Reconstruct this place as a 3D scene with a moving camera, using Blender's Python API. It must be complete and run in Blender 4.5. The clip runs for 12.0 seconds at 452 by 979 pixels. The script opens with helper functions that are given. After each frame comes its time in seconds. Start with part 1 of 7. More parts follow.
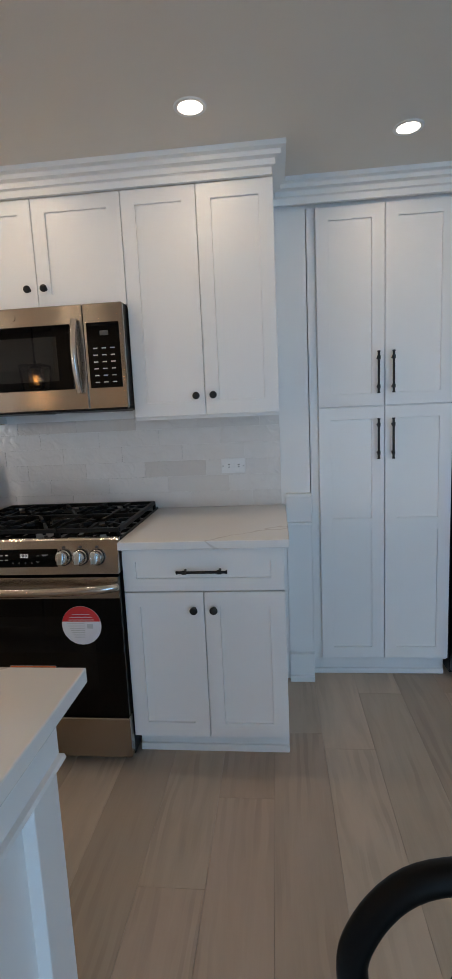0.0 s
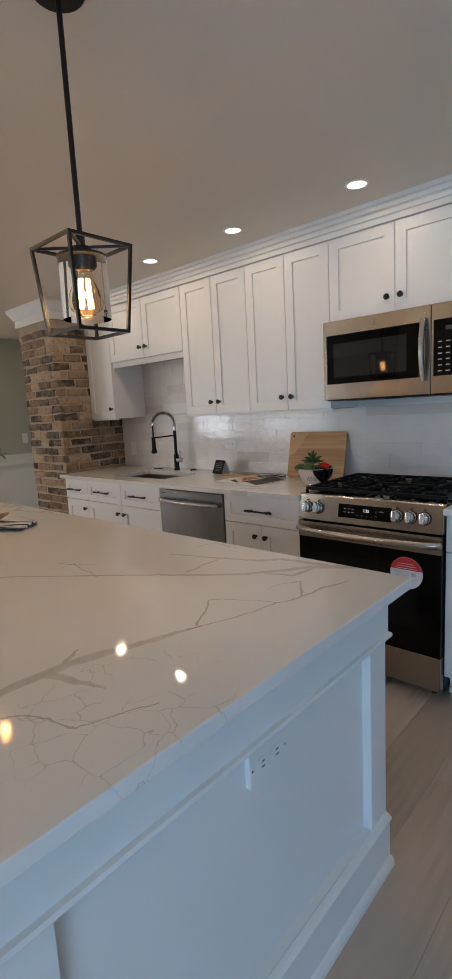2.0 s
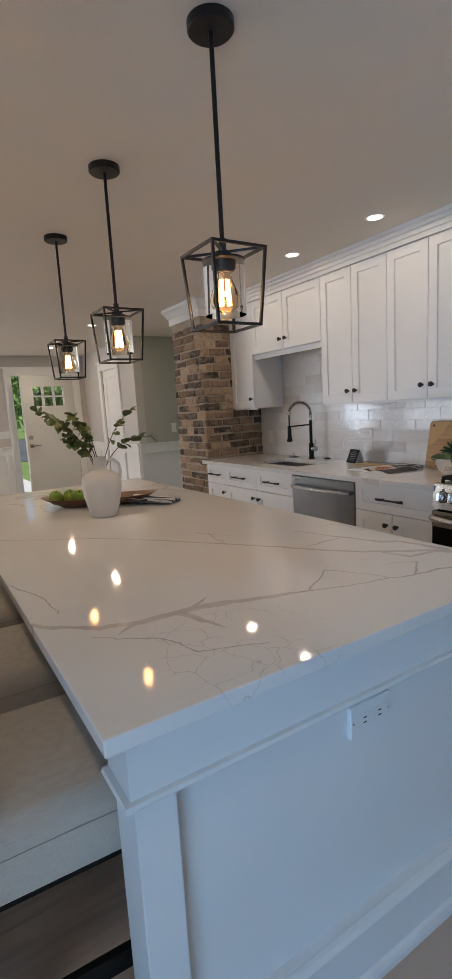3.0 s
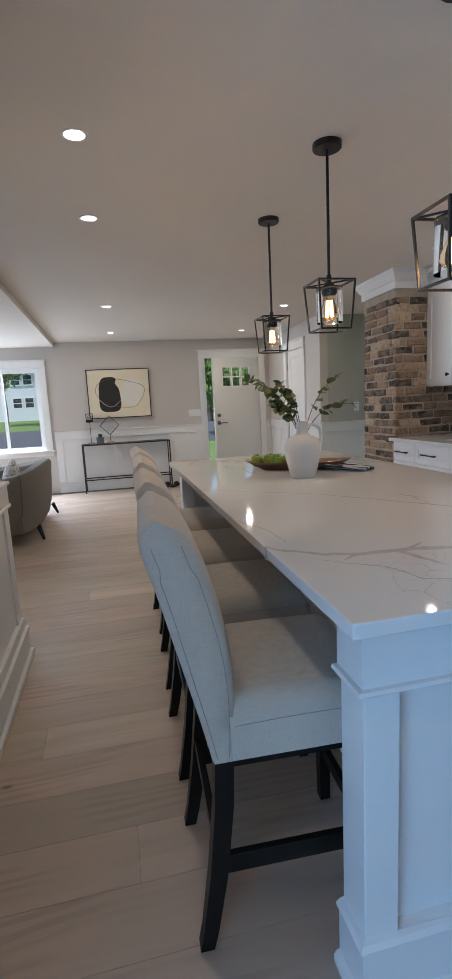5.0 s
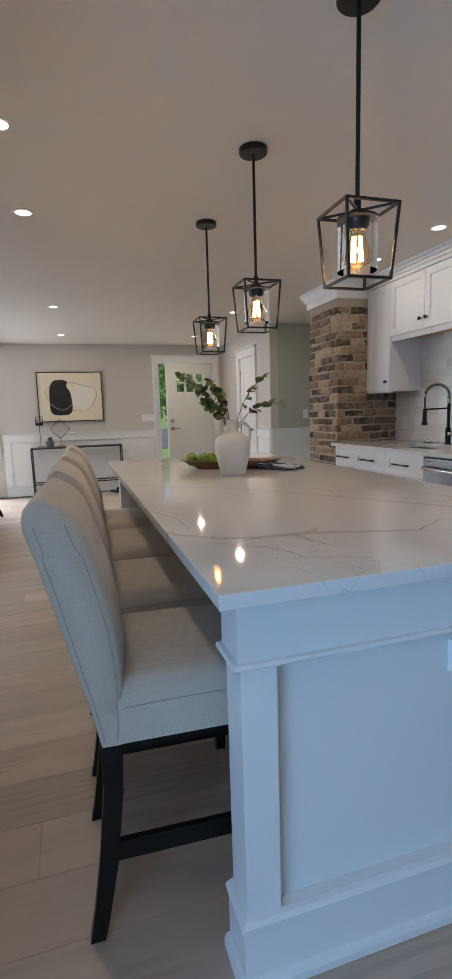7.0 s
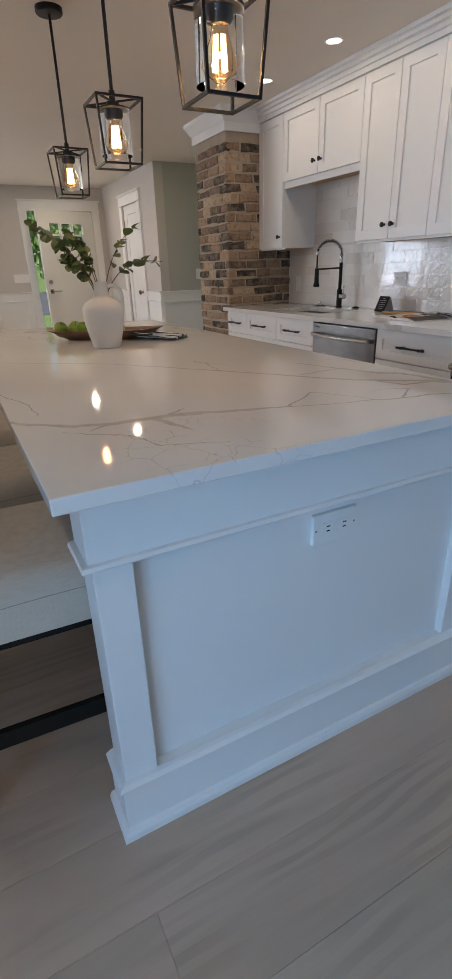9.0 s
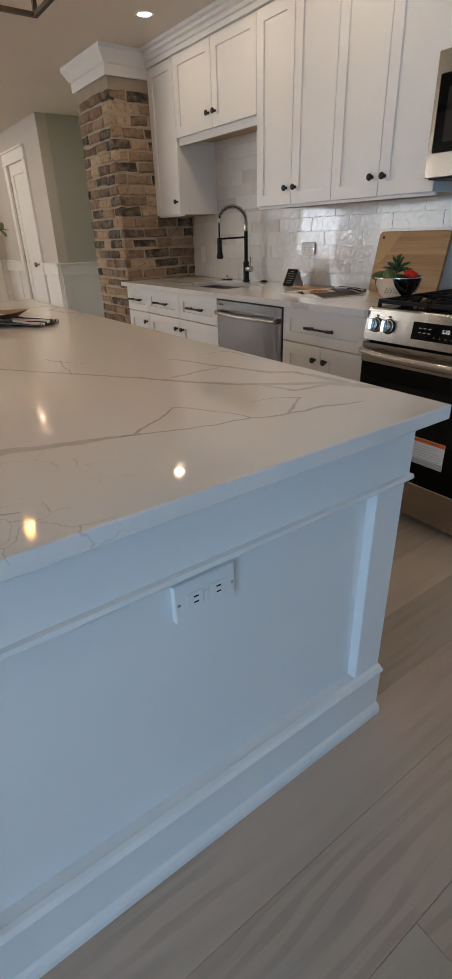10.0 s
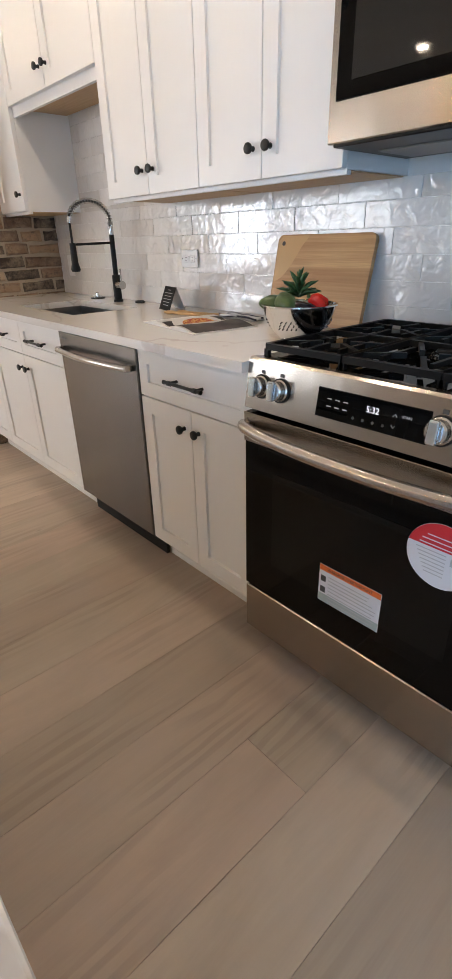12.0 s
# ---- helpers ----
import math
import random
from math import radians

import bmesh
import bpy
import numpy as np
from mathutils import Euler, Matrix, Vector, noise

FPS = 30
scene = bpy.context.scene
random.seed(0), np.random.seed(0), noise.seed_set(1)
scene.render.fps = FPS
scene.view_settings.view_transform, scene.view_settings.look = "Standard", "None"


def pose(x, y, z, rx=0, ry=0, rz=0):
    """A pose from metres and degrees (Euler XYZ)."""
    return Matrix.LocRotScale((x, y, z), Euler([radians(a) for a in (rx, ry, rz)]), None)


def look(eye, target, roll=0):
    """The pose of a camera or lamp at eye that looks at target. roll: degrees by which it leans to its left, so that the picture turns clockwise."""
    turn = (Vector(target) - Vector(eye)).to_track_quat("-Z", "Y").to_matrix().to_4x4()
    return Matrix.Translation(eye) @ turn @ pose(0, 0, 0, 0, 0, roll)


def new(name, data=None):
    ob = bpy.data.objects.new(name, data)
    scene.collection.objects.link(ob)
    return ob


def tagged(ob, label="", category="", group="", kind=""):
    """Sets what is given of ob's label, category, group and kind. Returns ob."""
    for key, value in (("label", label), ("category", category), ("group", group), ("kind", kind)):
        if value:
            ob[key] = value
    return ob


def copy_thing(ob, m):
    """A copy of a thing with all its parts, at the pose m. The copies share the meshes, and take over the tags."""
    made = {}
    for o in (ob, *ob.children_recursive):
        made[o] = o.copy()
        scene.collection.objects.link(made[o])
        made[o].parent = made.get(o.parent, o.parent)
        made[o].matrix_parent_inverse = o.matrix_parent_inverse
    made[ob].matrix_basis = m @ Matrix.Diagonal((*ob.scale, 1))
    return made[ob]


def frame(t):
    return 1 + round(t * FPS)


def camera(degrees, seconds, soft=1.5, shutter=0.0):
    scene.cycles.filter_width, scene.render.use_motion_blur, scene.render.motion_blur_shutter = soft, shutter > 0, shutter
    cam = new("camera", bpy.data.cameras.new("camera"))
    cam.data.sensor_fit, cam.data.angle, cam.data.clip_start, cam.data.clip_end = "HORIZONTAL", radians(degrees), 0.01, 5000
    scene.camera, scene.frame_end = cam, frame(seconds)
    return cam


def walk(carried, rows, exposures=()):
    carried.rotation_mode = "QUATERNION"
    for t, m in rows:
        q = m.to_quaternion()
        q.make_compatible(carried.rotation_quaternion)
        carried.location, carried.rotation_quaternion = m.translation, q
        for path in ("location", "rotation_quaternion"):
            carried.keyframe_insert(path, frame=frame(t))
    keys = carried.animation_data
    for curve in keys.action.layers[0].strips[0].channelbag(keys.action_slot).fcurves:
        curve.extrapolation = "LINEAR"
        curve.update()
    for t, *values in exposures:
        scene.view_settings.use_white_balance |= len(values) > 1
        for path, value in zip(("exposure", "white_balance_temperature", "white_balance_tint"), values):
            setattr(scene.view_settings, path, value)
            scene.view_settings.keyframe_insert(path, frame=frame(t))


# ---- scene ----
cam = camera(48.4, 12.0)
PATH = [
    (0, (0.157, 0.077, 1.363), (-0.047, 2.044, 1.067), -2.6),
    (0.5, (0.242, -0.065, 1.369), (-0.314, 1.831, 1.064), -2.7),
    (1, (0.270, -0.184, 1.372), (-0.585, 1.599, 1.062), -2.8),
    (1.5, (0.283, -0.316, 1.385), (-0.821, 1.323, 1.073), -2.9),
    (2, (0.316, -0.375, 1.388), (-1.019, 1.078, 1.075), -3.1),
    (2.5, (0.379, -0.388, 1.373), (-1.157, 0.86, 1.062), -3.3),
    (3, (0.447, -0.430, 1.364), (-1.239, 0.602, 1.051), -3.3),
    (3.5, (0.503, -0.515, 1.350), (-1.288, 0.318, 1.036), -3.1),
    (3.7, (0.519, -0.550, 1.345), (-1.303, 0.208, 1.032), -3.1),
    (5.3, (0.536, -0.625, 1.265), (-1.394, -0.244, 0.907), -2.9),
    (5.5, (0.542, -0.612, 1.244), (-1.388, -0.25, 0.869), -2.9),
    (6, (0.558, -0.558, 1.209), (-1.363, -0.187, 0.796), -2.7),
    (6.5, (0.574, -0.507, 1.207), (-1.337, -0.045, 0.825), -2.2),
    (7, (0.592, -0.478, 1.225), (-1.303, 0.09, 0.921), -1.8),
    (7.2, (0.598, -0.470, 1.232), (-1.282, 0.136, 0.949), -1.7),
    (8.8, (0.551, -0.372, 1.222), (-1.125, 0.452, 0.463), -1.6),
    (9, (0.530, -0.335, 1.225), (-1.098, 0.5, 0.42), -1.8),
    (9.5, (0.449, -0.200, 1.227), (-1.095, 0.705, 0.352), -1.9),
    (10, (0.317, -0.004, 1.226), (-1.14, 1.021, 0.321), -1.8),
    (10.5, (0.168, 0.222, 1.236), (-1.181, 1.387, 0.331), -1.5),
    (11, (0.026, 0.480, 1.232), (-1.23, 1.74, 0.326), -1.5),
    (11.5, (-0.112, 0.700, 1.214), (-1.359, 1.984, 0.308), -1.5),
    (12, (-0.237, 0.912, 1.200), (-1.581, 2.098, 0.312), -1.4),
]
walk(cam, [(t, look(eye, target, roll)) for t, eye, target, roll in PATH],
     [(0, 0.09, 7050, 13), (1, 0.03, 6950, 12), (2, 0.01, 6700, 12), (3, 0.05, 6350, 12), (3.7, 0.08, 6150, 11), (5.5, 0.13, 5600, 10), (7, 0.13, 5900, 11), (9, 0.14, 6300, 13), (9.5, 0.12, 6650, 13), (10.0, 0.06, 6850, 12), (10.5, -0.06, 7200, 12), (11, -0.06, 7100, 12), (11.5, 0.36, 6700, 11), (12, 0.92, 6600, 12)])

# ---- world, sun, lights ----
scene.view_settings.exposure = 0.0
world = bpy.data.worlds.new("world")
scene.world = world
world.use_nodes = True
wn = world.node_tree.nodes
sky = wn.new("ShaderNodeTexSky")
sky.sky_type, sky.sun_disc = "NISHITA", False
sky.sun_elevation, sky.sun_rotation = radians(64), radians(146)
world.node_tree.links.new(sky.outputs[0], wn["Background"].inputs[0])
wn["Background"].inputs[1].default_value = 0.15

H = 2.36          # ceiling
WEST = -7.93      # entry wall
NORTH = 2.52      # wall behind the cabinets
EAST, SOUTH = 3.6, -4.6
NOOK = -2.45      # glass wall of the dining corner
DIV = 0.25        # where the walkway wall ends
BF = 1.865        # front of the base cabinet doors
UF = 2.19         # front of the upper cabinet doors


def lamp(name, kind, energy, m, color=(1, 1, 1), size=0.1, size_y=None, shape=None):
    d = bpy.data.lights.new(name, kind)
    d.energy, d.color = energy, color
    if kind == "AREA":
        d.shape = shape or ("RECTANGLE" if size_y else "DISK")
        d.size = size
        if size_y:
            d.size_y = size_y
    elif kind == "SUN":
        d.angle = radians(size)
    else:
        d.shadow_soft_size = size
    ob = new(name, d)
    ob.matrix_world = m
    return ob


lamp("sun", "SUN", 5.0, look((0, 0, 0), (-0.2, 0.3, -0.75)), (1, 0.95, 0.88), 0.5)
lamp("daylight_patio_glass", "AREA", 54, look((1.75, NOOK + 0.02, 1.03), (1.2, 0.0, 0.30)), (0.28, 0.59, 1.0), 2.15, 1.95)
lamp("daylight_south_window", "AREA", 42, look((-6.55, SOUTH + 0.03, 1.34), (-6.0, 0.0, 1.0)), (0.85, 0.92, 1.0), 1.9, 1.2)
lamp("daylight_living_window_south", "AREA", 42, look((WEST + 0.02, -3.29, 1.34), (WEST + 1.02, -3.05, 1.12)), (0.75, 0.86, 1.0), 0.86, 1.20)
lamp("daylight_living_window", "AREA", 260, look((WEST - 0.30, -2.7, 2.28), (WEST + 0.70, -2.55, 1.66)), (0.85, 0.92, 1.0), 2.1, 0.6)
DOWNLIGHTS = [(-0.09, 1.87), (-0.855, 1.88), (-1.60, 1.88), (-2.31, 1.88), (-3.01, 1.87), (0.667, 2.13), (-1.71, -0.67),
              (-2.60, -0.65), (-5.12, -0.57), (-7.0, -0.53), (-7.0, 1.38), (-5.15, 1.40), (0.5, -0.68), (1.8, 0.6)]
for dx, dy in DOWNLIGHTS:
    lamp("downlight_lamp", "AREA", 1.1 if dy > 1.7 else 1.8 if dx > 0 else 3.0 if dx > -4 else 5.0, pose(dx, dy, H - 0.012), (1, 0.80, 0.57), 0.07)
PENDANTS = [(-0.80, 0.367), (-1.66, 0.370), (-2.54, 0.388)]
for px, py in PENDANTS:
    lamp("pendant_lamp", "POINT", 2.6, pose(px, py, 1.59 + 0.09), (1, 0.55, 0.24), 0.006)


# ---- materials ----
def mat(name, color, rough=0.5, metal=0.0, coat=0.0, spec=0.5):
    m = bpy.data.materials.new(name)
    m.use_nodes = True
    b = m.node_tree.nodes["Principled BSDF"]
    b.inputs["Base Color"].default_value = (*color, 1)
    b.inputs["Roughness"].default_value = rough
    b.inputs["Metallic"].default_value = metal
    b.inputs["Coat Weight"].default_value = coat
    b.inputs["Specular IOR Level"].default_value = spec
    return m


class N:
    """Small node writer for one material."""

    def __init__(self, m):
        self.t = m.node_tree
        self.b = self.t.nodes["Principled BSDF"]

    def node(self, kind, ins=None, **props):
        n = self.t.nodes.new(kind)
        for k, v in props.items():
            setattr(n, k, v)
        for k, v in (ins or {}).items():
            if hasattr(v, "is_output"):
                self.t.links.new(v, n.inputs[k])
            else:
                n.inputs[k].default_value = v
        return n

    def coords(self, scale=(1, 1, 1), kind="Object", offset=None):
        c = self.node("ShaderNodeTexCoord").outputs[kind]
        if offset is not None:
            c = self.node("ShaderNodeVectorMath", {0: c, 1: offset}, operation="ADD").outputs[0]
        return self.node("ShaderNodeMapping", {"Vector": c, "Scale": scale}).outputs[0]

    def world_coords(self, scale=(1, 1, 1)):
        c = self.node("ShaderNodeNewGeometry").outputs["Position"]
        return self.node("ShaderNodeMapping", {"Vector": c, "Scale": scale}).outputs[0]

    def noise(self, vec, scale=5.0, detail=4.0, rough=0.5, distort=0.0):
        return self.node("ShaderNodeTexNoise", {"Vector": vec, "Scale": scale, "Detail": detail, "Roughness": rough, "Distortion": distort}).outputs["Fac"]

    def ramp(self, fac, stops):
        n = self.node("ShaderNodeValToRGB", {"Fac": fac})
        e = n.color_ramp.elements
        while len(e) < len(stops):
            e.new(0.5)
        for el, (p, c) in zip(e, stops):
            el.position = p
            el.color = (*c, 1) if hasattr(c, "__len__") else (c, c, c, 1)
        return n.outputs["Color"]

    def mix(self, fac, a, b, mode="MIX"):
        n = self.node("ShaderNodeMix", data_type="RGBA", blend_type=mode)
        for k, v in ((0, fac), (6, a), (7, b)):
            if hasattr(v, "is_output"):
                self.t.links.new(v, n.inputs[k])
            else:
                n.inputs[k].default_value = (*v, 1) if hasattr(v, "__len__") else v
        return n.outputs[2]

    def set(self, key, out):
        self.t.links.new(out, self.b.inputs[key])

    def bump(self, height, strength=0.1, dist=0.01):
        self.set("Normal", self.node("ShaderNodeBump", {"Height": height, "Strength": strength, "Distance": dist}).outputs[0])


def painted(name, color, rough=0.45, relief=0.03, scale=60.0):
    """A painted face: faint tone change, fine roller or brush relief."""
    m = mat(name, color, rough)
    n = N(m)
    v = n.world_coords()
    big = n.noise(v, 1.3, 3)
    n.set("Base Color", n.mix(big, tuple(c * 0.96 for c in color), tuple(min(1, c * 1.03) for c in color)))
    fine = n.noise(v, scale, 3)
    n.set("Roughness", n.ramp(n.noise(v, 9, 3), [(0.3, rough - 0.05), (0.7, rough + 0.06)]))
    n.bump(fine, relief, 0.003)
    return m


M_CAB = painted("cabinet_paint", (0.80, 0.80, 0.79), 0.38, 0.02, 90)
M_TRIM = painted("trim_paint", (0.80, 0.80, 0.79), 0.4, 0.03, 70)
M_CEIL = painted("ceiling_paint", (0.75, 0.70, 0.63), 0.85, 0.06, 120)
M_WALL = painted("greige_paint", (0.56, 0.53, 0.50), 0.7, 0.08, 140)
M_SAGE = painted("sage_paint", (0.45, 0.445, 0.41), 0.7, 0.08, 140)
M_BLACK = mat("black_metal", (0.010, 0.010, 0.010), 0.38, 0.0, 0, 0.35)
M_MATTE = mat("matte_black", (0.006, 0.006, 0.006), 0.45, 0, 0, 0.25)
M_STEEL = mat("brushed_steel", (0.38, 0.345, 0.31), 0.3, 1.0)
n = N(M_STEEL)
grain = n.noise(n.world_coords((0.6, 0.6, 1400)), 1.0, 2)
n.set("Roughness", n.ramp(grain, [(0.3, 0.20), (0.7, 0.26)]))
n.bump(n.noise(n.world_coords((9, 9, 1.5)), 1.0, 2), 0.25, 0.01)
n.b.inputs["Anisotropic"].default_value = 0.5
n.b.inputs["Anisotropic Rotation"].default_value = 0.25
n.set("Tangent", n.node("ShaderNodeTangent", direction_type="RADIAL", axis="Z").outputs[0])
M_STEELDARK = mat("fine_steel", (0.20, 0.193, 0.188), 0.22, 1.0)
n = N(M_STEELDARK)
n.bump(n.noise(n.world_coords((6, 6, 1.2)), 1.0, 2), 0.3, 0.012)
n.b.inputs["Anisotropic"].default_value = 0.5
n.b.inputs["Anisotropic Rotation"].default_value = 0.25
n.set("Tangent", n.node("ShaderNodeTangent", direction_type="RADIAL", axis="Z").outputs[0])
M_STEELROUND = mat("satin_steel", (0.50, 0.475, 0.45), 0.24, 1.0)
M_CHROME = mat("chrome", (0.8, 0.8, 0.8), 0.12, 1.0)
M_GLASSBLACK = mat("black_glass", (0.002, 0.002, 0.002), 0.03, 0, 0, 0.16)
M_DARKPLASTIC = mat("dark_plastic", (0.008, 0.008, 0.008), 0.4, 0, 0, 0.25)
M_GLASS = mat("clear_glass", (1, 1, 1), 0.0)
M_GLASS.node_tree.nodes["Principled BSDF"].inputs["Transmission Weight"].default_value = 1.0
M_GLASS.node_tree.nodes["Principled BSDF"].inputs["IOR"].default_value = 1.45


def emit(name, color, strength):
    m = mat(name, (0.8, 0.8, 0.8), 0.5)
    b = m.node_tree.nodes["Principled BSDF"]
    b.inputs["Emission Color"].default_value = (*color, 1)
    b.inputs["Emission Strength"].default_value = strength
    return m


M_LED = emit("led_disc", (1, 0.92, 0.82), 6)
M_FILAMENT = emit("filament", (1, 0.48, 0.14), 14)
M_BULB = mat("bulb_glass", (1.0, 0.80, 0.55), 0.02)
M_BULB.node_tree.nodes["Principled BSDF"].inputs["Transmission Weight"].default_value = 1.0
M_BULB.node_tree.nodes["Principled BSDF"].inputs["IOR"].default_value = 1.08

M_QUARTZ = mat("veined_quartz", (0.78, 0.77, 0.74), 0.055, 0, 0.0)
n = N(M_QUARTZ)
v = n.world_coords()
warp = n.node("ShaderNodeTexNoise", {"Vector": v, "Scale": 1.1, "Detail": 5.0, "Roughness": 0.55}).outputs["Color"]
wv = n.node("ShaderNodeVectorMath", {0: warp, 1: (0.8, 0.8, 0.8)}, operation="MULTIPLY").outputs[0]
v2 = n.node("ShaderNodeVectorMath", {0: n.node("ShaderNodeMapping", {"Vector": v, "Rotation": (0, 0, 0.5), "Scale": (0.62, 1.5, 1.5)}).outputs[0], 1: wv}, operation="ADD").outputs[0]
vein = n.node("ShaderNodeTexVoronoi", {"Vector": v2, "Scale": 1.35}, feature="DISTANCE_TO_EDGE").outputs["Distance"]
width = n.ramp(n.noise(v, 2.6, 2), [(0.35, 0.25), (0.65, 1.0)])
vmask = n.ramp(n.node("ShaderNodeMath", {0: vein, 1: width}, operation="DIVIDE").outputs[0], [(0.0, 0.55), (0.012, 0.38), (0.020, 0.0)])
away = n.node("ShaderNodeSeparateXYZ", {0: v}).outputs
far_y = n.node("ShaderNodeMapRange", {0: away[1], 1: 1.15, 2: 1.2}).outputs[0]
far_x = n.node("ShaderNodeMapRange", {0: away[0], 1: -1.85, 2: -2.15}).outputs[0]
gate = n.node("ShaderNodeMath", {0: far_x, 1: far_y}, operation="MAXIMUM").outputs[0]
gate = n.node("ShaderNodeMath", {0: gate, 1: n.ramp(n.noise(v, 0.9, 2), [(0.38, 0.0), (0.50, 0.8)])}, operation="MULTIPLY").outputs[0]


def wobble(scale, amount):
    c_ = n.node("ShaderNodeTexNoise", {"Vector": v, "Scale": scale, "Detail": 3.0}).outputs["Color"]
    c_ = n.node("ShaderNodeVectorMath", {0: c_, 1: (0.5, 0.5, 0.5)}, operation="SUBTRACT").outputs[0]
    return n.node("ShaderNodeVectorMath", {0: c_, 1: (amount, amount, 0)}, operation="MULTIPLY").outputs[0]


vp = n.node("ShaderNodeVectorMath", {0: n.node("ShaderNodeVectorMath", {0: v, 1: wobble(7.0, 0.045)}, operation="ADD").outputs[0], 1: wobble(38.0, 0.013)}, operation="ADD").outputs[0]
vp = n.node("ShaderNodeVectorMath", {0: vp, 1: (1, 1, 0)}, operation="MULTIPLY").outputs[0]


def streak(near, points):
    """Adds one branching streak of the stone: (x, y, half width) points; the result is the distance over the width."""
    for (ax, ay, aw), (qx, qy, qw) in zip(points, points[1:]):
        d = Vector((qx - ax, qy - ay, 0))
        pa = n.node("ShaderNodeVectorMath", {0: vp, 1: (ax, ay, 0)}, operation="SUBTRACT").outputs[0]
        h_ = n.node("ShaderNodeVectorMath", {0: pa, 1: tuple(d / d.length_squared)}, operation="DOT_PRODUCT").outputs["Value"]
        h_ = n.node("ShaderNodeClamp", {0: h_}).outputs[0]
        foot = n.node("ShaderNodeVectorMath", {0: tuple(d), "Scale": h_}, operation="SCALE").outputs[0]
        dist_ = n.node("ShaderNodeVectorMath", {0: pa, 1: foot}, operation="DISTANCE").outputs["Value"]
        half = n.node("ShaderNodeMath", {0: h_, 1: qw - aw, 2: aw}, operation="MULTIPLY_ADD").outputs[0]
        r = n.node("ShaderNodeMath", {0: dist_, 1: half}, operation="DIVIDE").outputs[0]
        near = r if near is None else n.node("ShaderNodeMath", {0: near, 1: r}, operation="MINIMUM").outputs[0]
    return near


broad = None
for pts_ in ([(-0.72, -0.27, 0.007), (-0.64, -0.22, 0.009), (-0.576, -0.138, 0.012), (-0.553, -0.06, 0.014), (-0.546, 0.06, 0.018), (-0.525, 0.175, 0.014), (-0.478, 0.285, 0.010), (-0.458, 0.36, 0.003)],
             [(-0.545, 0.085, 0.010), (-0.589, 0.135, 0.003)], [(-0.535, 0.04, 0.014), (-0.421, 0.072, 0.003)], [(-0.554, -0.066, 0.008), (-0.523, -0.12, 0.003)],
             [(-1.70, -0.28, 0.003), (-1.56, -0.10, 0.004), (-1.35, 0.15, 0.005), (-1.10, 0.34, 0.006), (-0.94, 0.45, 0.007), (-0.80, 0.545, 0.008), (-0.61, 0.68, 0.010), (-0.548, 0.757, 0.012), (-0.48, 0.84, 0.014), (-0.42, 0.885, 0.018), (-0.35, 0.915, 0.006)],
             [(-0.957, 0.703, 0.004), (-0.774, 0.762, 0.009), (-0.646, 0.814, 0.011), (-0.598, 0.862, 0.011), (-0.454, 0.879, 0.014)],
             [(-0.557, 0.726, 0.007), (-0.479, 0.753, 0.009), (-0.465, 0.832, 0.009)], [(-0.77, 0.603, 0.006), (-0.765, 0.745, 0.004)]):
    broad = streak(broad, pts_)
slim = None
for pts_ in ([(-0.465, 0.33, 0.004), (-0.42, 0.46, 0.003), (-0.395, 0.565, 0.0035), (-0.366, 0.647, 0.005), (-0.361, 0.718, 0.006), (-0.335, 0.80, 0.002)],
             [(-0.468, 0.353, 0.005), (-0.55, 0.485, 0.003), (-0.46, 0.55, 0.002), (-0.396, 0.567, 0.002)], [(-0.373, 0.64, 0.005), (-0.434, 0.728, 0.004), (-0.474, 0.672, 0.0018), (-0.476, 0.62, 0.0012)],
             [(-1.19, 0.425, 0.004), (-1.06, 0.50, 0.002)], [(-1.15, 0.46, 0.003), (-0.96, 0.421, 0.002)], [(-0.937, 0.825, 0.003), (-0.925, 0.88, 0.003), (-0.79, 0.899, 0.002)],
             [(-1.03, -0.25, 0.003), (-0.90, -0.205, 0.0035), (-0.718, -0.187, 0.002)],
             [(-0.545, -0.17, 0.0015), (-0.458, -0.07, 0.003), (-0.421, -0.041, 0.002), (-0.352, -0.015, 0.0025), (-0.32, 0.044, 0.002), (-0.30, 0.10, 0.002)]):
    slim = streak(slim, pts_)
bmask = n.ramp(broad, [(0.0, 0.62), (0.75, 0.52), (1.0, 0.0)])
smask = n.ramp(slim, [(0.0, 0.62), (0.6, 0.5), (1.0, 0.0)])
bmask = n.mix(1.0, bmask, n.ramp(n.noise(v, 16, 4, 0.6), [(0.30, 0.55), (0.62, 1.0)]), "MULTIPLY")
wv3 = n.node("ShaderNodeVectorMath", {0: n.node("ShaderNodeTexNoise", {"Vector": v, "Scale": 9.0, "Detail": 4.0}).outputs["Color"], 1: (0.10, 0.10, 0.10)}, operation="MULTIPLY").outputs[0]
v3 = n.node("ShaderNodeVectorMath", {0: v, 1: wv3}, operation="ADD").outputs[0]
fine = n.node("ShaderNodeTexVoronoi", {"Vector": v3, "Scale": 15.0}, feature="DISTANCE_TO_EDGE").outputs["Distance"]
fmask = n.ramp(fine, [(0.0, 0.42), (0.020, 0.0)])
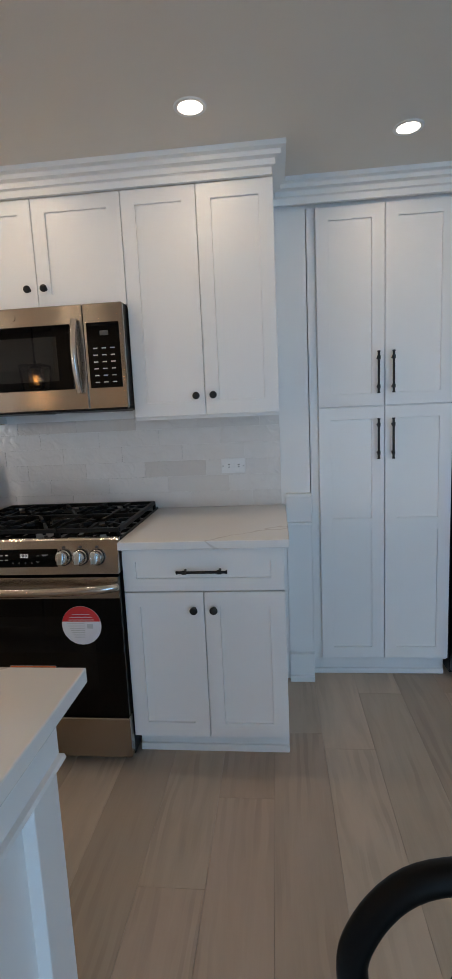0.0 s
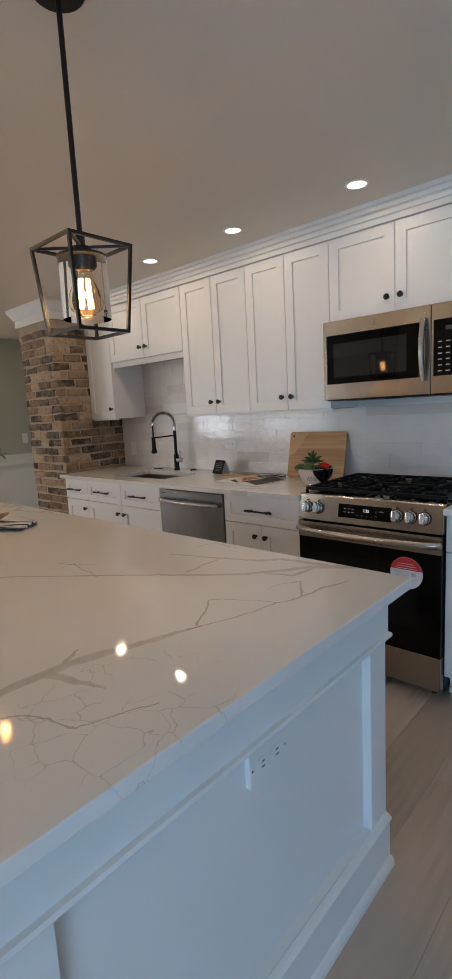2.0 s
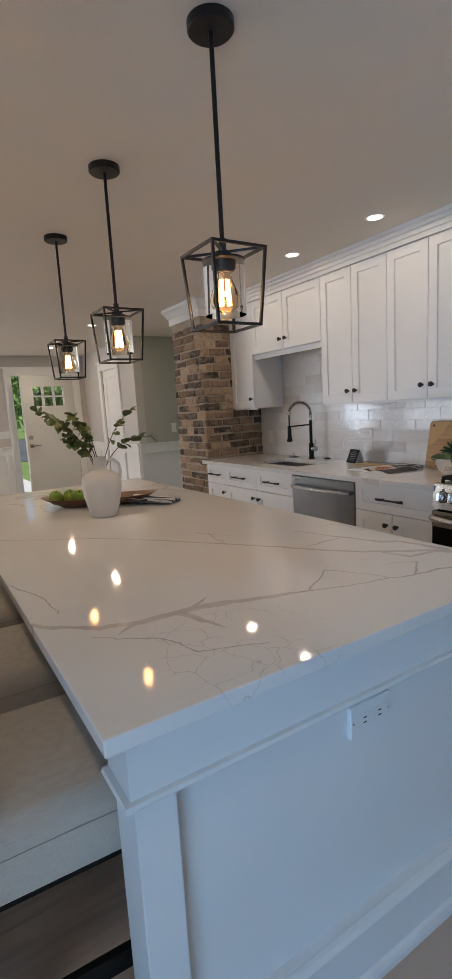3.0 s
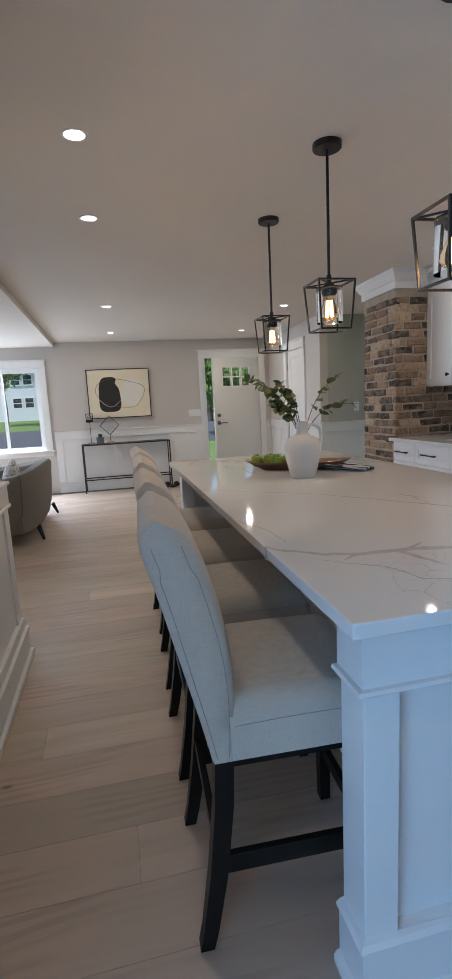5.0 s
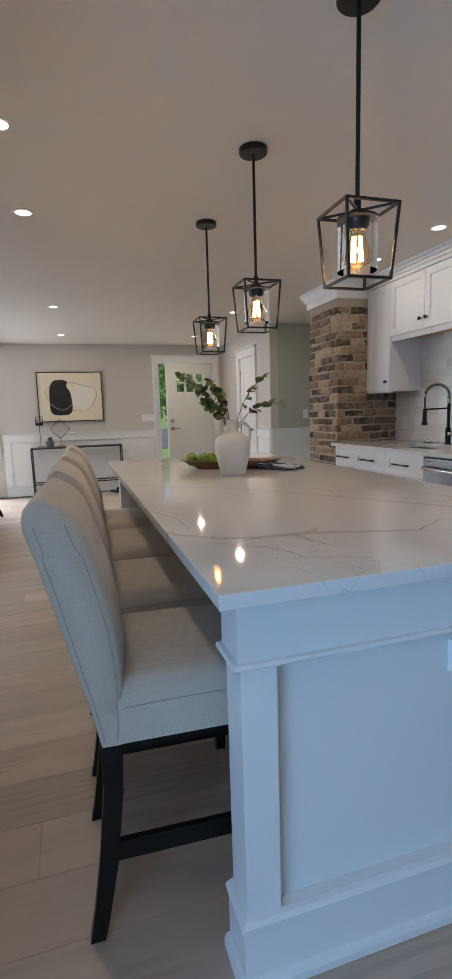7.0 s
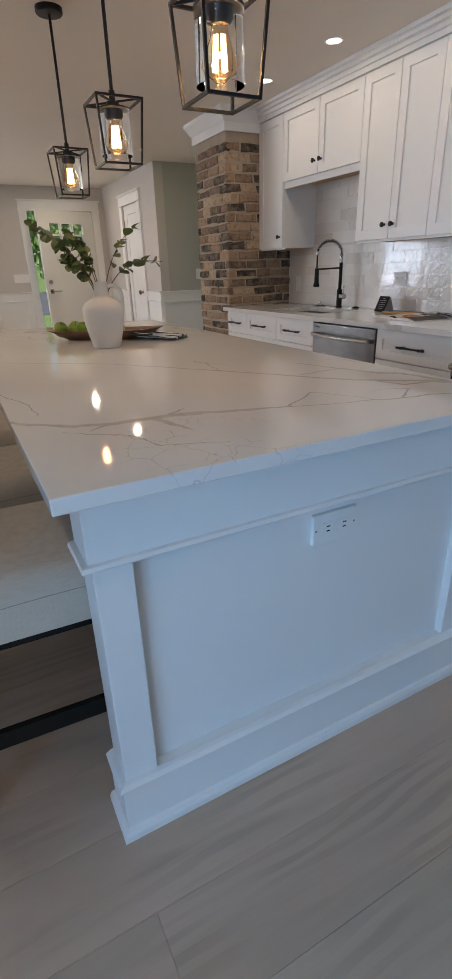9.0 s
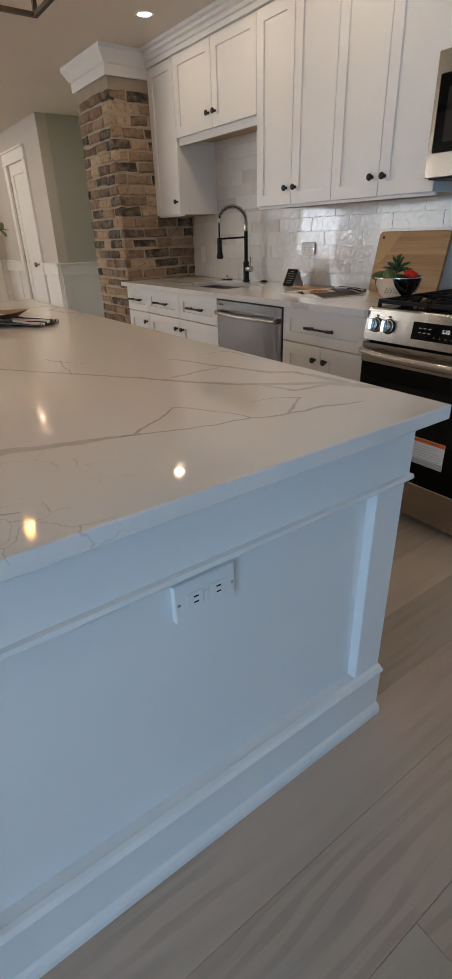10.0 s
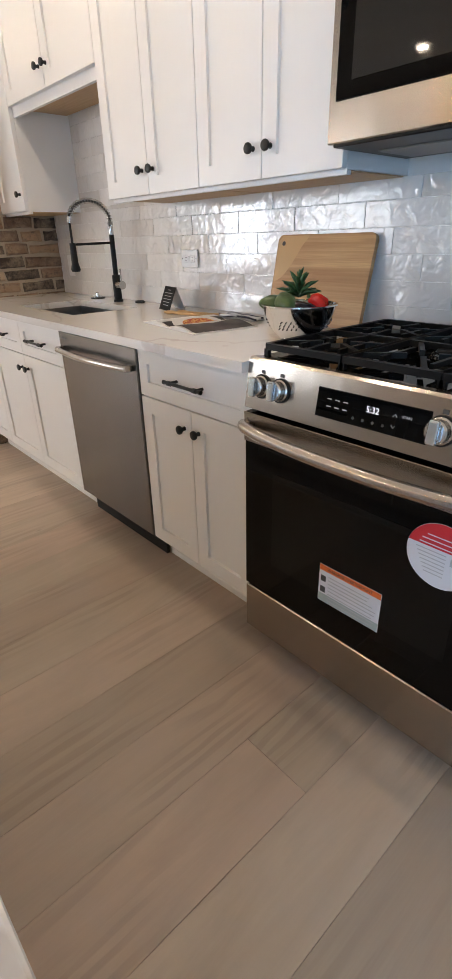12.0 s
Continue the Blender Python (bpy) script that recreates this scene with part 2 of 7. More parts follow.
here = n.node("ShaderNodeTexGradient", {"Vector": n.node("ShaderNodeMapping", {"Vector": v, "Location": (1.56, -0.315, 0), "Scale": (4.6, 4.5, 0.0)}).outputs[0]}, gradient_type="SPHERICAL").outputs["Fac"]
gate2 = n.mix(1.0, n.ramp(here, [(0.0, 0.0), (0.30, 1.0)]), n.ramp(n.noise(v, 9.0, 2), [(0.42, 0.0), (0.50, 1.0)]), "MULTIPLY")
base = n.mix(n.noise(v, 2.2, 5), (0.72, 0.705, 0.685), (0.81, 0.805, 0.785))
c1 = n.mix(n.mix(1.0, vmask, gate, "MULTIPLY"), base, (0.40, 0.345, 0.30))
c1 = n.mix(bmask, c1, (0.36, 0.305, 0.26))
c1 = n.mix(smask, c1, (0.30, 0.265, 0.235))
c2 = n.mix(n.mix(1.0, fmask, gate2, "MULTIPLY"), c1, (0.26, 0.245, 0.235))
n.set("Base Color", c2)

M_PLANK = mat("oak_plank", (0.4, 0.33, 0.27), 0.42)
n = N(M_PLANK)
rnd = n.node("ShaderNodeObjectInfo").outputs["Random"]
off = n.node("ShaderNodeCombineXYZ", {0: n.node("ShaderNodeMath", {0: rnd, 1: 37.0}, operation="MULTIPLY").outputs[0],
                                      1: n.node("ShaderNodeMath", {0: rnd, 1: 91.0}, operation="MULTIPLY").outputs[0]}).outputs[0]
v = n.coords((4.5, 0.7, 1.0), "Object", off)
g1 = n.noise(v, 2.0, 6, 0.55, 1.0)
g2 = n.noise(n.coords((70, 2.2, 1), "Object", off), 3.0, 4)
wave = n.node("ShaderNodeTexWave", {"Vector": n.coords((1.0, 0.16, 1), "Object", off), "Scale": 8.0, "Distortion": 11.0, "Detail": 3.0, "Detail Scale": 0.9}, bands_direction="X").outputs["Fac"]
patch = n.ramp(n.noise(n.coords((3, 0.9, 1), "Object", off), 2.0, 2), [(0.48, 0.0), (0.62, 0.55)])
rnd2 = n.node("ShaderNodeMath", {0: n.node("ShaderNodeMath", {0: rnd, 1: 7.31}, operation="MULTIPLY").outputs[0]}, operation="FRACT").outputs[0]
tone = n.ramp(rnd2, [(0.0, (0.41, 0.33, 0.255)), (0.35, (0.56, 0.42, 0.33)), (0.7, (0.48, 0.395, 0.305)), (1.0, (0.61, 0.49, 0.385))])
c = n.mix(n.ramp(g1, [(0.38, 0.0), (0.66, 0.42)]), tone, (0.35, 0.28, 0.215))
c = n.mix(n.mix(1.0, n.ramp(wave, [(0.30, 0.46), (0.60, 0.0)]), patch, "MULTIPLY"), c, (0.22, 0.165, 0.125))
c = n.mix(n.ramp(g2, [(0.45, 0.0), (0.75, 0.10)]), c, (0.58, 0.49, 0.40))
knot = n.node("ShaderNodeTexVoronoi", {"Vector": n.coords((2.4, 1.1, 1), "Object", off), "Scale": 1.5}).outputs["Distance"]
c = n.mix(n.ramp(knot, [(0.015, 0.8), (0.05, 0.0)]), c, (0.10, 0.07, 0.05))
n.set("Base Color", c)
n.set("Roughness", n.ramp(g1, [(0.3, 0.38), (0.7, 0.52)]))
n.bump(g2, 0.06, 0.002)
M_GAP = mat("floor_joint", (0.13, 0.10, 0.075), 0.8)

M_TILE = mat("glazed_tile", (0.7, 0.68, 0.66), 0.06, 0, 0.4)
n = N(M_TILE)
rnd = n.node("ShaderNodeObjectInfo").outputs["Random"]
off = n.node("ShaderNodeCombineXYZ", {0: n.node("ShaderNodeMath", {0: rnd, 1: 50.0}, operation="MULTIPLY").outputs[0]}).outputs[0]
v = n.coords((1, 1, 1), "Object", off)
tone = n.ramp(rnd, [(0.0, (0.63, 0.585, 0.54)), (0.12, (0.70, 0.67, 0.635)), (0.3, (0.77, 0.75, 0.72)), (0.7, (0.78, 0.76, 0.735)), (0.85, (0.72, 0.70, 0.67)), (1.0, (0.80, 0.785, 0.76))])
n.set("Base Color", n.mix(n.ramp(n.noise(v, 14, 4), [(0.35, 0.0), (0.7, 0.3)]), tone, (0.68, 0.65, 0.62)))
n.bump(n.noise(v, 24, 1.0, 0.5, 0.9), 0.5, 0.0075)
M_GROUT = mat("grout", (0.80, 0.785, 0.76), 0.85)

M_BRICK = mat("old_brick", (0.25, 0.16, 0.11), 0.85)
n = N(M_BRICK)
rnd = n.node("ShaderNodeObjectInfo").outputs["Random"]
off = n.node("ShaderNodeCombineXYZ", {0: n.node("ShaderNodeMath", {0: rnd, 1: 50.0}, operation="MULTIPLY").outputs[0]}).outputs[0]
v = n.coords((1, 1, 1), "Object", off)
tone = n.ramp(rnd, [(0.0, (0.028, 0.022, 0.018)), (0.2, (0.050, 0.034, 0.026)), (0.28, (0.13, 0.080, 0.052)), (0.45, (0.20, 0.125, 0.080)), (0.6, (0.29, 0.18, 0.11)), (0.8, (0.46, 0.31, 0.19)), (1.0, (0.56, 0.42, 0.28))])
c = n.mix(n.ramp(n.noise(v, 14, 5, 0.75), [(0.42, 0.0), (0.68, 0.7)]), tone, (0.40, 0.32, 0.23))
c = n.mix(n.ramp(n.noise(v, 26, 5, 0.75), [(0.52, 0.0), (0.68, 0.75)]), c, (0.06, 0.045, 0.04))
n.set("Base Color", c)
n.bump(n.noise(v, 45, 6, 0.7), 0.6, 0.01)
M_MORTAR = mat("mortar", (0.42, 0.35, 0.26), 0.95)
n = N(M_MORTAR)
v = n.world_coords()
n.set("Base Color", n.mix(n.noise(v, 12, 5), (0.36, 0.29, 0.22), (0.52, 0.44, 0.34)))
n.bump(n.noise(v, 60, 6, 0.7), 0.8, 0.01)

M_LINEN = mat("linen_fabric", (0.62, 0.56, 0.48), 0.9)
n = N(M_LINEN)
v = n.coords()
w1 = n.noise(n.coords((20, 20, 520)), 2.0, 3)
w2 = n.noise(n.coords((520, 520, 20)), 2.0, 3)
weave = n.mix(0.5, w1, w2)
n.set("Base Color", n.mix(n.ramp(weave, [(0.35, 0.0), (0.65, 1.0)]), (0.51, 0.45, 0.38), (0.63, 0.565, 0.48)))
n.b.inputs["Sheen Weight"].default_value = 0.15
n.bump(weave, 0.25, 0.002)
M_ESPRESSO = mat("espresso_wood", (0.008, 0.007, 0.006), 0.42, 0, 0, 0.25)
M_GREYFAB = mat("grey_fabric", (0.24, 0.225, 0.205), 0.95)
n = N(M_GREYFAB)
n.set("Base Color", n.mix(n.noise(n.coords(), 150, 3), (0.13, 0.12, 0.105), (0.21, 0.195, 0.17)))


# ---- building blocks ----
def thing(name, label, category, m=None, group=""):
    ob = new(name)
    ob.matrix_world = m or Matrix()
    return tagged(ob, label, category, group)


def part(name, bm, material, parent=None, label="", smooth=None, kind=""):
    me = bpy.data.meshes.new(name)
    bmesh.ops.recalc_face_normals(bm, faces=bm.faces)
    bm.to_mesh(me)
    bm.free()
    me.materials.append(material)
    if smooth is not None:
        me.shade_smooth()
        if smooth < 180:
            me.set_sharp_from_angle(angle=radians(smooth))
    ob = new(name, me)
    ob.parent = parent
    return tagged(ob, label, kind=kind)


def single(name, bm, material, label, category, m=None, smooth=None, group="", kind=""):
    ob = part(name, bm, material, None, label, smooth, kind)
    ob.matrix_world = m or Matrix()
    return tagged(ob, category=category, group=group)


def B():
    return bmesh.new()


def box(bm, x0, x1, y0, y1, z0, z1, bevel=0.0, seg=1):
    vs = [bm.verts.new((x, y, z)) for z in (z0, z1) for y in (y0, y1) for x in (x0, x1)]
    fs = [bm.faces.new([vs[i] for i in f]) for f in ((0, 2, 3, 1), (4, 5, 7, 6), (0, 1, 5, 4), (2, 6, 7, 3), (0, 4, 6, 2), (1, 3, 7, 5))]
    if bevel:
        es = list({e for f in fs for e in f.edges})
        bmesh.ops.bevel(bm, geom=es, offset=bevel, segments=seg, affect="EDGES", profile=0.5)
    return bm


def bx(*a, **k):
    return box(B(), *a, **k)


def cyl(bm, p, q, r0, r1=None, seg=16, caps=True):
    """A tapered rod from p to q."""
    p, q = Vector(p), Vector(q)
    r1 = r0 if r1 is None else r1
    d = (q - p).to_track_quat("Z", "Y")
    rings = []
    for c, r in ((p, r0), (q, r1)):
        rings.append([bm.verts.new(c + d @ Vector((r * math.cos(a), r * math.sin(a), 0))) for a in (2 * math.pi * i / seg for i in range(seg))])
    for i in range(seg):
        j = (i + 1) % seg
        bm.faces.new((rings[0][i], rings[0][j], rings[1][j], rings[1][i]))
    if caps:
        bm.faces.new(rings[0][::-1])
        bm.faces.new(rings[1])
    return bm


def lathe(bm, profile, seg=32, centre=(0, 0, 0)):
    """A solid of revolution about z from (radius, z) pairs."""
    cx, cy, cz = centre
    rings = []
    for r, z in profile:
        if r < 1e-5:
            rings.append([bm.verts.new((cx, cy, cz + z))])
        else:
            rings.append([bm.verts.new((cx + r * math.cos(2 * math.pi * i / seg), cy + r * math.sin(2 * math.pi * i / seg), cz + z)) for i in range(seg)])
    for a, b in zip(rings, rings[1:]):
        for i in range(seg):
            j = (i + 1) % seg
            f = [a[i % len(a)], a[j % len(a)], b[j % len(b)], b[i % len(b)]]
            f = list(dict.fromkeys(f))
            if len(f) > 2:
                bm.faces.new(f)
    return bm


def tube(bm, pts, r, seg=10, closed=False):
    """A round rod along points; r a number or one per point."""
    pts = [Vector(p) for p in pts]
    rs = r if hasattr(r, "__len__") else [r] * len(pts)
    n = len(pts)
    rings, up = [], None
    for i, p in enumerate(pts):
        a = pts[i - 1] if i or closed else p
        b = pts[(i + 1) % n] if i < n - 1 or closed else p
        d = (b - a).normalized()
        if up is None:
            up = d.orthogonal().normalized()
        up = (up - d * up.dot(d)).normalized()
        side = d.cross(up)
        rings.append([bm.verts.new(p + rs[i] * (up * math.cos(t) + side * math.sin(t))) for t in (2 * math.pi * k / seg for k in range(seg))])
    pairs = list(zip(rings, rings[1:])) + ([(rings[-1], rings[0])] if closed else [])
    for a, b in pairs:
        for k in range(seg):
            j = (k + 1) % seg
            bm.faces.new((a[k], a[j], b[j], b[k]))
    if not closed:
        bm.faces.new(rings[0][::-1])
        bm.faces.new(rings[-1])
    return bm


def sweep(bm, path, profile):
    """A moulding: profile of (out, z) pairs carried along a plan path with mitred corners; out is to the right of the way."""
    path = [Vector(p) for p in path]
    rings = []
    for i, p in enumerate(path):
        d0 = (p - path[i - 1]).normalized() if i else None
        d1 = (path[i + 1] - p).normalized() if i < len(path) - 1 else None
        d0, d1 = d0 or d1, d1 or d0
        n0, n1 = Vector((d0.y, -d0.x)), Vector((d1.y, -d1.x))
        mid = (n0 + n1).normalized()
        k = 1 / max(0.3, mid.dot(n0))
        rings.append([bm.verts.new((p.x + mid.x * o * k, p.y + mid.y * o * k, z)) for o, z in profile])
    m = len(profile)
    for a, b in zip(rings, rings[1:]):
        for i in range(m):
            j = (i + 1) % m
            bm.faces.new((a[i], b[i], b[j], a[j]))
    bm.faces.new(rings[0])
    bm.faces.new(rings[-1][::-1])
    return bm


def structure(name, bm, material, label, smooth=None):
    return part(name, bm, material, None, label, smooth, "structure")


# ---- the structure ----
bm = B()
box(bm, WEST - 0.2, EAST + 0.2, -1.33, 4.0, -0.12, -0.006)
box(bm, WEST - 0.2, DIV, SOUTH - 0.2, -1.331, -0.12, -0.006)
box(bm, DIV + 0.001, EAST + 0.2, NOOK - 0.14, -1.331, -0.12, -0.006)
floor = structure("floor", bm, M_GAP, "whitewashed oak plank floor")
PIECES = []   # floor planks, tiles and bricks are laid last

bm = B()
box(bm, WEST - 0.2, EAST + 0.2, -1.40, 4.1, H, H + 0.15)
box(bm, WEST - 0.2, DIV - 0.1, SOUTH - 0.2, -1.40, H - 0.065, H + 0.15)
box(bm, DIV - 0.099, EAST + 0.2, NOOK - 0.2, -1.40, H, H + 0.15)
structure("ceiling", bm, M_CEIL, "flat white painted ceiling with a lower part")

# north wall with the recess for the pantry
bm = B()
box(bm, -4.45, 0.315, NORTH, NORTH + 0.12, 0, H)
box(bm, 0.30, 0.315, NORTH + 0.12, 3.2, 0, H)
box(bm, 0.30, EAST, 3.15, 3.27, 0, H)
box(bm, 0.315, EAST, 2.535, 3.15, 2.262, H)
structure("wall_north", bm, M_TRIM, "white painted wall behind the cabinets")
structure("wall_east", bx(EAST, EAST + 0.12, NOOK - 0.13, 3.27, 0, H), M_WALL, "greige wall behind the kitchen")
structure("wall_living_east", bx(DIV - 0.1, DIV, SOUTH, -1.33, 0, H), M_WALL, "greige wall of the living room")
bm = B()
for x0, x1, z0, z1 in ((WEST, -7.5, 0, H), (-7.5, -5.6, 0, 0.70), (-7.5, -5.6, 1.98, H), (-5.6, DIV, 0, H)):
    box(bm, x0, x1, SOUTH - 0.12, SOUTH, z0, z1)
structure("wall_south", bm, M_WALL, "greige wall of the living room with a window")

WIN = (-3.75, -1.67, 0.70, 1.98)    # y0, y1, z0, z1
DOOR = (0.965, 1.895, 0.0, 2.06)
bm = B()
for y0, y1, z0, z1 in ((SOUTH, WIN[0], 0, H), (WIN[0], WIN[1], 0, WIN[2]), (WIN[0], WIN[1], WIN[3], H), (WIN[1], DOOR[0], 0, H), (DOOR[0], DOOR[1], DOOR[3], H), (DOOR[1], 2.2, 0, H)):
    box(bm, WEST - 0.14, WEST, y0, y1, z0, z1)
structure("wall_west", bm, M_WALL, "greige entry wall with window and door")

CLOS = (-7.02, -6.38)
bm = B()
box(bm, WEST, CLOS[0], 2.09, 2.20, 0, H)
box(bm, CLOS[0], CLOS[1], 2.09, 2.20, 2.03, H)
box(bm, CLOS[1], -5.77, 2.09, 2.20, 0, H)
structure("wall_closet", bm, M_WALL, "greige wall with the closet door")
structure("wall_hall", bx(-5.88, -5.77, 2.20, 4.0, 0, H), M_SAGE, "sage grey hall wall")
structure("wall_hall_end", bx(-5.77, -4.45, 3.9, 4.0, 0, H), M_SAGE, "sage grey end wall of the hall")
bm = B()
box(bm, -2.20, DIV, -1.33, -1.20, 0, H)
structure("wall_divider", bm, M_WALL, "greige wall beside the walkway")
bm = B()
for x0, x1, z0, z1 in ((DIV, 0.65, 0, H), (0.65, 2.85, 2.05, H), (2.85, EAST, 0, H)):
    box(bm, x0, x1, NOOK - 0.13, NOOK, z0, z1)
structure("wall_nook", bm, M_WALL, "greige wall round the glass patio door")


# ---- kitchen cabinets ----
def inset_slab(w, h, t, rail, depth, bevel=0.0015):
    """A slab in the x z plane with a sunk panel in its face at y = -t, as one piece."""
    bm = B()
    o = [(0, 0), (w, 0), (w, h), (0, h)]
    p = [(rail, rail), (w - rail, rail), (w - rail, h - rail), (rail, h - rail)]
    e = 0.0012
    back = [bm.verts.new((x, 0, z)) for x, z in o]
    edge = [bm.verts.new((x, -t + bevel, z)) for x, z in o]
    sx = [(bevel, bevel), (w - bevel, bevel), (w - bevel, h - bevel), (bevel, h - bevel)]
    face = [bm.verts.new((x, -t, z)) for x, z in sx]
    rim = [bm.verts.new((x, -t, z)) for x, z in p]
    q = [(rail + e, rail + e), (w - rail - e, rail + e), (w - rail - e, h - rail - e), (rail + e, h - rail - e)]
    low = [bm.verts.new((x, -t + depth, z)) for x, z in q]
    for a, b in ((back, edge), (edge, face), (face, rim), (rim, low)):
        for k in range(4):
            m = (k + 1) % 4
            bm.faces.new((a[k], a[m], b[m], b[k]))
    bm.faces.new(low)
    bm.faces.new(back[::-1])
    return bm


def shaker(w, h, t=0.02, rail=0.057):
    """A shaker door or drawer front, its face at y = -t."""
    return inset_slab(w, h, t, min(rail, h * 0.3), 0.009)


def knob(x, z, parent):
    bm = lathe(B(), [(0, 0), (0.008, 0), (0.006, 0.008), (0.006, 0.014), (0.014, 0.018), (0.0155, 0.023), (0.014, 0.027), (0.009, 0.029), (0, 0.029)], 18)
    bmesh.ops.rotate(bm, verts=bm.verts, matrix=Matrix.Rotation(radians(90), 3, "X"))
    bmesh.ops.translate(bm, verts=bm.verts, vec=(x, -0.02, z))
    return part("knob", bm, M_BLACK, parent, "round black knob", 40)


def bar_pull(x, z, parent, length=0.19, upright=False):
    bm = B()
    L = length / 2
    cyl(bm, (-L, -0.032, 0), (L, -0.032, 0), 0.0055, seg=12)
    for s in (-1, 1):
        cyl(bm, (s * (L - 0.03), 0, 0), (s * (L - 0.03), -0.032, 0), 0.005, seg=10)
        cyl(bm, (s * (L - 0.038), -0.032, 0), (s * (L - 0.022), -0.032, 0), 0.008, seg=12)
        cyl(bm, (s * L, -0.032, 0), (s * (L - 0.006), -0.032, 0), 0.007, seg=12)
    if upright:
        bmesh.ops.rotate(bm, verts=bm.verts, matrix=Matrix.Rotation(radians(90), 3, "Y"))
    bmesh.ops.translate(bm, verts=bm.verts, vec=(x, -0.02, z))
    return part("bar_handle", bm, M_BLACK, parent, "black metal bar handle", 40)


def front(cab, name, x, z, w, h, label=""):
    ob = part(name, shaker(w, h), M_CAB, cab, label)
    ob.location = (x, 0, z)
    return ob


G = 0.0016


def upper_cabinet(x0, x1, z0, z1, doors, label, group, knob_side="m"):
    cab = thing("wall_cabinet", label, "cabinet", pose(x0, UF + 0.02, z0), group)
    w, h = x1 - x0, z1 - z0
    part("body", bx(0.0005, w - 0.0005, 0.001, NORTH - UF - 0.022, 0, h), M_CAB, cab)
    low = 0.042 if z0 > 1.81 and z0 < 1.825 else 0.012
    part("bottom_rail", bx(0.0005, w - 0.0005, 0.001, 0.019, -low, -0.0005), M_CAB, cab)
    dw = w / doors
    for i in range(doors):
        d = front(cab, "door", i * dw + G, G, dw - 2 * G, h - 2 * G)
        if doors == 2:
            kx = dw - 2 * G - 0.034 if i == 0 else 0.034
        else:
            kx = dw - 2 * G - 0.034
        knob(kx, 0.080, d)
    return cab


def base_cabinet(x0, x1, doors, drawers, label, group="base cabinets"):
    cab = thing("base_cabinet", label, "cabinet", pose(x0, BF + 0.02, 0), group)
    w = x1 - x0
    part("body", bx(0.0005, w - 0.0005, 0.001, NORTH - BF - 0.024, 0.105, 0.882 if drawers < 2 else 0.69), M_CAB, cab)
    if drawers > 1:
        part("front_rail", bx(0.0005, w - 0.0005, 0.001, 0.020, 0.6905, 0.882), M_CAB, cab)
    part("toe_kick", bx(0.0005, w - 0.0005, 0.065, NORTH - BF - 0.024, 0.0, 0.1045), M_CAB, cab)
    part("shoe_trim", bx(0.0005, w - 0.0005, 0.052, 0.065, 0.0, 0.03, bevel=0.003), M_CAB, cab)
    nd = max(1, drawers)
    for i in range(nd):
        ww = w / nd
        d = front(cab, "drawer_front", i * ww + G, 0.712, ww - 2 * G, 0.165)
        bar_pull(ww / 2, 0.0825, d) if drawers else None
    dw = w / doors
    for i in range(doors):
        d = front(cab, "door", i * dw + G, 0.115, dw - 2 * G, 0.592)
        kx = (dw - 2 * G - 0.036 if i == 0 else 0.036) if doors == 2 else dw - 0.035
        knob(kx, 0.592 - 0.065, d)
    return cab


XR = 0.175
UT = 2.265
UB = 1.363
upper_cabinet(-0.437, XR, UB, UT, 2, "white two door wall cabinet with black knobs over the short counter", "wall cabinets")
upper_cabinet(-1.190, -0.437, 1.828, UT, 2, "short white two door wall cabinet above the microwave", "wall cabinets")
upper_cabinet(-1.788, -1.190, UB, UT, 2, "white two door wall cabinet with black knobs beside the microwave", "wall cabinets")
upper_cabinet(-2.388, -1.788, UB, UT, 2, "white two door wall cabinet with black knobs beside the sink opening", "wall cabinets")
upper_cabinet(-3.265, -2.388, 1.820, UT, 2, "short white two door wall cabinet above the sink", "wall cabinets")
upper_cabinet(-3.615, -3.265, UB, UT, 1, "narrow white one door wall cabinet beside the brick chimney", "wall cabinets")

base_cabinet(-0.437, XR, 2, 1, "white base cabinet with one drawer and two doors beside the range")
base_cabinet(-1.765, -1.195, 2, 1, "white base cabinet with drawer between dishwasher and range")
base_cabinet(-3.285, -2.375, 2, 2, "wide white sink base cabinet with two drawer fronts")
base_cabinet(-3.615, -3.285, 1, 1, "narrow white base cabinet with drawer beside the brick chimney")

# worktops
SINK = (-3.06, -2.46, 1.985, 2.33)
def ring_slab(x0, x1, y0, y1, hx0, hx1, hy0, hy1, z0, z1):
    """A slab with a rectangular hole, as one piece."""
    bm = B()
    rings = []
    for a, b, c, d, z in ((x0, x1, y0, y1, z0), (x0, x1, y0, y1, z1), (hx0, hx1, hy0, hy1, z1), (hx0, hx1, hy0, hy1, z0)):
        rings.append([bm.verts.new(v) for v in ((a, c, z), (b, c, z), (b, d, z), (a, d, z))])
    for a, b in zip(rings, rings[1:] + rings[:1]):
        for k in range(4):
            m = (k + 1) % 4
            bm.faces.new((a[k], a[m], b[m], b[k]))
    return bm


bm = ring_slab(-3.63, -1.197, BF - 0.04, NORTH, SINK[0], SINK[1], SINK[2], SINK[3], 0.884, 0.914)
single("worktop", bm, M_QUARTZ, "long white veined quartz worktop with a sink cut-out", "worktop")
single("worktop", bx(-0.437, XR + 0.018, BF - 0.04, NORTH, 0.884, 0.914, bevel=0.002), M_QUARTZ, "short white veined quartz worktop beside the range", "worktop")

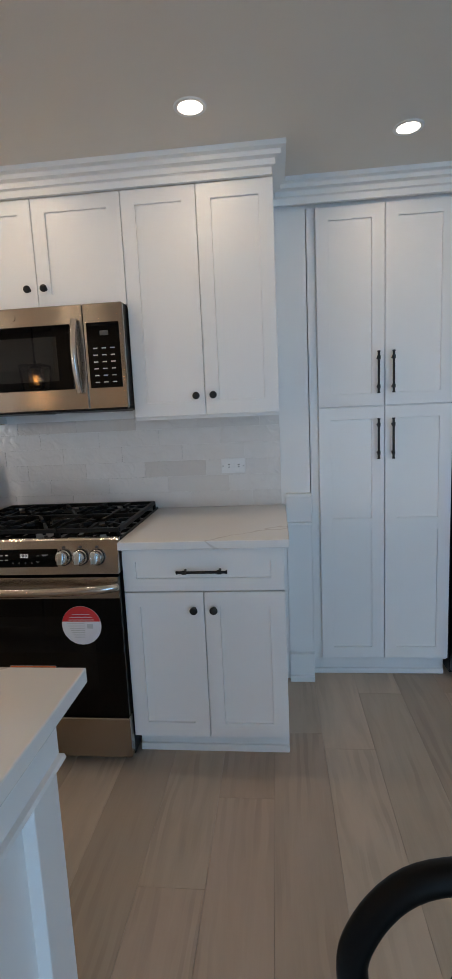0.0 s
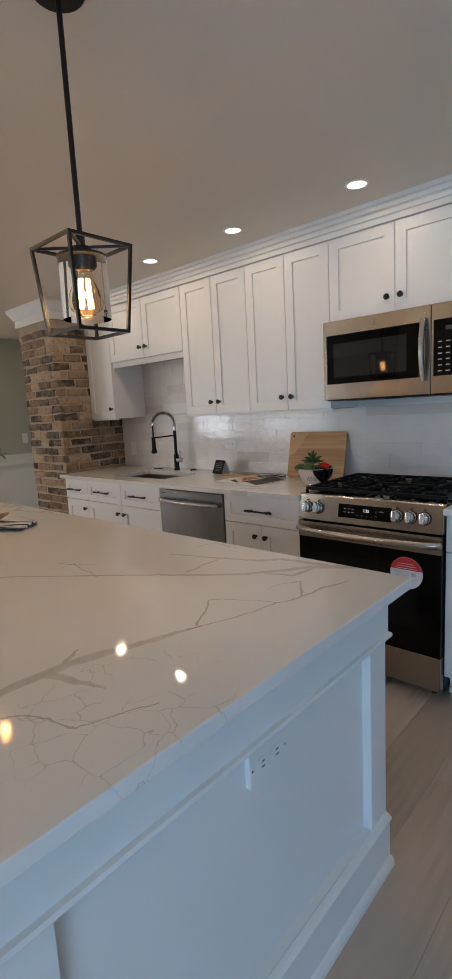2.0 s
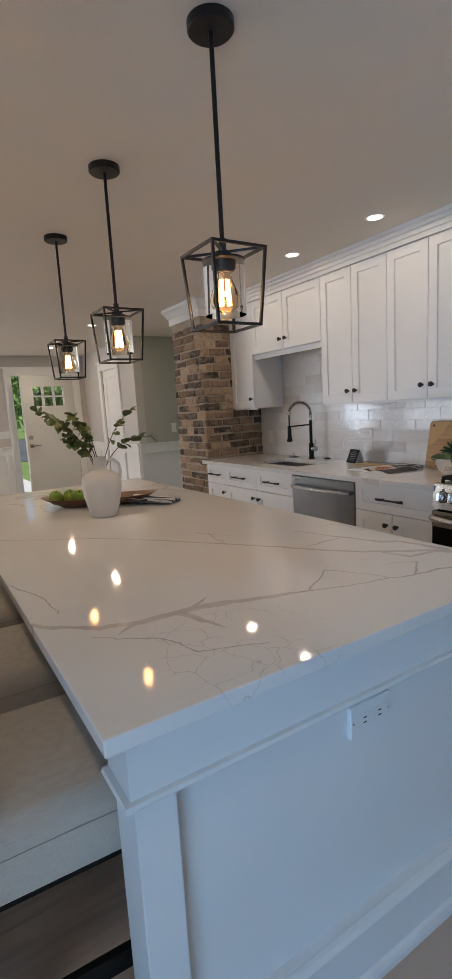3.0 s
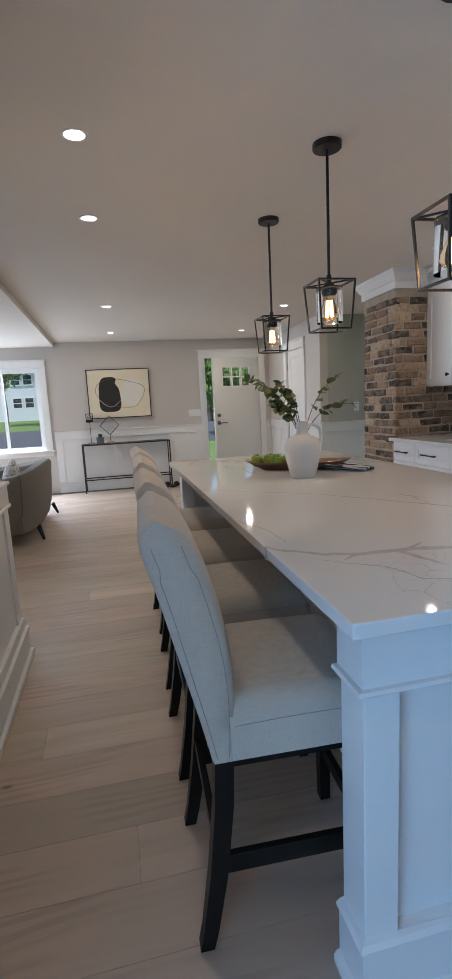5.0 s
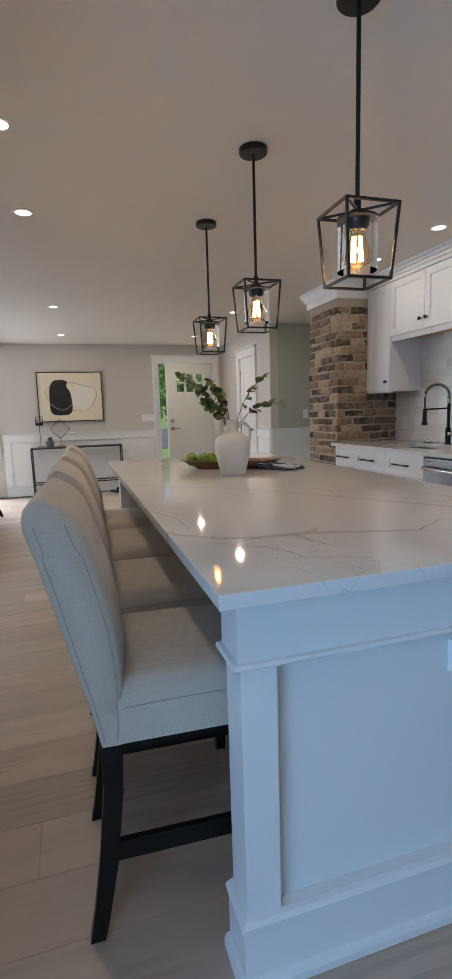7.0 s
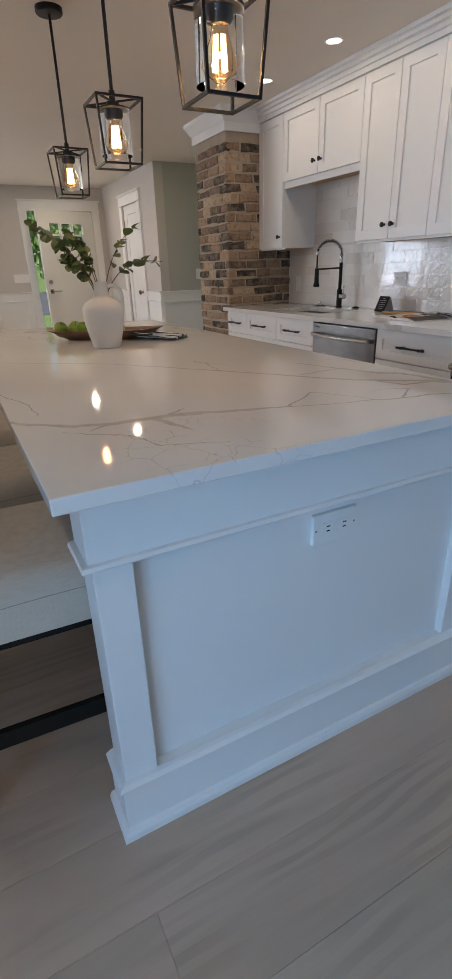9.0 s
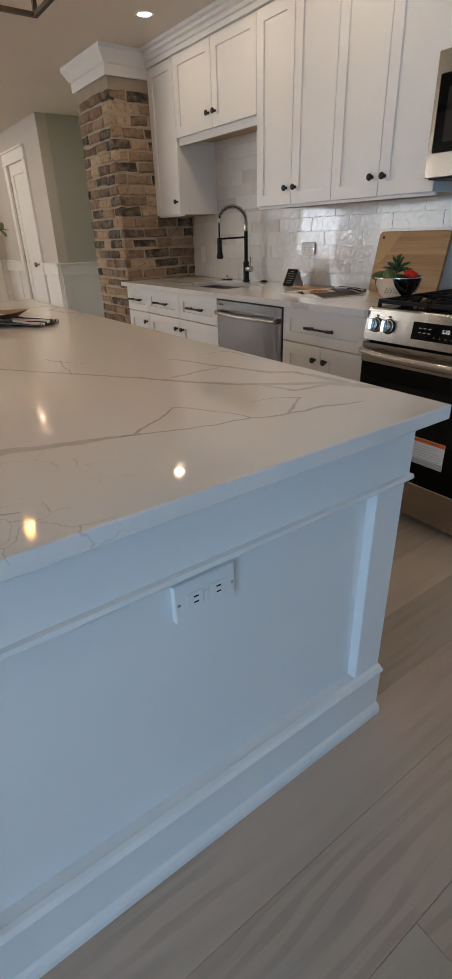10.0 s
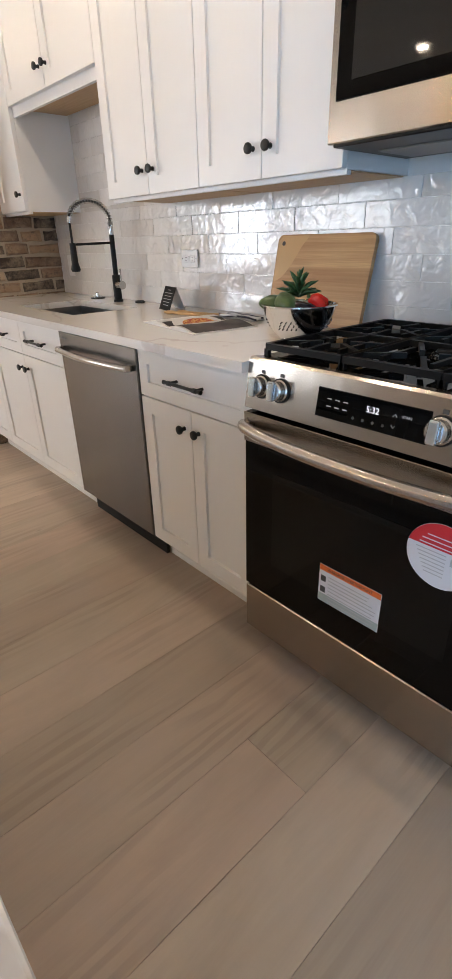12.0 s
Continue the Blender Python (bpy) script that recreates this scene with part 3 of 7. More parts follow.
# crown and frieze
CROWN = [(0, 0), (0.018, 0), (0.018, 0.026), (0.032, 0.029), (0.032, 0.050), (0.054, 0.054), (0.054, 0.072), (0.074, 0.076), (0.074, 0.095), (0, 0.095)]
bm = sweep(B(), [(-3.615, UF + 0.02), (XR - 0.042, UF + 0.02), (XR - 0.042, NORTH), (1.6, NORTH)], [(o + 0.02, UT + z) for o, z in CROWN])
structure("cornice", bm, M_TRIM, "stepped white crown moulding")
CH = (-4.19, -3.622, 1.885, NORTH)
bm = sweep(B(), [(CH[0], NORTH), (CH[0], CH[2]), (CH[1], CH[2]), (CH[1], UF + 0.0)], [(0.004, 2.205), (0.018, 2.205), (0.018, 2.265), (0.028, 2.272), (0.05, 2.31), (0.068, 2.335), (0.068, H), (0.004, H)])
structure("cornice_chimney", bm, M_TRIM, "white crown moulding round the chimney")

def strip(name, m, x0, x1, y0, y1, z0, z1, label, bevel=0.002):
    return structure(name, bx(x0, x1, y0, y1, z0, z1, bevel=bevel), m, label)


# ---- wainscot, casings and baseboards ----
WHT = "white painted wood trim"


def wainscot(along, fixed, a0, a1, out, stiles, rail=(0.868, 0.967), base=0.15):
    """Panelled lower wall. along: 'x' or 'y'; fixed: the wall's face; out: +1 or -1, the way it faces."""

    def b(p, q, z0, z1, t, name="trim", label=WHT):
        f = sorted((fixed, fixed + out * t))
        if along == "x":
            strip(name, M_TRIM, p, q, f[0], f[1], z0, z1, label)
        else:
            strip(name, M_TRIM, f[0], f[1], p, q, z0, z1, label)

    b(a0, a1, 0, rail[0], 0.006, "wainscot_panel", "flat white wainscot panel")
    b(a0, a1, rail[0], rail[1], 0.022)
    b(a0, a1, rail[1], rail[1] + 0.016, 0.036)
    b(a0, a1, rail[0] - 0.016, rail[0], 0.03)
    b(a0, a1, 0.0, base, 0.024, "baseboard", "tall white baseboard")
    b(a0, a1, base, base + 0.018, 0.03)
    b(a0, a1, 0.0, 0.03, 0.038, "baseboard", "white shoe moulding")
    for c in stiles:
        b(c - 0.045, c + 0.045, base + 0.018, rail[0] - 0.016, 0.018)


wainscot("y", WEST, -1.52, 0.865, 1, (-1.46, -0.55, 0.35, 0.81))
wainscot("y", WEST, 2.01, 2.09, 1, ())
wainscot("x", 2.09, WEST + 0.04, -7.14, -1, (-7.4,))
wainscot("x", 2.09, -6.26, -5.77, -1, (-5.83,))
wainscot("y", -5.77, 2.09, 3.9, 1, (2.15, 2.75, 3.5))
wainscot("x", -1.20, -2.222, DIV, 1, (-2.15, -1.2, -0.2), (0.84, 0.94), 0.13)
strip("baseboard", M_TRIM, -2.225, DIV, -1.2, -1.152, 0.148, 0.165, "white stepped base moulding")
strip("baseboard", M_TRIM, -2.22, DIV, -1.2, -1.170, 0.165, 0.215, "white stepped base board")
strip("baseboard", M_TRIM, -2.222, DIV, -1.2, -1.160, 0.031, 0.147, "white stepped base board")
strip("baseboard", M_TRIM, -2.232, DIV, -1.2, -1.143, 0.0, 0.030, "white shoe moulding")
wainscot("y", -2.20, -1.33, -1.201, -1, (), (0.84, 0.94), 0.13)
wainscot("x", NORTH, XR + 0.02, 0.318, -1, (), (0.826, 0.953), 0.13)


def casing(along, fixed, out, a0, a1, z0, z1, sill=False, w=0.105):
    def b(p, q, zz0, zz1, t, name="casing"):
        f = sorted((fixed, fixed + out * t))
        if along == "x":
            strip(name, M_TRIM, p, q, f[0], f[1], zz0, zz1, "white painted casing")
        else:
            strip(name, M_TRIM, f[0], f[1], p, q, zz0, zz1, "white painted casing")
    b(a0 - w, a0, z0, z1, 0.024)
    b(a1, a1 + w, z0, z1, 0.024)
    b(a0 - w, a1 + w, z1, z1 + 0.11, 0.026)
    b(a0 - w - 0.02, a1 + w + 0.02, z1 + 0.11, z1 + 0.13, 0.045)
    b(a0 - w - 0.01, a1 + w + 0.01, z1 - 0.004, z1 + 0.014, 0.034)
    if sill:
        b(a0 - w - 0.02, a1 + w + 0.02, z0 - 0.02, z0, 0.06, "window_sill")
        b(a0 - w, a1 + w, z0 - 0.09, z0 - 0.021, 0.02)


casing("y", WEST, 1, DOOR[0], DOOR[1], 0.0, DOOR[3])
casing("y", WEST, 1, WIN[0], WIN[1], WIN[2], WIN[3], True)
casing("x", 2.09, -1, CLOS[0], CLOS[1], 0.0, 2.03)

# living room window: two sliding sashes
window = tagged(new("window_1"), "white framed sliding living room window", kind="structure")
window.location = (WEST - 0.07, (WIN[0] + WIN[1]) / 2, WIN[2])
hw, hh = (WIN[1] - WIN[0]) / 2, WIN[3] - WIN[2]


def frame_ring(y0, y1, z0, z1, x0, x1, w):
    """An upright rectangular frame in the y z plane, as one piece."""
    bm = B()
    rings = []
    for a, b, c, d, x in ((y0, y1, z0, z1, x0), (y0, y1, z0, z1, x1), (y0 + w, y1 - w, z0 + w, z1 - w, x1), (y0 + w, y1 - w, z0 + w, z1 - w, x0)):
        rings.append([bm.verts.new(v) for v in ((x, a, c), (x, b, c), (x, b, d), (x, a, d))])
    for a, b in zip(rings, rings[1:] + rings[:1]):
        for k in range(4):
            m = (k + 1) % 4
            bm.faces.new((a[k], a[m], b[m], b[k]))
    return bm


def pane(y0, y1, z0, z1, x, parent):
    p = part("pane", bx(x - 0.002, x + 0.002, y0, y1, z0, z1), M_GLASS, parent, "clear window pane")
    p.visible_shadow = False
    return p


part("window_frame", frame_ring(-hw, hw, 0, hh, -0.05, 0.06, 0.03), M_TRIM, window)
for y0, y1, x in ((-hw + 0.03, -0.0, -0.015), (0.46, hw - 0.03, 0.02), (0.0, 0.50, -0.015)):
    part("sash", frame_ring(y0, y1, 0.03, hh - 0.03, x - 0.014, x + 0.014, 0.035), M_TRIM, window, "white window sash")
    pane(y0 + 0.034, y1 - 0.034, 0.064, hh - 0.064, x, window)

# patio door behind the walk
patio = tagged(new("window_2"), "white framed glass patio door", kind="structure")
patio.matrix_world = pose(1.75, NOOK - 0.065, 0, 0, 0, -90)
part("window_frame", frame_ring(-1.1, 1.1, 0, 2.05, -0.05, 0.05, 0.05), M_TRIM, patio)
for y0, y1 in ((-1.05, 0.0), (0.0, 1.05)):
    part("sash", frame_ring(y0, y1, 0.05, 2.0, -0.02, 0.02, 0.07), M_TRIM, patio, "white door sash")
    pane(y0 + 0.068, y1 - 0.068, 0.12, 1.93, 0, patio)

south = tagged(new("window_3"), "white framed window in the living room side wall", kind="structure")
south.matrix_world = pose(-6.55, SOUTH - 0.06, 0.70, 0, 0, -90)
part("window_frame", frame_ring(-0.95, 0.95, 0, 1.28, -0.05, 0.05, 0.03), M_TRIM, south)
for y0, y1 in ((-0.92, 0.0), (0.0, 0.92)):
    part("sash", frame_ring(y0, y1, 0.03, 1.25, -0.014, 0.014, 0.035), M_TRIM, south, "white window sash")
    pane(y0 + 0.034, y1 - 0.034, 0.064, 1.216, 0, south)

# entry door, ajar
door = tagged(new("door_1"), "white entry door standing ajar with six small panes", kind="structure")
door.matrix_world = pose(WEST - 0.03, DOOR[1] - 0.005, 0.01, 0, 0, -90 + 20)
DW, DH, DT = 0.91, 2.03, 0.045
# the leaf in its own frame: x from the hinge, y its thickness, z up
LX0, LX1, LZ0, LZ1 = 0.17, 0.74, 1.56, 1.88


def xz_ring(x0, x1, z0, z1, hx0, hx1, hz0, hz1, y0, y1):
    bm = B()
    rings = []
    for a, b, c, d, y in ((x0, x1, z0, z1, y0), (x0, x1, z0, z1, y1), (hx0, hx1, hz0, hz1, y1), (hx0, hx1, hz0, hz1, y0)):
        rings.append([bm.verts.new(v) for v in ((a, y, c), (b, y, c), (b, y, d), (a, y, d))])
    for a, b in zip(rings, rings[1:] + rings[:1]):
        for k in range(4):
            m = (k + 1) % 4
            bm.faces.new((a[k], a[m], b[m], b[k]))
    return bm


M_DOOR = painted("door_paint", (0.70, 0.71, 0.68), 0.4, 0.02, 80)
part("leaf", xz_ring(0, DW, 0, DH, LX0, LX1, LZ0, LZ1, -DT / 2, DT / 2), M_DOOR, door)
part("lower_panel", inset_slab(0.66, 1.2, 0.004, 0.012, 0.003, 0.001), M_DOOR, door).location = (0.125, -DT / 2 - 0.0005, 0.18)
part("upper_shelf", bx(0.11, 0.80, -DT / 2 - 0.014, -DT / 2 - 0.0005, 1.49, 1.50, bevel=0.002), M_DOOR, door)
for i in range(3):
    for k in range(2):
        x0 = LX0 + (LX1 - LX0) * i / 3
        z0 = LZ0 + (LZ1 - LZ0) * k / 2
        p = part("pane", bx(x0 + 0.012, x0 + 0.178, -0.002, 0.002, z0 + 0.012, z0 + 0.148), M_GLASS, door, "small clear pane")
        p.visible_shadow = False
for i in (0, 1, 2, 3):
    x = LX0 + (LX1 - LX0) * i / 3
    part("glazing_bar", bx(x - 0.012, x + 0.012, -0.024, 0.024, LZ0, LZ1), M_DOOR, door)
for k in (0, 1, 2):
    z = LZ0 + (LZ1 - LZ0) * k / 2
    part("glazing_bar", bx(LX0 - 0.012, LX1 + 0.012, -0.0235, 0.0235, z - 0.011, z + 0.011), M_DOOR, door)
for side in (-1, 1):
    bm = cyl(B(), (DW - 0.07, side * DT / 2, 1.10), (DW - 0.07, side * (DT / 2 + 0.015), 1.10), 0.03, seg=20)
    part("deadbolt", bm, M_STEEL, door, "round nickel deadbolt", 40)
    bm = B()
    box(bm, DW - 0.10, DW - 0.04, *sorted((side * DT / 2, side * (DT / 2 + 0.01))), 0.945, 1.005, 0.002)
    cyl(bm, (DW - 0.07, side * DT / 2, 0.975), (DW - 0.07, side * (DT / 2 + 0.05), 0.975), 0.011, seg=12)
    cyl(bm, (DW - 0.06, side * (DT / 2 + 0.05), 0.975), (DW - 0.20, side * (DT / 2 + 0.05), 0.975), 0.010, 0.008, seg=12)
    part("door_handle", bm, M_STEEL, door, "nickel lever handle", 40)
for z in (0.2, 1.0, 1.85):
    part("hinge", cyl(B(), (-0.004, -DT / 2 - 0.004, z - 0.05), (-0.004, -DT / 2 - 0.004, z + 0.05), 0.009, seg=10), M_BLACK, door, "black hinge")
strip("threshold", M_STEEL, WEST - 0.14, WEST, DOOR[0], DOOR[1], -0.02, 0.008, "metal threshold")

closet = tagged(new("door_2"), "white panelled closet door, closed", kind="structure")
closet.location = (CLOS[0] + 0.003, 2.135, 0.008)
cw = CLOS[1] - CLOS[0] - 0.006
part("leaf", inset_slab(cw, 2.02, 0.035, 0.11, 0.008), M_TRIM, closet)
bm = lathe(B(), [(0, 0), (0.028, 0), (0.028, 0.006), (0.011, 0.01), (0.011, 0.035), (0.026, 0.045), (0.03, 0.058), (0.022, 0.07), (0, 0.072)], 20)
bmesh.ops.rotate(bm, verts=bm.verts, matrix=Matrix.Rotation(radians(90), 3, "X"))
bmesh.ops.translate(bm, verts=bm.verts, vec=(cw - 0.07, -0.035, 0.95))
part("door_handle", bm, M_STEEL, closet, "round nickel knob", 40)
for z in (0.25, 1.0, 1.8):
    part("hinge", bx(-0.006, 0.012, -0.042, -0.033, z - 0.045, z + 0.045), M_STEEL, closet, "nickel hinge")

# ---- pantry, fridge ----
PF = 2.515
pantry = thing("pantry_cabinet", "tall white four door pantry cabinet with black bar handles", "cabinet", pose(0.36, PF + 0.02, 0))
part("body", bx(-0.04, 0.612, 0.001, 0.58, 0.10, 2.262), M_CAB, pantry)
part("toe_kick", bx(-0.04, 0.612, 0.05, 0.56, 0.0, 0.0995), M_CAB, pantry)
part("shoe_trim", bx(-0.04, 0.612, 0.038, 0.05, 0.0, 0.028, bevel=0.003), M_CAB, pantry)
for i in range(2):
    for z0, z1 in ((0.115, 1.368), (1.372, 2.255)):
        w = 0.3045
        if z0 < 1:
            d = part("door", inset_slab(w, z1 - z0, 0.02, 0.057, 0.009), M_CAB, pantry)
            part("mid_rail", bx(0.0575, w - 0.0575, -0.0195, -0.0115, 0.66, 0.72), M_CAB, d)
        else:
            d = part("door", inset_slab(w, z1 - z0, 0.02, 0.057, 0.009), M_CAB, pantry)
        d.location = (i * 0.3075, 0, z0)
        hx = w - 0.032 if i == 0 else 0.032
        hz = 0.055 + 0.095 if z0 > 1 else z1 - z0 - 0.055 - 0.095
        bar_pull(hx, hz, d, 0.19, True)

fridge = thing("refrigerator", "black refrigerator beside the white pantry cabinet", "refrigerator", pose(0.985, 2.47, 0))
part("body", bx(0, 0.90, 0.06, 0.66, 0.03, 1.76, bevel=0.004), M_DARKPLASTIC, fridge)
for i in range(2):
    d = part("door", bx(i * 0.451 + 0.001, i * 0.451 + 0.448, 0, 0.058, 0.62, 1.76, bevel=0.006, seg=2), M_GLASSBLACK, fridge)
    part("handle", cyl(B(), (0.43 + i * 0.04, -0.04, 0.8), (0.43 + i * 0.04, -0.04, 1.6), 0.01, seg=12), M_BLACK, d, "black upright handle")
part("drawer", bx(0.001, 0.899, 0, 0.058, 0.05, 0.61, bevel=0.006, seg=2), M_GLASSBLACK, fridge)
strip("wall_above_fridge", M_WALL, 0.98, EAST, 2.54, 2.60, 1.80, 2.262, "wall above the refrigerator")

# ---- island ----
IX0, IX1, IY0, IY1 = -2.96, -0.203, -0.258, 0.914
single("island_worktop", bx(IX0, IX1, IY0, IY1, 0.884, 0.914, bevel=0.003, seg=2), M_QUARTZ, "large white quartz island worktop with brown grey veins", "worktop")
island = thing("island", "white panelled kitchen island with corner posts, rails and mouldings", "kitchen island", pose(-1.575, 0.32, 0))


def ipart(name, bm, label=""):
    bmesh.ops.translate(bm, verts=bm.verts, vec=(1.575, -0.32, 0))
    return part(name, bm, M_CAB, island, label)


EX, WX, SY, NY = -0.275, -2.888, -0.200, 0.902
ipart("body", bx(WX + 0.03, EX - 0.03, 0.10, NY - 0.03, 0.0, 0.883))
for x, n_ in ((EX, 1), (WX, -1)):
    s0, s1 = sorted((x - n_ * 0.042, x - n_ * 0.026))
    ipart("end_panel", bx(s0, s1, SY + 0.08, NY - 0.06, 0.0, 0.883))
    for y0, y1 in ((SY, SY + 0.077), (NY - 0.092, NY)):
        a, b = sorted((x, x - n_ * 0.10))
        ipart("post", bx(a, b, y0, y1, 0.0, 0.883, bevel=0.0015))
    a, b = sorted((x - n_ * 0.026, x - n_ * 0.001))
    ipart("rail", bx(a, b, SY + 0.077, NY - 0.092, 0.7275, 0.883, bevel=0.0005))
    ipart("rail", bx(a, b, SY + 0.077, NY - 0.092, 0.03, 0.1695, bevel=0.0005))


def u_path(o=0.0):
    return [(EX - 0.10, SY), (EX, SY), (EX, NY)]


for nm, prof in (("cap_moulding", [(0, 0.7285), (0.006, 0.7285), (0.012, 0.731), (0.019, 0.735), (0.022, 0.740), (0.019, 0.747), (0, 0.747)]),
                 ("top_moulding", [(0, 0.862), (0.012, 0.862), (0.012, 0.883), (0, 0.883)]),
                 ("base_board", [(0, 0.0), (0.012, 0.0), (0.012, 0.150), (0, 0.150)]),
                 ("base_cap", [(0, 0.150), (0.014, 0.150), (0.019, 0.155), (0.019, 0.160), (0.010, 0.167), (0, 0.170)]),
                 ("shoe_moulding", [(0.012, 0.0), (0.026, 0.0), (0.026, 0.018), (0.021, 0.028), (0.012, 0.031)]),
                 ("frieze", [(0, 0.747), (0.008, 0.747), (0.008, 0.862), (0, 0.862)])):
    ipart(nm, sweep(B(), u_path(), prof))
for i in range(3):
    x0 = EX - 0.12 - (i + 1) * 0.83
    for nm, z0, h in (("drawer_front", 0.72, 0.15), ("door", 0.12, 0.592)):
        d = part(nm, inset_slab(0.82, h, 0.02, 0.05 if h > 0.2 else 0.04, 0.009), M_CAB, island)
        d.matrix_local = pose(x0 + 0.82 + 1.575, NY - 0.03 - 0.32, z0, 0, 0, 180)
        bar_pull(0.31 if h < 0.2 else 0.41, h / 2 if h < 0.2 else h - 0.06, d)


def outlet(m, kind, label, wide=0.07, high=0.115, group="", deep=0.006):
    """A cover plate in the x z plane, facing -y, with its sockets or rockers."""
    o = thing("outlet" if kind == "socket" else "light_switch", label, "outlet" if kind == "socket" else "switch", m, group)
    part("cover_plate", bx(-wide / 2, wide / 2, -0.006, deep - 0.006, -high / 2, high / 2, bevel=0.002), M_TRIM, o)
    n_ = max(1, round(wide / 0.06)) if kind == "rocker" else 1
    if kind == "rocker":
        for i in range(n_):
            cx = (i - (n_ - 1) / 2) * 0.046
            part("rocker", bx(cx - 0.016, cx + 0.016, -0.009, -0.0062, -0.033, 0.033, bevel=0.001), M_TRIM, o)
    else:
        wide_way = wide > high
        for s_ in (-1, 1):
            cx, cz = (s_ * 0.024, 0) if wide_way else (0, s_ * 0.024)
            so = part("socket", bx(cx - 0.017, cx + 0.017, -0.008, -0.0062, cz - 0.016, cz + 0.016, bevel=0.001), M_TRIM, o)
            for dx_ in (-0.006, 0.006):
                a = bx(cx + dx_ - 0.0016, cx + dx_ + 0.0016, -0.0084, -0.0081, cz - 0.003, cz + 0.007) if not wide_way else bx(cx - 0.003, cx + 0.007, -0.0084, -0.0081, cz + dx_ - 0.0016, cz + dx_ + 0.0016)
                part("slot", a, M_MATTE, so, "dark slot")
        mid = bx(-0.006, 0.006, -0.008, -0.0062, -0.010, 0.010, bevel=0.001)
        part("test_button", mid, M_TRIM, o)
        for s_ in (-1, 1):
            e = (s_ * (wide / 2 - 0.008), 0) if wide_way else (0, s_ * (high / 2 - 0.008))
            part("screw", cyl(B(), (e[0], -0.007, e[1]), (e[0], -0.006, e[1]), 0.003, seg=10), M_CHROME, o)
    return o


outlet(pose(EX - 0.0195, 0.372, 0.660, 0, 0, 90), "socket", "white double outlet on the end of the white island", 0.128, 0.078, deep=0.0135)
outlet(pose(-0.053, NORTH - 0.012, 1.114), "socket", "white double outlet on pale glazed tiles above the short counter", 0.118, 0.072)
outlet(pose(-2.257, NORTH - 0.012, 1.127), "socket", "white outlet on glossy tiles behind the magazine", 0.118, 0.075)
outlet(pose(-3.46, NORTH - 0.012, 1.08), "rocker", "white rocker switch on tiles beside the brick chimney", 0.072, 0.12)
outlet(pose(-5.764, 2.60, 1.17, 0, 0, 90), "rocker", "white rocker switch on the sage hall wall", 0.072, 0.12)
outlet(pose(WEST + 0.006, 0.75, 1.17, 0, 0, 90), "rocker", "white four gang switch beside the entry door", 0.21, 0.115)
outlet(pose(WEST + 0.008, -0.78, 0.42, 0, 0, 90), "socket", "white outlet low on the wainscot behind the console table", 0.07, 0.115)

# ---- range ----
RX0, RX1, RY = -1.193, -0.440, 1.83
rng = thing("gas_range", "stainless steel gas range with black oven glass and red sticker", "stove", pose(RX0, RY, 0))
RW = RX1 - RX0
part("body", bx(0.003, RW - 0.003, 0.045, 0.66, 0.03, 0.905), M_DARKPLASTIC, rng)
bm = B()
prof = [(0.0, 0.795), (0.05, 0.795), (0.05, 0.926), (0.028, 0.926), (0.02, 0.92)]
a = [bm.verts.new((0, y, z)) for y, z in prof]
b = [bm.verts.new((RW, y, z)) for y, z in prof]
bm.faces.new(a)
bm.faces.new(b[::-1])
for k in range(len(prof)):
    m = (k + 1) % len(prof)
    bm.faces.new((a[k], b[k], b[m], a[m]))
panel = part("control_panel", bm, M_STEEL, rng)
tilt = math.degrees(math.atan2(0.02, 0.125))


def on_panel(x, z, off=0.0):
    """The place on the sloped panel face, x from its end, z up."""
    return pose(x, (z - 0.795) * 0.16 - off, z, -tilt * 1.0)


disp = part("display", bx(-0.14, 0.14, -0.003, 0.001, -0.034, 0.034, bevel=0.001), M_GLASSBLACK, panel, "black glass display")
disp.matrix_local = on_panel(0.378, 0.857)
M_TEXT = emit("display_light", (0.85, 0.92, 1.0), 0.5)
M_PRINT = mat("grey_print", (0.5, 0.5, 0.5), 0.5)
M_DARKPRINT = mat("dark_print", (0.05, 0.05, 0.05), 0.5)


def text(body, size, material, parent, m, label=""):
    c = bpy.data.curves.new("lettering", "FONT")
    c.body, c.size, c.align_x, c.align_y, c.extrude = body, size, "CENTER", "CENTER", 0.0002
    c.materials.append(material)
    o = new("lettering", c)
    o.parent = parent
    o.matrix_local = m
    return tagged(o, label)


UPRIGHT = pose(0, 0, 0, 90)
text("5:32", 0.019, M_TEXT, disp, pose(0.010, -0.0034, 0.008, 90))
text("START", 0.008, M_PRINT, disp, pose(0.092, -0.0034, 0.010, 90))
for i in range(3):
    for k in range(2):
        part("key_mark", bx(-0.110 + i * 0.022, -0.098 + i * 0.022, -0.0036, -0.0032, 0.010 - k * 0.017, 0.0125 - k * 0.017), M_PRINT, disp)
for i in range(4):
    part("key_mark", cyl(B(), (-0.035 + i * 0.025, -0.0032, -0.018), (-0.035 + i * 0.025, -0.0036, -0.018), 0.0035, seg=10), M_DARKPRINT, disp)
# polished grip metal, tinted blue to paint in the window's reflection
M_KNOBREFLECT = mat("polished_knob_window_blue", (0.78, 0.86, 0.92), 0.12, 1.0)
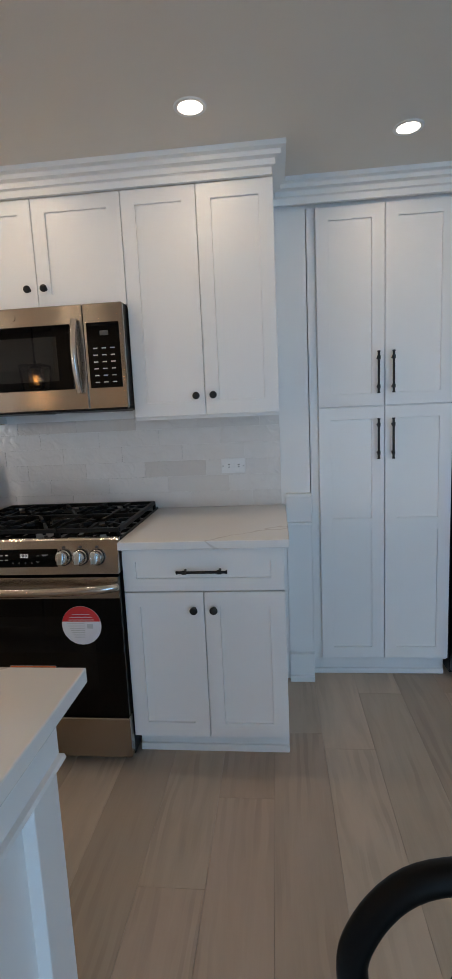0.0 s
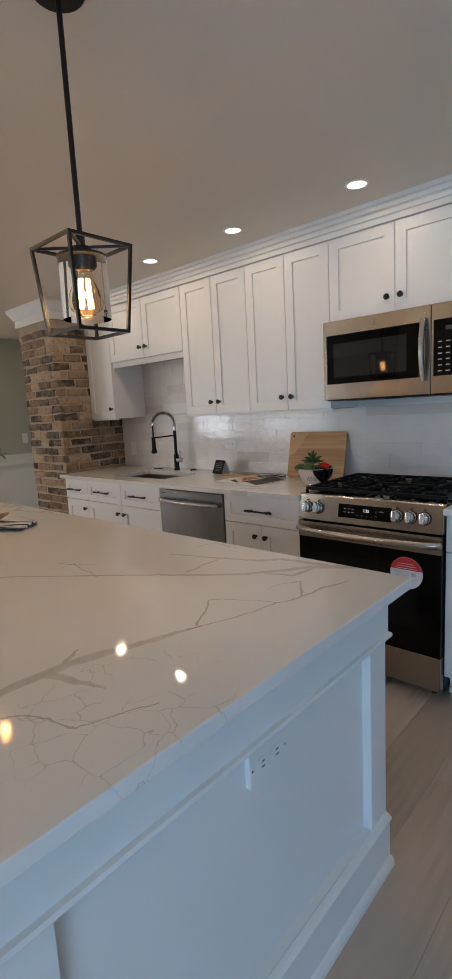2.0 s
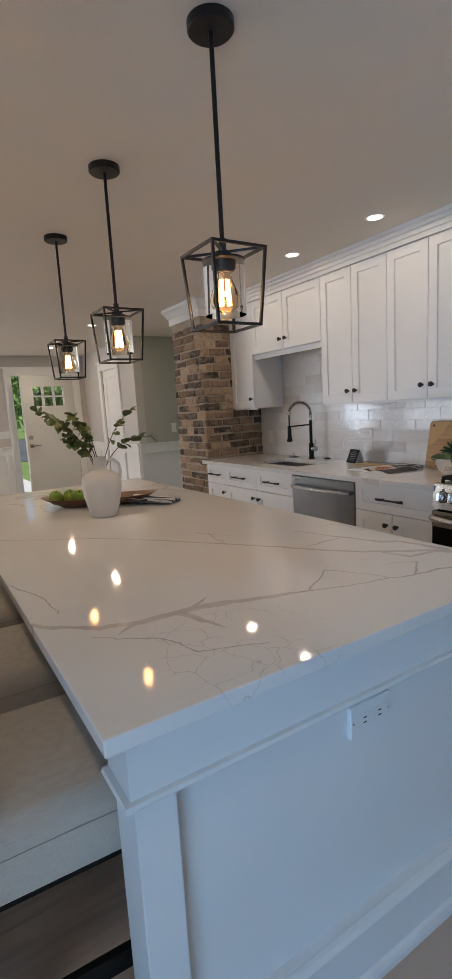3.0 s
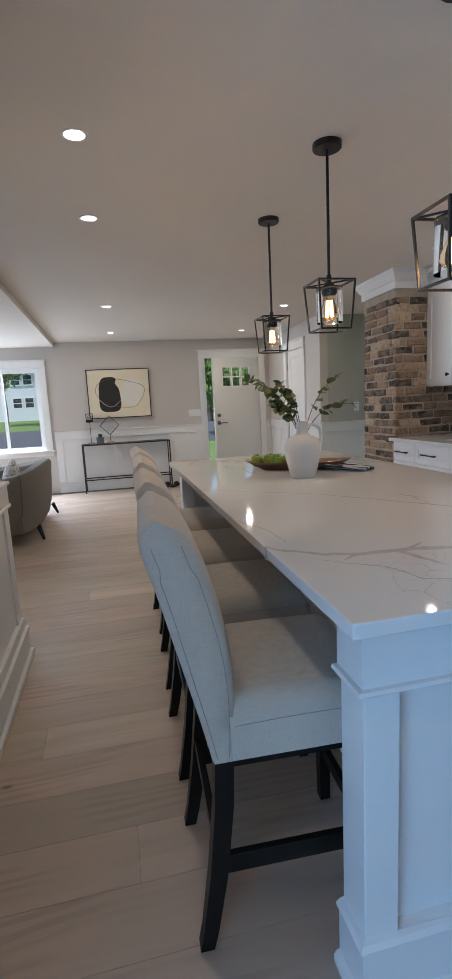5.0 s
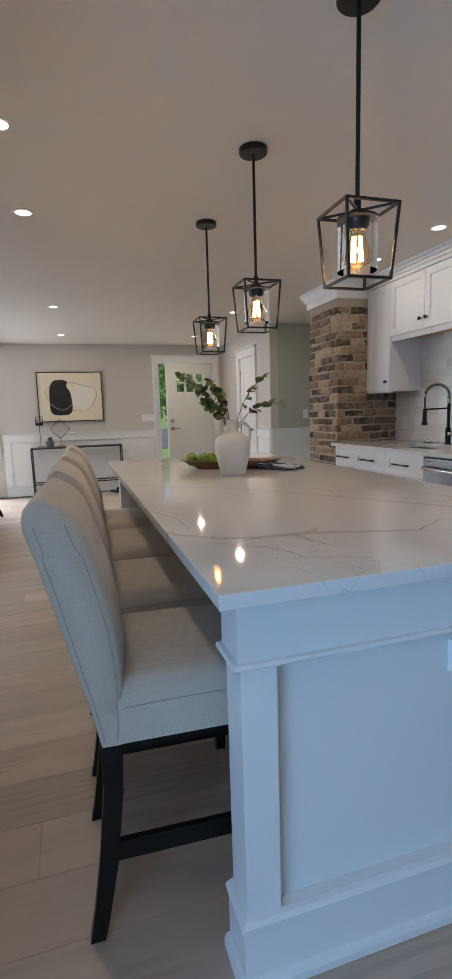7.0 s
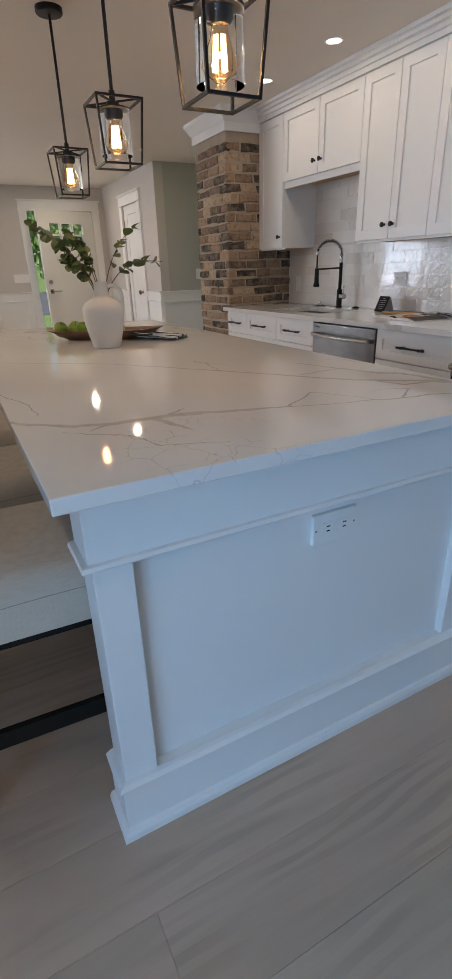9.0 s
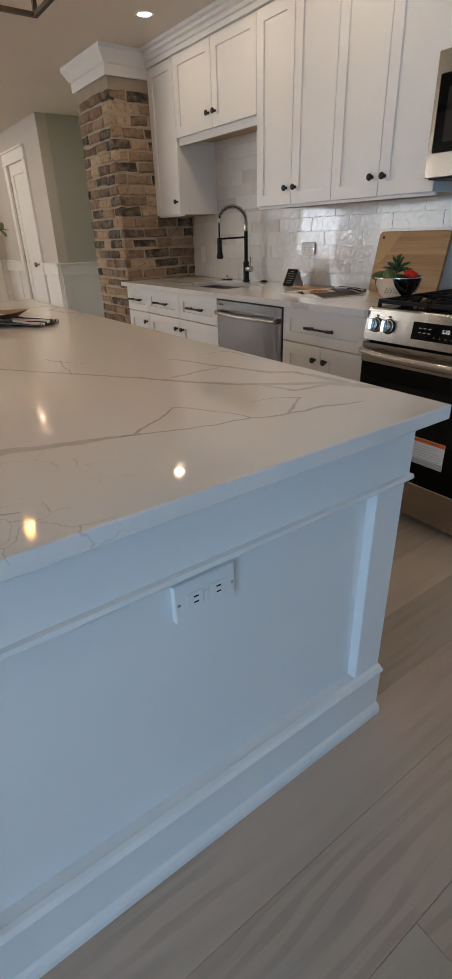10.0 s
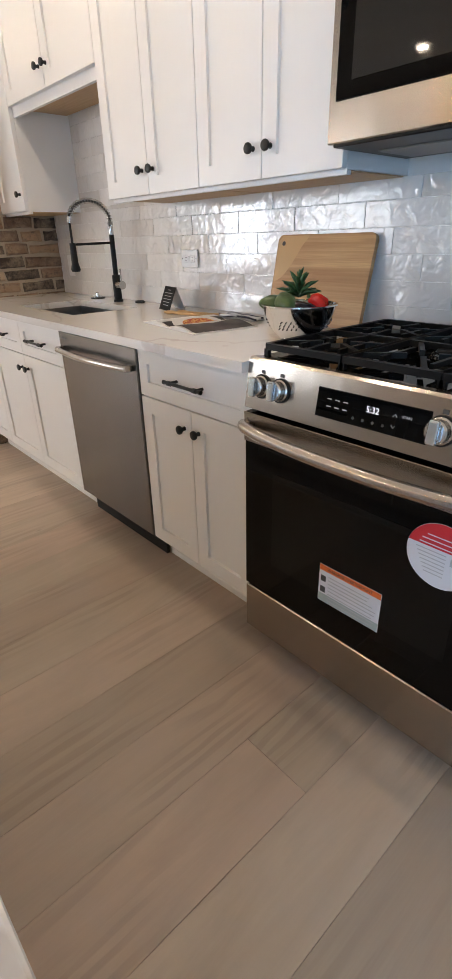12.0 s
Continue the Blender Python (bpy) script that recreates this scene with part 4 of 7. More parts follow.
for x in (0.056, 0.121, 0.543, 0.608, 0.672):
    k = part("control_knob", lathe(B(), [(0, 0), (0.0275, 0), (0.0275, 0.006), (0.024, 0.009), (0.0235, 0.026), (0.020, 0.029), (0, 0.029)], 28), M_STEELROUND, panel, "ribbed steel control knob", 35)
    k.matrix_local = on_panel(x, 0.858, 0.001) @ pose(0, 0, 0, 90)
    part("grip", bx(-0.011, 0.011, -0.0245, 0.0245, 0.0295, 0.043, bevel=0.005, seg=3), M_KNOBREFLECT, k)
    part("skirt", lathe(B(), [(0.0275, 0.0), (0.031, 0.0), (0.031, 0.003), (0.0275, 0.003)], 28), M_MATTE, k, "black ring")
    part("icon", bx(-0.006, 0.006, 0.033, 0.042, 0.0, 0.0006), M_DARKPRINT, k, "dark burner mark")
rdoor = part("oven_door", bx(0.002, RW - 0.002, 0.0, 0.044, 0.215, 0.783, bevel=0.002), M_GLASSBLACK, rng, "black glass oven door")
part("steel_band", bx(0.002, RW - 0.002, -0.004, -0.0005, 0.700, 0.783, bevel=0.001), M_STEEL, rdoor, "brushed steel band")
M_OVEN = mat("oven_window", (0.006, 0.0055, 0.005), 0.05, 0, 0, 0.22)
part("oven_window", bx(0.11, RW - 0.11, -0.0012, -0.0003, 0.33, 0.63, bevel=0.0003), M_OVEN, rdoor)
bm = B()
pts = [(0.010 + (RW - 0.020) * t, -0.012 - 0.058 * math.sin(math.pi * t) ** 0.55, 0.748) for t in ((1 - math.cos(math.pi * i / 32)) / 2 for i in range(33))]
tube(bm, pts, 0.0165, 14)
h = part("handle", bm, M_STEELROUND, rdoor, "curved brushed steel handle", 60)
for x in (0.018, RW - 0.018):
    part("handle_mount", bx(x - 0.011, x + 0.011, -0.020, -0.004, 0.735, 0.760, bevel=0.003), M_STEEL, rdoor)
part("storage_drawer", bx(0.002, RW - 0.002, 0.0, 0.044, 0.042, 0.208, bevel=0.003), M_STEEL, rng, "brushed steel drawer")
for x in (0.05, RW - 0.05):
    for y in (0.075, 0.6):
        part("foot", cyl(B(), (x, y, 0), (x, y, 0.055), 0.018, seg=14), M_MATTE, rng, "black foot")
for zz in (0.006, -0.012):
    sg = 1 if zz > 0 else -1
    part("arrow_mark", tube(B(), [(0.059, -0.0033, zz), (0.064, -0.0033, zz + sg * 0.006), (0.069, -0.0033, zz)], 0.0006, 6), M_PRINT, disp, "grey arrow mark")
M_RED = mat("red_print", (0.62, 0.03, 0.04), 0.35)
M_STICK = mat("sticker_white", (0.72, 0.72, 0.74), 0.4)
st = part("sticker", cyl(B(), (0, 0.0, 0), (0, -0.0012, 0), 0.077, seg=40), M_STICK, rdoor, "round red and white sticker")
st.location = (RX0 * -1 - 0.600, -0.0006, 0.593)
bm = B()
rim = [bm.verts.new((0.0765 * math.cos(a_), -0.0016, 0.0765 * math.sin(a_))) for a_ in (radians(12 + 156 * i / 20) for i in range(21))]
bm.faces.new(rim)
part("red_field", bm, M_RED, st, "red upper part")
rr = random.Random(4)
for i in range(3):
    w = (0.035, 0.045, 0.05)[i]
    part("print_line", bx(-w, w, -0.0022, -0.0018, 0.043 - 0.011 * i, 0.0455 - 0.011 * i), M_STICK, st, "small pale print line")
for i in range(7):
    w = 0.056 - 0.004 * i
    part("print_line", bx(-w, 0.012, -0.0018, -0.0014, 0.006 - 0.009 * i, 0.0085 - 0.009 * i), M_PRINT, st, "small grey print line")
part("mark", bx(0.022, 0.045, -0.0018, -0.0014, -0.012, 0.006), M_PRINT, st)
wl = part("warning_label", bx(0, 0.187, -0.0014, -0.0004, 0, 0.118), M_STICK, rdoor, "white label with an orange warning band")
wl.location = (RX0 * -1 - 0.905, 0, 0.31)
M_ORANGE = mat("orange_print", (0.75, 0.16, 0.03), 0.4)
part("warning_band", bx(0.001, 0.186, -0.0019, -0.0015, 0.100, 0.117), M_ORANGE, wl, "orange band")
text("WARNING AVERTISSEMENT", 0.011, M_DARKPRINT, wl, pose(0.094, -0.0021, 0.108, 90))
for i in range(8):
    part("print_line", bx(0.03, 0.178 - rr.random() * 0.03, -0.0019, -0.0015, 0.008 + 0.011 * i, 0.0105 + 0.011 * i), M_PRINT, wl, "small grey print line")
part("panel_field", bx(0.001, 0.186, -0.0016, -0.00145, 0.001, 0.026), mat("grey_green_print", (0.38, 0.45, 0.43), 0.4), wl, "grey green field")
for z in (0.075, 0.04):
    part("pictogram", bx(0.006, 0.022, -0.0019, -0.0015, z - 0.009, z + 0.009), M_DARKPRINT, wl)
top = part("cooktop", bx(-0.002, RW + 0.002, 0.05, 0.675, 0.905, 0.922, bevel=0.003), M_GLASSBLACK, rng, "black cooktop")
M_IRON = mat("cast_iron", (0.004, 0.004, 0.0045), 0.5, 0, 0, 0.22)
n = N(M_IRON)
n.bump(n.noise(n.coords(), 260, 3), 0.3, 0.001)


def bar_piece(bm, p, q, w=0.010, hgt=0.012):
    p, q = Vector(p), Vector(q)
    d = (q - p).normalized()
    side = Vector((-d.y, d.x, 0)).normalized() * (w / 2) if abs(d.z) < 0.9 else Vector((w / 2, 0, 0))
    up = Vector((0, 0, hgt)) if abs(d.z) < 0.9 else Vector((0, w, 0))
    v = [bm.verts.new(c + s_ * side + t_ * up) for c in (p, q) for s_ in (-1, 1) for t_ in (0, 1)]
    for f in ((0, 1, 3, 2), (4, 6, 7, 5), (0, 4, 5, 1), (2, 3, 7, 6), (0, 2, 6, 4), (1, 5, 7, 3)):
        bm.faces.new([v[i] for i in f])


GZ = 0.938
gw = (RW - 0.02) / 3
for i in range(3):
    bm = B()
    x0, x1 = 0.01 + gw * i + 0.002, 0.01 + gw * (i + 1) - 0.002
    y0, y1 = 0.075, 0.645
    cx = (x0 + x1) / 2
    for p, q in (((x0, y0, GZ), (x1, y0, GZ)), ((x0, y1, GZ), (x1, y1, GZ)), ((x0, y0, GZ), (x0, y1, GZ)), ((x1, y0, GZ), (x1, y1, GZ)),
                 ((x0, 0.36, GZ), (x1, 0.36, GZ))):
        bar_piece(bm, p, q, 0.015, 0.016)
    for cy in (0.215, 0.505):
        for ang in range(0, 360, 60 if i != 1 else 90):
            a_ = radians(ang + 30)
            ex = (x1 - x0) / 2
            r1 = min(abs(ex / math.cos(a_)) if abs(math.cos(a_)) > 0.01 else 9, abs(0.14 / math.sin(a_)) if abs(math.sin(a_)) > 0.01 else 9)
            bar_piece(bm, (cx + 0.035 * math.cos(a_), cy + 0.035 * math.sin(a_), GZ + 0.004), (cx + r1 * math.cos(a_), cy + r1 * math.sin(a_), GZ), 0.0125, 0.013)
        for sx in (-1, 1):
            bar_piece(bm, (cx + sx * 0.062, cy - 0.075, GZ + 0.001), (cx + sx * 0.062, cy + 0.075, GZ + 0.001), 0.010, 0.012)
    for x in (x0, x1):
        for y in (y0, 0.36, y1):
            bar_piece(bm, (x, y - 0.006, 0.922), (x, y - 0.006, GZ + 0.002), 0.013)
    part("grate", bm, M_IRON, top, "black cast iron grate")
    for cy in ((0.215, 0.505) if i != 1 else (0.36,)):
        bu = part("burner", lathe(B(), [(0, 0), (0.05, 0), (0.047, 0.008), (0.036, 0.012), (0, 0.012)], 28, (cx, cy, 0.922)), M_STEEL, top, "steel burner ring", 40)
        part("burner_cap", lathe(B(), [(0, 0), (0.034, 0), (0.036, 0.004), (0.032, 0.009), (0, 0.010)], 28, (cx, cy, 0.934)), M_IRON, bu, "black burner cap", 40)

# ---- microwave ----
MWF = 2.12
mw = thing("microwave", "stainless steel over-the-range microwave with black glass door", "microwave", pose(RX0 + 0.001, MWF, 1.408))
MW_, MH = 0.752, 0.418
part("body", bx(0.002, MW_ - 0.002, 0.022, NORTH - MWF - 0.004, 0.012, MH), M_DARKPLASTIC, mw)
md = part("door", bx(0.0, 0.585, 0.0, 0.021, 0.0, MH, bevel=0.003), M_STEEL, mw, "brushed steel door")
part("door_glass", bx(0.022, 0.530, -0.003, -0.0004, 0.085, MH - 0.075, bevel=0.002), M_GLASSBLACK, md, "black door glass")
part("mesh_window", bx(0.065, 0.470, -0.0042, -0.0032, 0.12, MH - 0.12), mat("window_mesh", (0.014, 0.014, 0.014), 0.035), md)
bm = B()
pts = [(0.555, -0.012 - 0.03 * math.sin(math.pi * t), 0.07 + (MH - 0.13) * t) for t in (i / 12 for i in range(13))]
tube(bm, pts, 0.0135, 12)
part("handle", bm, M_STEELROUND, md, "upright brushed steel handle", 60)
cp = part("control_panel", bx(0.587, MW_, 0.0, 0.021, 0.0, MH, bevel=0.003), M_STEEL, mw, "steel control side")
cg = part("keypad", bx(0.600, MW_ - 0.018, -0.003, -0.0004, 0.085, MH - 0.075, bevel=0.002), M_GLASSBLACK, cp, "black keypad glass")
for i in range(3):
    for k in range(6):
        part("key_mark", bx(0.622 + i * 0.036, 0.640 + i * 0.036, -0.0036, -0.0031, 0.105 + k * 0.027, 0.109 + k * 0.027), M_PRINT, cg, "grey key mark")
part("clock", bx(0.655, 0.690, -0.0036, -0.0031, 0.292, 0.310), M_DARKPRINT, cg)
part("badge", cyl(B(), (0.29, -0.0005, MH - 0.037), (0.29, -0.0025, MH - 0.037), 0.014, seg=24), M_STEEL, md, "round steel badge")
part("vent_tray", bx(0.01, MW_ - 0.01, 0.012, 0.36, -0.006, 0.0115, bevel=0.003), M_DARKPLASTIC, mw, "black underside")
for x0 in (0.06, 0.44):
    part("filter", bx(x0, x0 + 0.24, 0.14, 0.31, -0.010, -0.0062, bevel=0.001), mat("filter_mesh", (0.25, 0.25, 0.25), 0.5, 0.8), mw, "grey grease filter")
part("lamp_cover", bx(0.32, 0.42, 0.08, 0.12, -0.009, -0.0062), M_DARKPLASTIC, mw)

# ---- dishwasher ----
dwsh = thing("dishwasher", "stainless steel dishwasher with a bowed handle between white cabinets", "dishwasher", pose(-2.372, BF - 0.004, 0))
part("body", bx(0.004, 0.600, 0.03, 0.58, 0.10, 0.870), M_DARKPLASTIC, dwsh)
dd = part("door", bx(0.003, 0.601, 0.0, 0.029, 0.115, 0.872, bevel=0.004, seg=2), M_STEELDARK, dwsh, "brushed steel door")
pts = [(0.03 + 0.544 * t, -0.028 - 0.022 * math.sin(math.pi * t), 0.800) for t in (i / 16 for i in range(17))]
bm = tube(B(), pts, 0.012, 12)
part("handle", bm, M_STEELROUND, dd, "bowed steel handle", 60)
for x in (0.036, 0.566):
    part("handle_mount", bx(x - 0.01, x + 0.01, -0.034, -0.0005, 0.788, 0.812, bevel=0.002), M_STEEL, dd)
part("badge", bx(0.03, 0.075, -0.0012, -0.0004, 0.842, 0.850), M_DARKPRINT, dd)
part("toe_panel", bx(0.003, 0.601, 0.06, 0.075, 0.0, 0.0995), M_MATTE, dwsh, "black toe panel")

# ---- sink and faucet ----
sk = thing("sink", "undermount stainless steel kitchen sink set in white quartz", "sink", pose((SINK[0] + SINK[1]) / 2, (SINK[2] + SINK[3]) / 2, 0.70))
sw_, sd_ = (SINK[1] - SINK[0]) / 2 - 0.001, (SINK[3] - SINK[2]) / 2 - 0.001
bm = B()
rings = []
for a_, b_, z in ((sw_ + 0.01, sd_ + 0.01, 0.183), (sw_, sd_, 0.183), (sw_, sd_, 0.002), (0.03, 0.03, 0.0)):
    rings.append([bm.verts.new((sx * a_, sy * b_, z)) for sx, sy in ((-1, -1), (1, -1), (1, 1), (-1, 1))])
for a_, b_ in zip(rings, rings[1:]):
    for k in range(4):
        m = (k + 1) % 4
        bm.faces.new((a_[k], a_[m], b_[m], b_[k]))
bm.faces.new(rings[-1])
part("basin", bm, mat("sink_steel", (0.30, 0.30, 0.30), 0.35, 1.0), sk)
part("drain", cyl(B(), (0, 0, 0.001), (0, 0, 0.006), 0.045, seg=24), M_CHROME, sk, "round chrome drain")

fc = thing("faucet", "matte black pull-down kitchen faucet with a coiled spring", "faucet", pose(-2.79, 2.42, 0.914))
part("base", lathe(B(), [(0, 0), (0.026, 0), (0.026, 0.01), (0.021, 0.014), (0.021, 0.13), (0.017, 0.135), (0, 0.135)], 24), M_MATTE, fc, "", 40)
part("stem", cyl(B(), (0, 0, 0.135), (0, 0, 0.325), 0.013, seg=18), M_MATTE, fc, "", 40)
part("collar", cyl(B(), (0, 0, 0.325), (0, 0, 0.365), 0.0125, seg=18), M_STEELROUND, fc, "ribbed steel collar", 40)


def arc_at(t):
    """The hose: up from the collar, over, and down to the head."""
    if t < 0.12:
        return Vector((0, 0, 0.365 + 0.02 * t / 0.12))
    a_ = math.pi * min(1, (t - 0.12) / 0.68)
    if t < 0.80:
        return Vector((-0.10 * (1 - math.cos(a_)) * 0.08, -0.108 * (1 - math.cos(a_)), 0.385 + 0.09 * math.sin(a_)))
    return Vector((-0.016, -0.216, 0.385 - (t - 0.8) / 0.2 * 0.14))


part("hose", tube(B(), [arc_at(i / 40) for i in range(41)], 0.006, 8), M_MATTE, fc, "", 60)
pts = []
for i in range(24 * 12 + 1):
    t = 0.02 + 0.72 * i / (24 * 12)
    p0, p1 = arc_at(t), arc_at(t + 0.004)
    d = (p1 - p0).normalized()
    u = Vector((1, 0, 0))
    w = d.cross(u).normalized()
    a_ = 2 * math.pi * 24 * i / (24 * 12)
    pts.append(p0 + 0.0125 * (u * math.cos(a_) + w * math.sin(a_)))
part("spring", tube(B(), pts, 0.0022, 6), M_STEELROUND, fc, "steel spring coil", 60)
part("ferrule", cyl(B(), (-0.014, -0.211, 0.405), (-0.016, -0.216, 0.378), 0.014, seg=16), M_CHROME, fc, "", 40)
part("support_arm", cyl(B(), (0, 0, 0.288), (-0.016, -0.216, 0.283), 0.006, seg=12), M_MATTE, fc, "", 40)
part("spray_head", lathe(B(), [(0, 0.0), (0.020, 0.0), (0.024, 0.01), (0.017, 0.04), (0.015, 0.13), (0, 0.13)], 20, (-0.016, -0.216, 0.16)), M_MATTE, fc, "", 40)
bm = B()
cyl(bm, (0.018, 0, 0.085), (0.058, 0, 0.085), 0.021, seg=20)
cyl(bm, (0.045, 0, 0.095), (0.050, 0, 0.165), 0.005, 0.004, seg=10)
part("lever", bm, M_STEELROUND, fc, "brushed steel side lever", 40)
single("air_switch", lathe(B(), [(0, 0), (0.026, 0), (0.026, 0.008), (0.018, 0.012), (0, 0.014)], 22, (0, 0, 0)), M_MATTE, "small round black button on the quartz beside the faucet", "button", pose(-2.64, 2.46, 0.914), 40)
so = thing("sink_stopper", "black and chrome sink stopper lying on the quartz", "sink stopper", pose(-3.05, 2.44, 0.914))
part("rim", lathe(B(), [(0, 0), (0.040, 0), (0.040, 0.006), (0, 0.008)], 24), M_MATTE, so, "black rubber rim", 40)
part("basket", lathe(B(), [(0, 0.008), (0.026, 0.008), (0.026, 0.016), (0.008, 0.018), (0.008, 0.03), (0.013, 0.034), (0, 0.036)], 20), M_CHROME, so, "chrome knob", 40)

# ---- counter things ----
M_BAMBOO = mat("bamboo", (0.55, 0.32, 0.13), 0.42)
n = N(M_BAMBOO)
v = n.coords((1.0, 1.0, 42))
band = n.noise(v, 1.0, 2)
fib = n.noise(n.coords((4, 4, 160)), 2.0, 3)
c = n.mix(n.ramp(band, [(0.35, 0.0), (0.65, 1.0)]), (0.42, 0.22, 0.085), (0.62, 0.38, 0.17))
n.set("Base Color", n.mix(n.ramp(fib, [(0.4, 0.0), (0.7, 0.4)]), c, (0.34, 0.17, 0.06)))
M_BAMBOO2 = mat("bamboo_pale", (0.60, 0.37, 0.16), 0.42)
bw, bh, bt = 0.425, 0.306, 0.018
board = thing("cutting_board", "large bamboo cutting board leaning upright on the tiled backsplash", "cutting board", pose(-1.682, 2.425, 0.914, -12))


def rounded_plate(w, h, r, y0, y1, seg=6):
    bm = B()
    pts = []
    for cx, cz, a0 in ((w - r, h - r, 0), (r, h - r, 90), (r, r, 180), (w - r, r, 270)):
        for i in range(seg + 1):
            a_ = radians(a0 + 90 * i / seg)
            pts.append((cx + r * math.cos(a_), cz + r * math.sin(a_)))
    a_ = [bm.verts.new((x, y0, z)) for x, z in pts]
    b_ = [bm.verts.new((x, y1, z)) for x, z in pts]
    bm.faces.new(a_)
    bm.faces.new(b_[::-1])
    for i in range(len(pts)):
        k = (i + 1) % len(pts)
        bm.faces.new((a_[i], b_[i], b_[k], a_[k]))
    return bm


part("panel", rounded_plate(bw, bh, 0.022, 0, bt), M_BAMBOO, board)
bm = B()
q = [(0.004, bh - 0.022), (0.022, bh - 0.004)]
q += [(0.15, bh - 0.004)]
q += [(0.135 - 0.131 * (i / 8), bh - 0.012 - 0.15 * math.sin(math.pi / 2 * i / 8)) for i in range(1, 9)]
bm.faces.new([bm.verts.new((x, -0.0006, z)) for x, z in q])
part("corner_inlay", bm, M_BAMBOO2, board, "paler curved corner inlay")
part("hole", cyl(B(), (0.03, -0.0012, bh - 0.03), (0.03, 0.004, bh - 0.03), 0.008, seg=16), M_DARKPRINT, board, "dark hanging hole")

bowl = thing("colander", "perforated chrome colander full of vegetables beside the range", "colander", pose(-1.272, 2.135, 0.914) @ Matrix.Scale(0.97, 4))
part("bowl", lathe(B(), [(0.052, 0.006), (0.056, 0.014), (0.085, 0.045), (0.105, 0.085), (0.112, 0.112), (0.117, 0.113), (0.117, 0.117), (0.110, 0.117), (0.102, 0.087), (0.082, 0.048), (0.05, 0.018), (0.0, 0.016)], 48), M_CHROME, bowl, "", 60)
part("foot", lathe(B(), [(0.048, 0.016), (0.050, 0.006), (0.064, 0.0), (0.066, 0.0), (0.053, 0.008), (0.052, 0.018)], 40), M_CHROME, bowl, "flared chrome foot", 60)
bm = B()
for ring, (r, z, tilt_) in enumerate(((0.0895, 0.05, 50), (0.0955, 0.06, 55), (0.1005, 0.07, 60))):
    for i in range(40):
        a_ = 2 * math.pi * (i + 0.5 * ring) / 40
        if (i // 5) % 2 == 0:
            d = Vector((math.cos(a_) * math.sin(radians(tilt_ + 15)), math.sin(a_) * math.sin(radians(tilt_ + 15)), -math.cos(radians(tilt_ + 15))))
            p = Vector((r * math.cos(a_), r * math.sin(a_), z))
            cyl(bm, p - d * 0.001, p + d * 0.0012, 0.0022, seg=8)
part("perforations", bm, M_DARKPRINT, bowl, "rows of small dark holes", kind="stuff")


def blob(bm, p, r, squash=(1, 1, 1), rot=(0, 0, 0), seg=20, wob=0.04, seed=0):
    m = Matrix.LocRotScale(p, Euler([radians(a) for a in rot]), (r * squash[0], r * squash[1], r * squash[2]))
    res = bmesh.ops.create_uvsphere(bm, u_segments=seg, v_segments=seg // 2 + 2, radius=1, matrix=Matrix())
    for v_ in res["verts"]:
        k = 1 + wob * noise.noise(v_.co * 1.6 + Vector((seed * 7.3, seed, 0)))
        v_.co = m @ (v_.co * k)
    return bm


M_AVO = mat("avocado_skin", (0.045, 0.085, 0.02), 0.3)
N(M_AVO).bump(N(M_AVO).noise(N(M_AVO).coords(), 90, 3), 0.4, 0.002)
M_AUB = mat("aubergine_skin", (0.012, 0.006, 0.012), 0.1)
M_PEPPER = mat("red_pepper_skin", (0.55, 0.02, 0.015), 0.15)
CB = Vector((-1.272, 2.135, 1.012))
single("avocado", blob(B(), (0, 0, 0), 0.031, (1.75, 1, 0.85), (0, 4, 20), wob=0.12, seed=1), M_AVO, "dark green avocado lying in the colander", "vegetable", pose(*(CB + Vector((-0.05, -0.045, 0.012)))), 180)
single("avocado", blob(B(), (0, 0, 0), 0.030, (1.7, 1, 0.9), (0, 12, -30), wob=0.12, seed=2), M_AVO, "green avocado leaning on another in the colander", "vegetable", pose(*(CB + Vector((0.0, -0.06, 0.020)))), 180)
single("aubergine", blob(B(), (0, 0, 0), 0.028, (1.8, 1, 0.85), (0, 8, 30), seed=3), M_AUB, "glossy dark aubergine lying in the colander", "vegetable", pose(*(CB + Vector((0.045, -0.04, 0.004)))), 180)
for i, (dx_, dy_, dz_) in enumerate(((0.062, 0.005, 0.018), (0.045, 0.035, 0.022))):
    pp = thing("red_pepper", "shiny red pepper on top of the colander", "vegetable", pose(*(CB + Vector((dx_, dy_, dz_))), 0, 10, 20 * i))
    part("flesh", blob(B(), (0, 0, 0), 0.019, (1.5, 1, 1), (0, 0, 10), wob=0.25, seed=5 + i), M_PEPPER, pp, "", 180)
    part("stalk", cyl(B(), (-0.026, 0, 0.004), (-0.040, 0, 0.012), 0.004, 0.003, seg=8), M_AVO, pp, "green stalk")

M_AGAVE = mat("succulent_leaf", (0.035, 0.10, 0.035), 0.4)


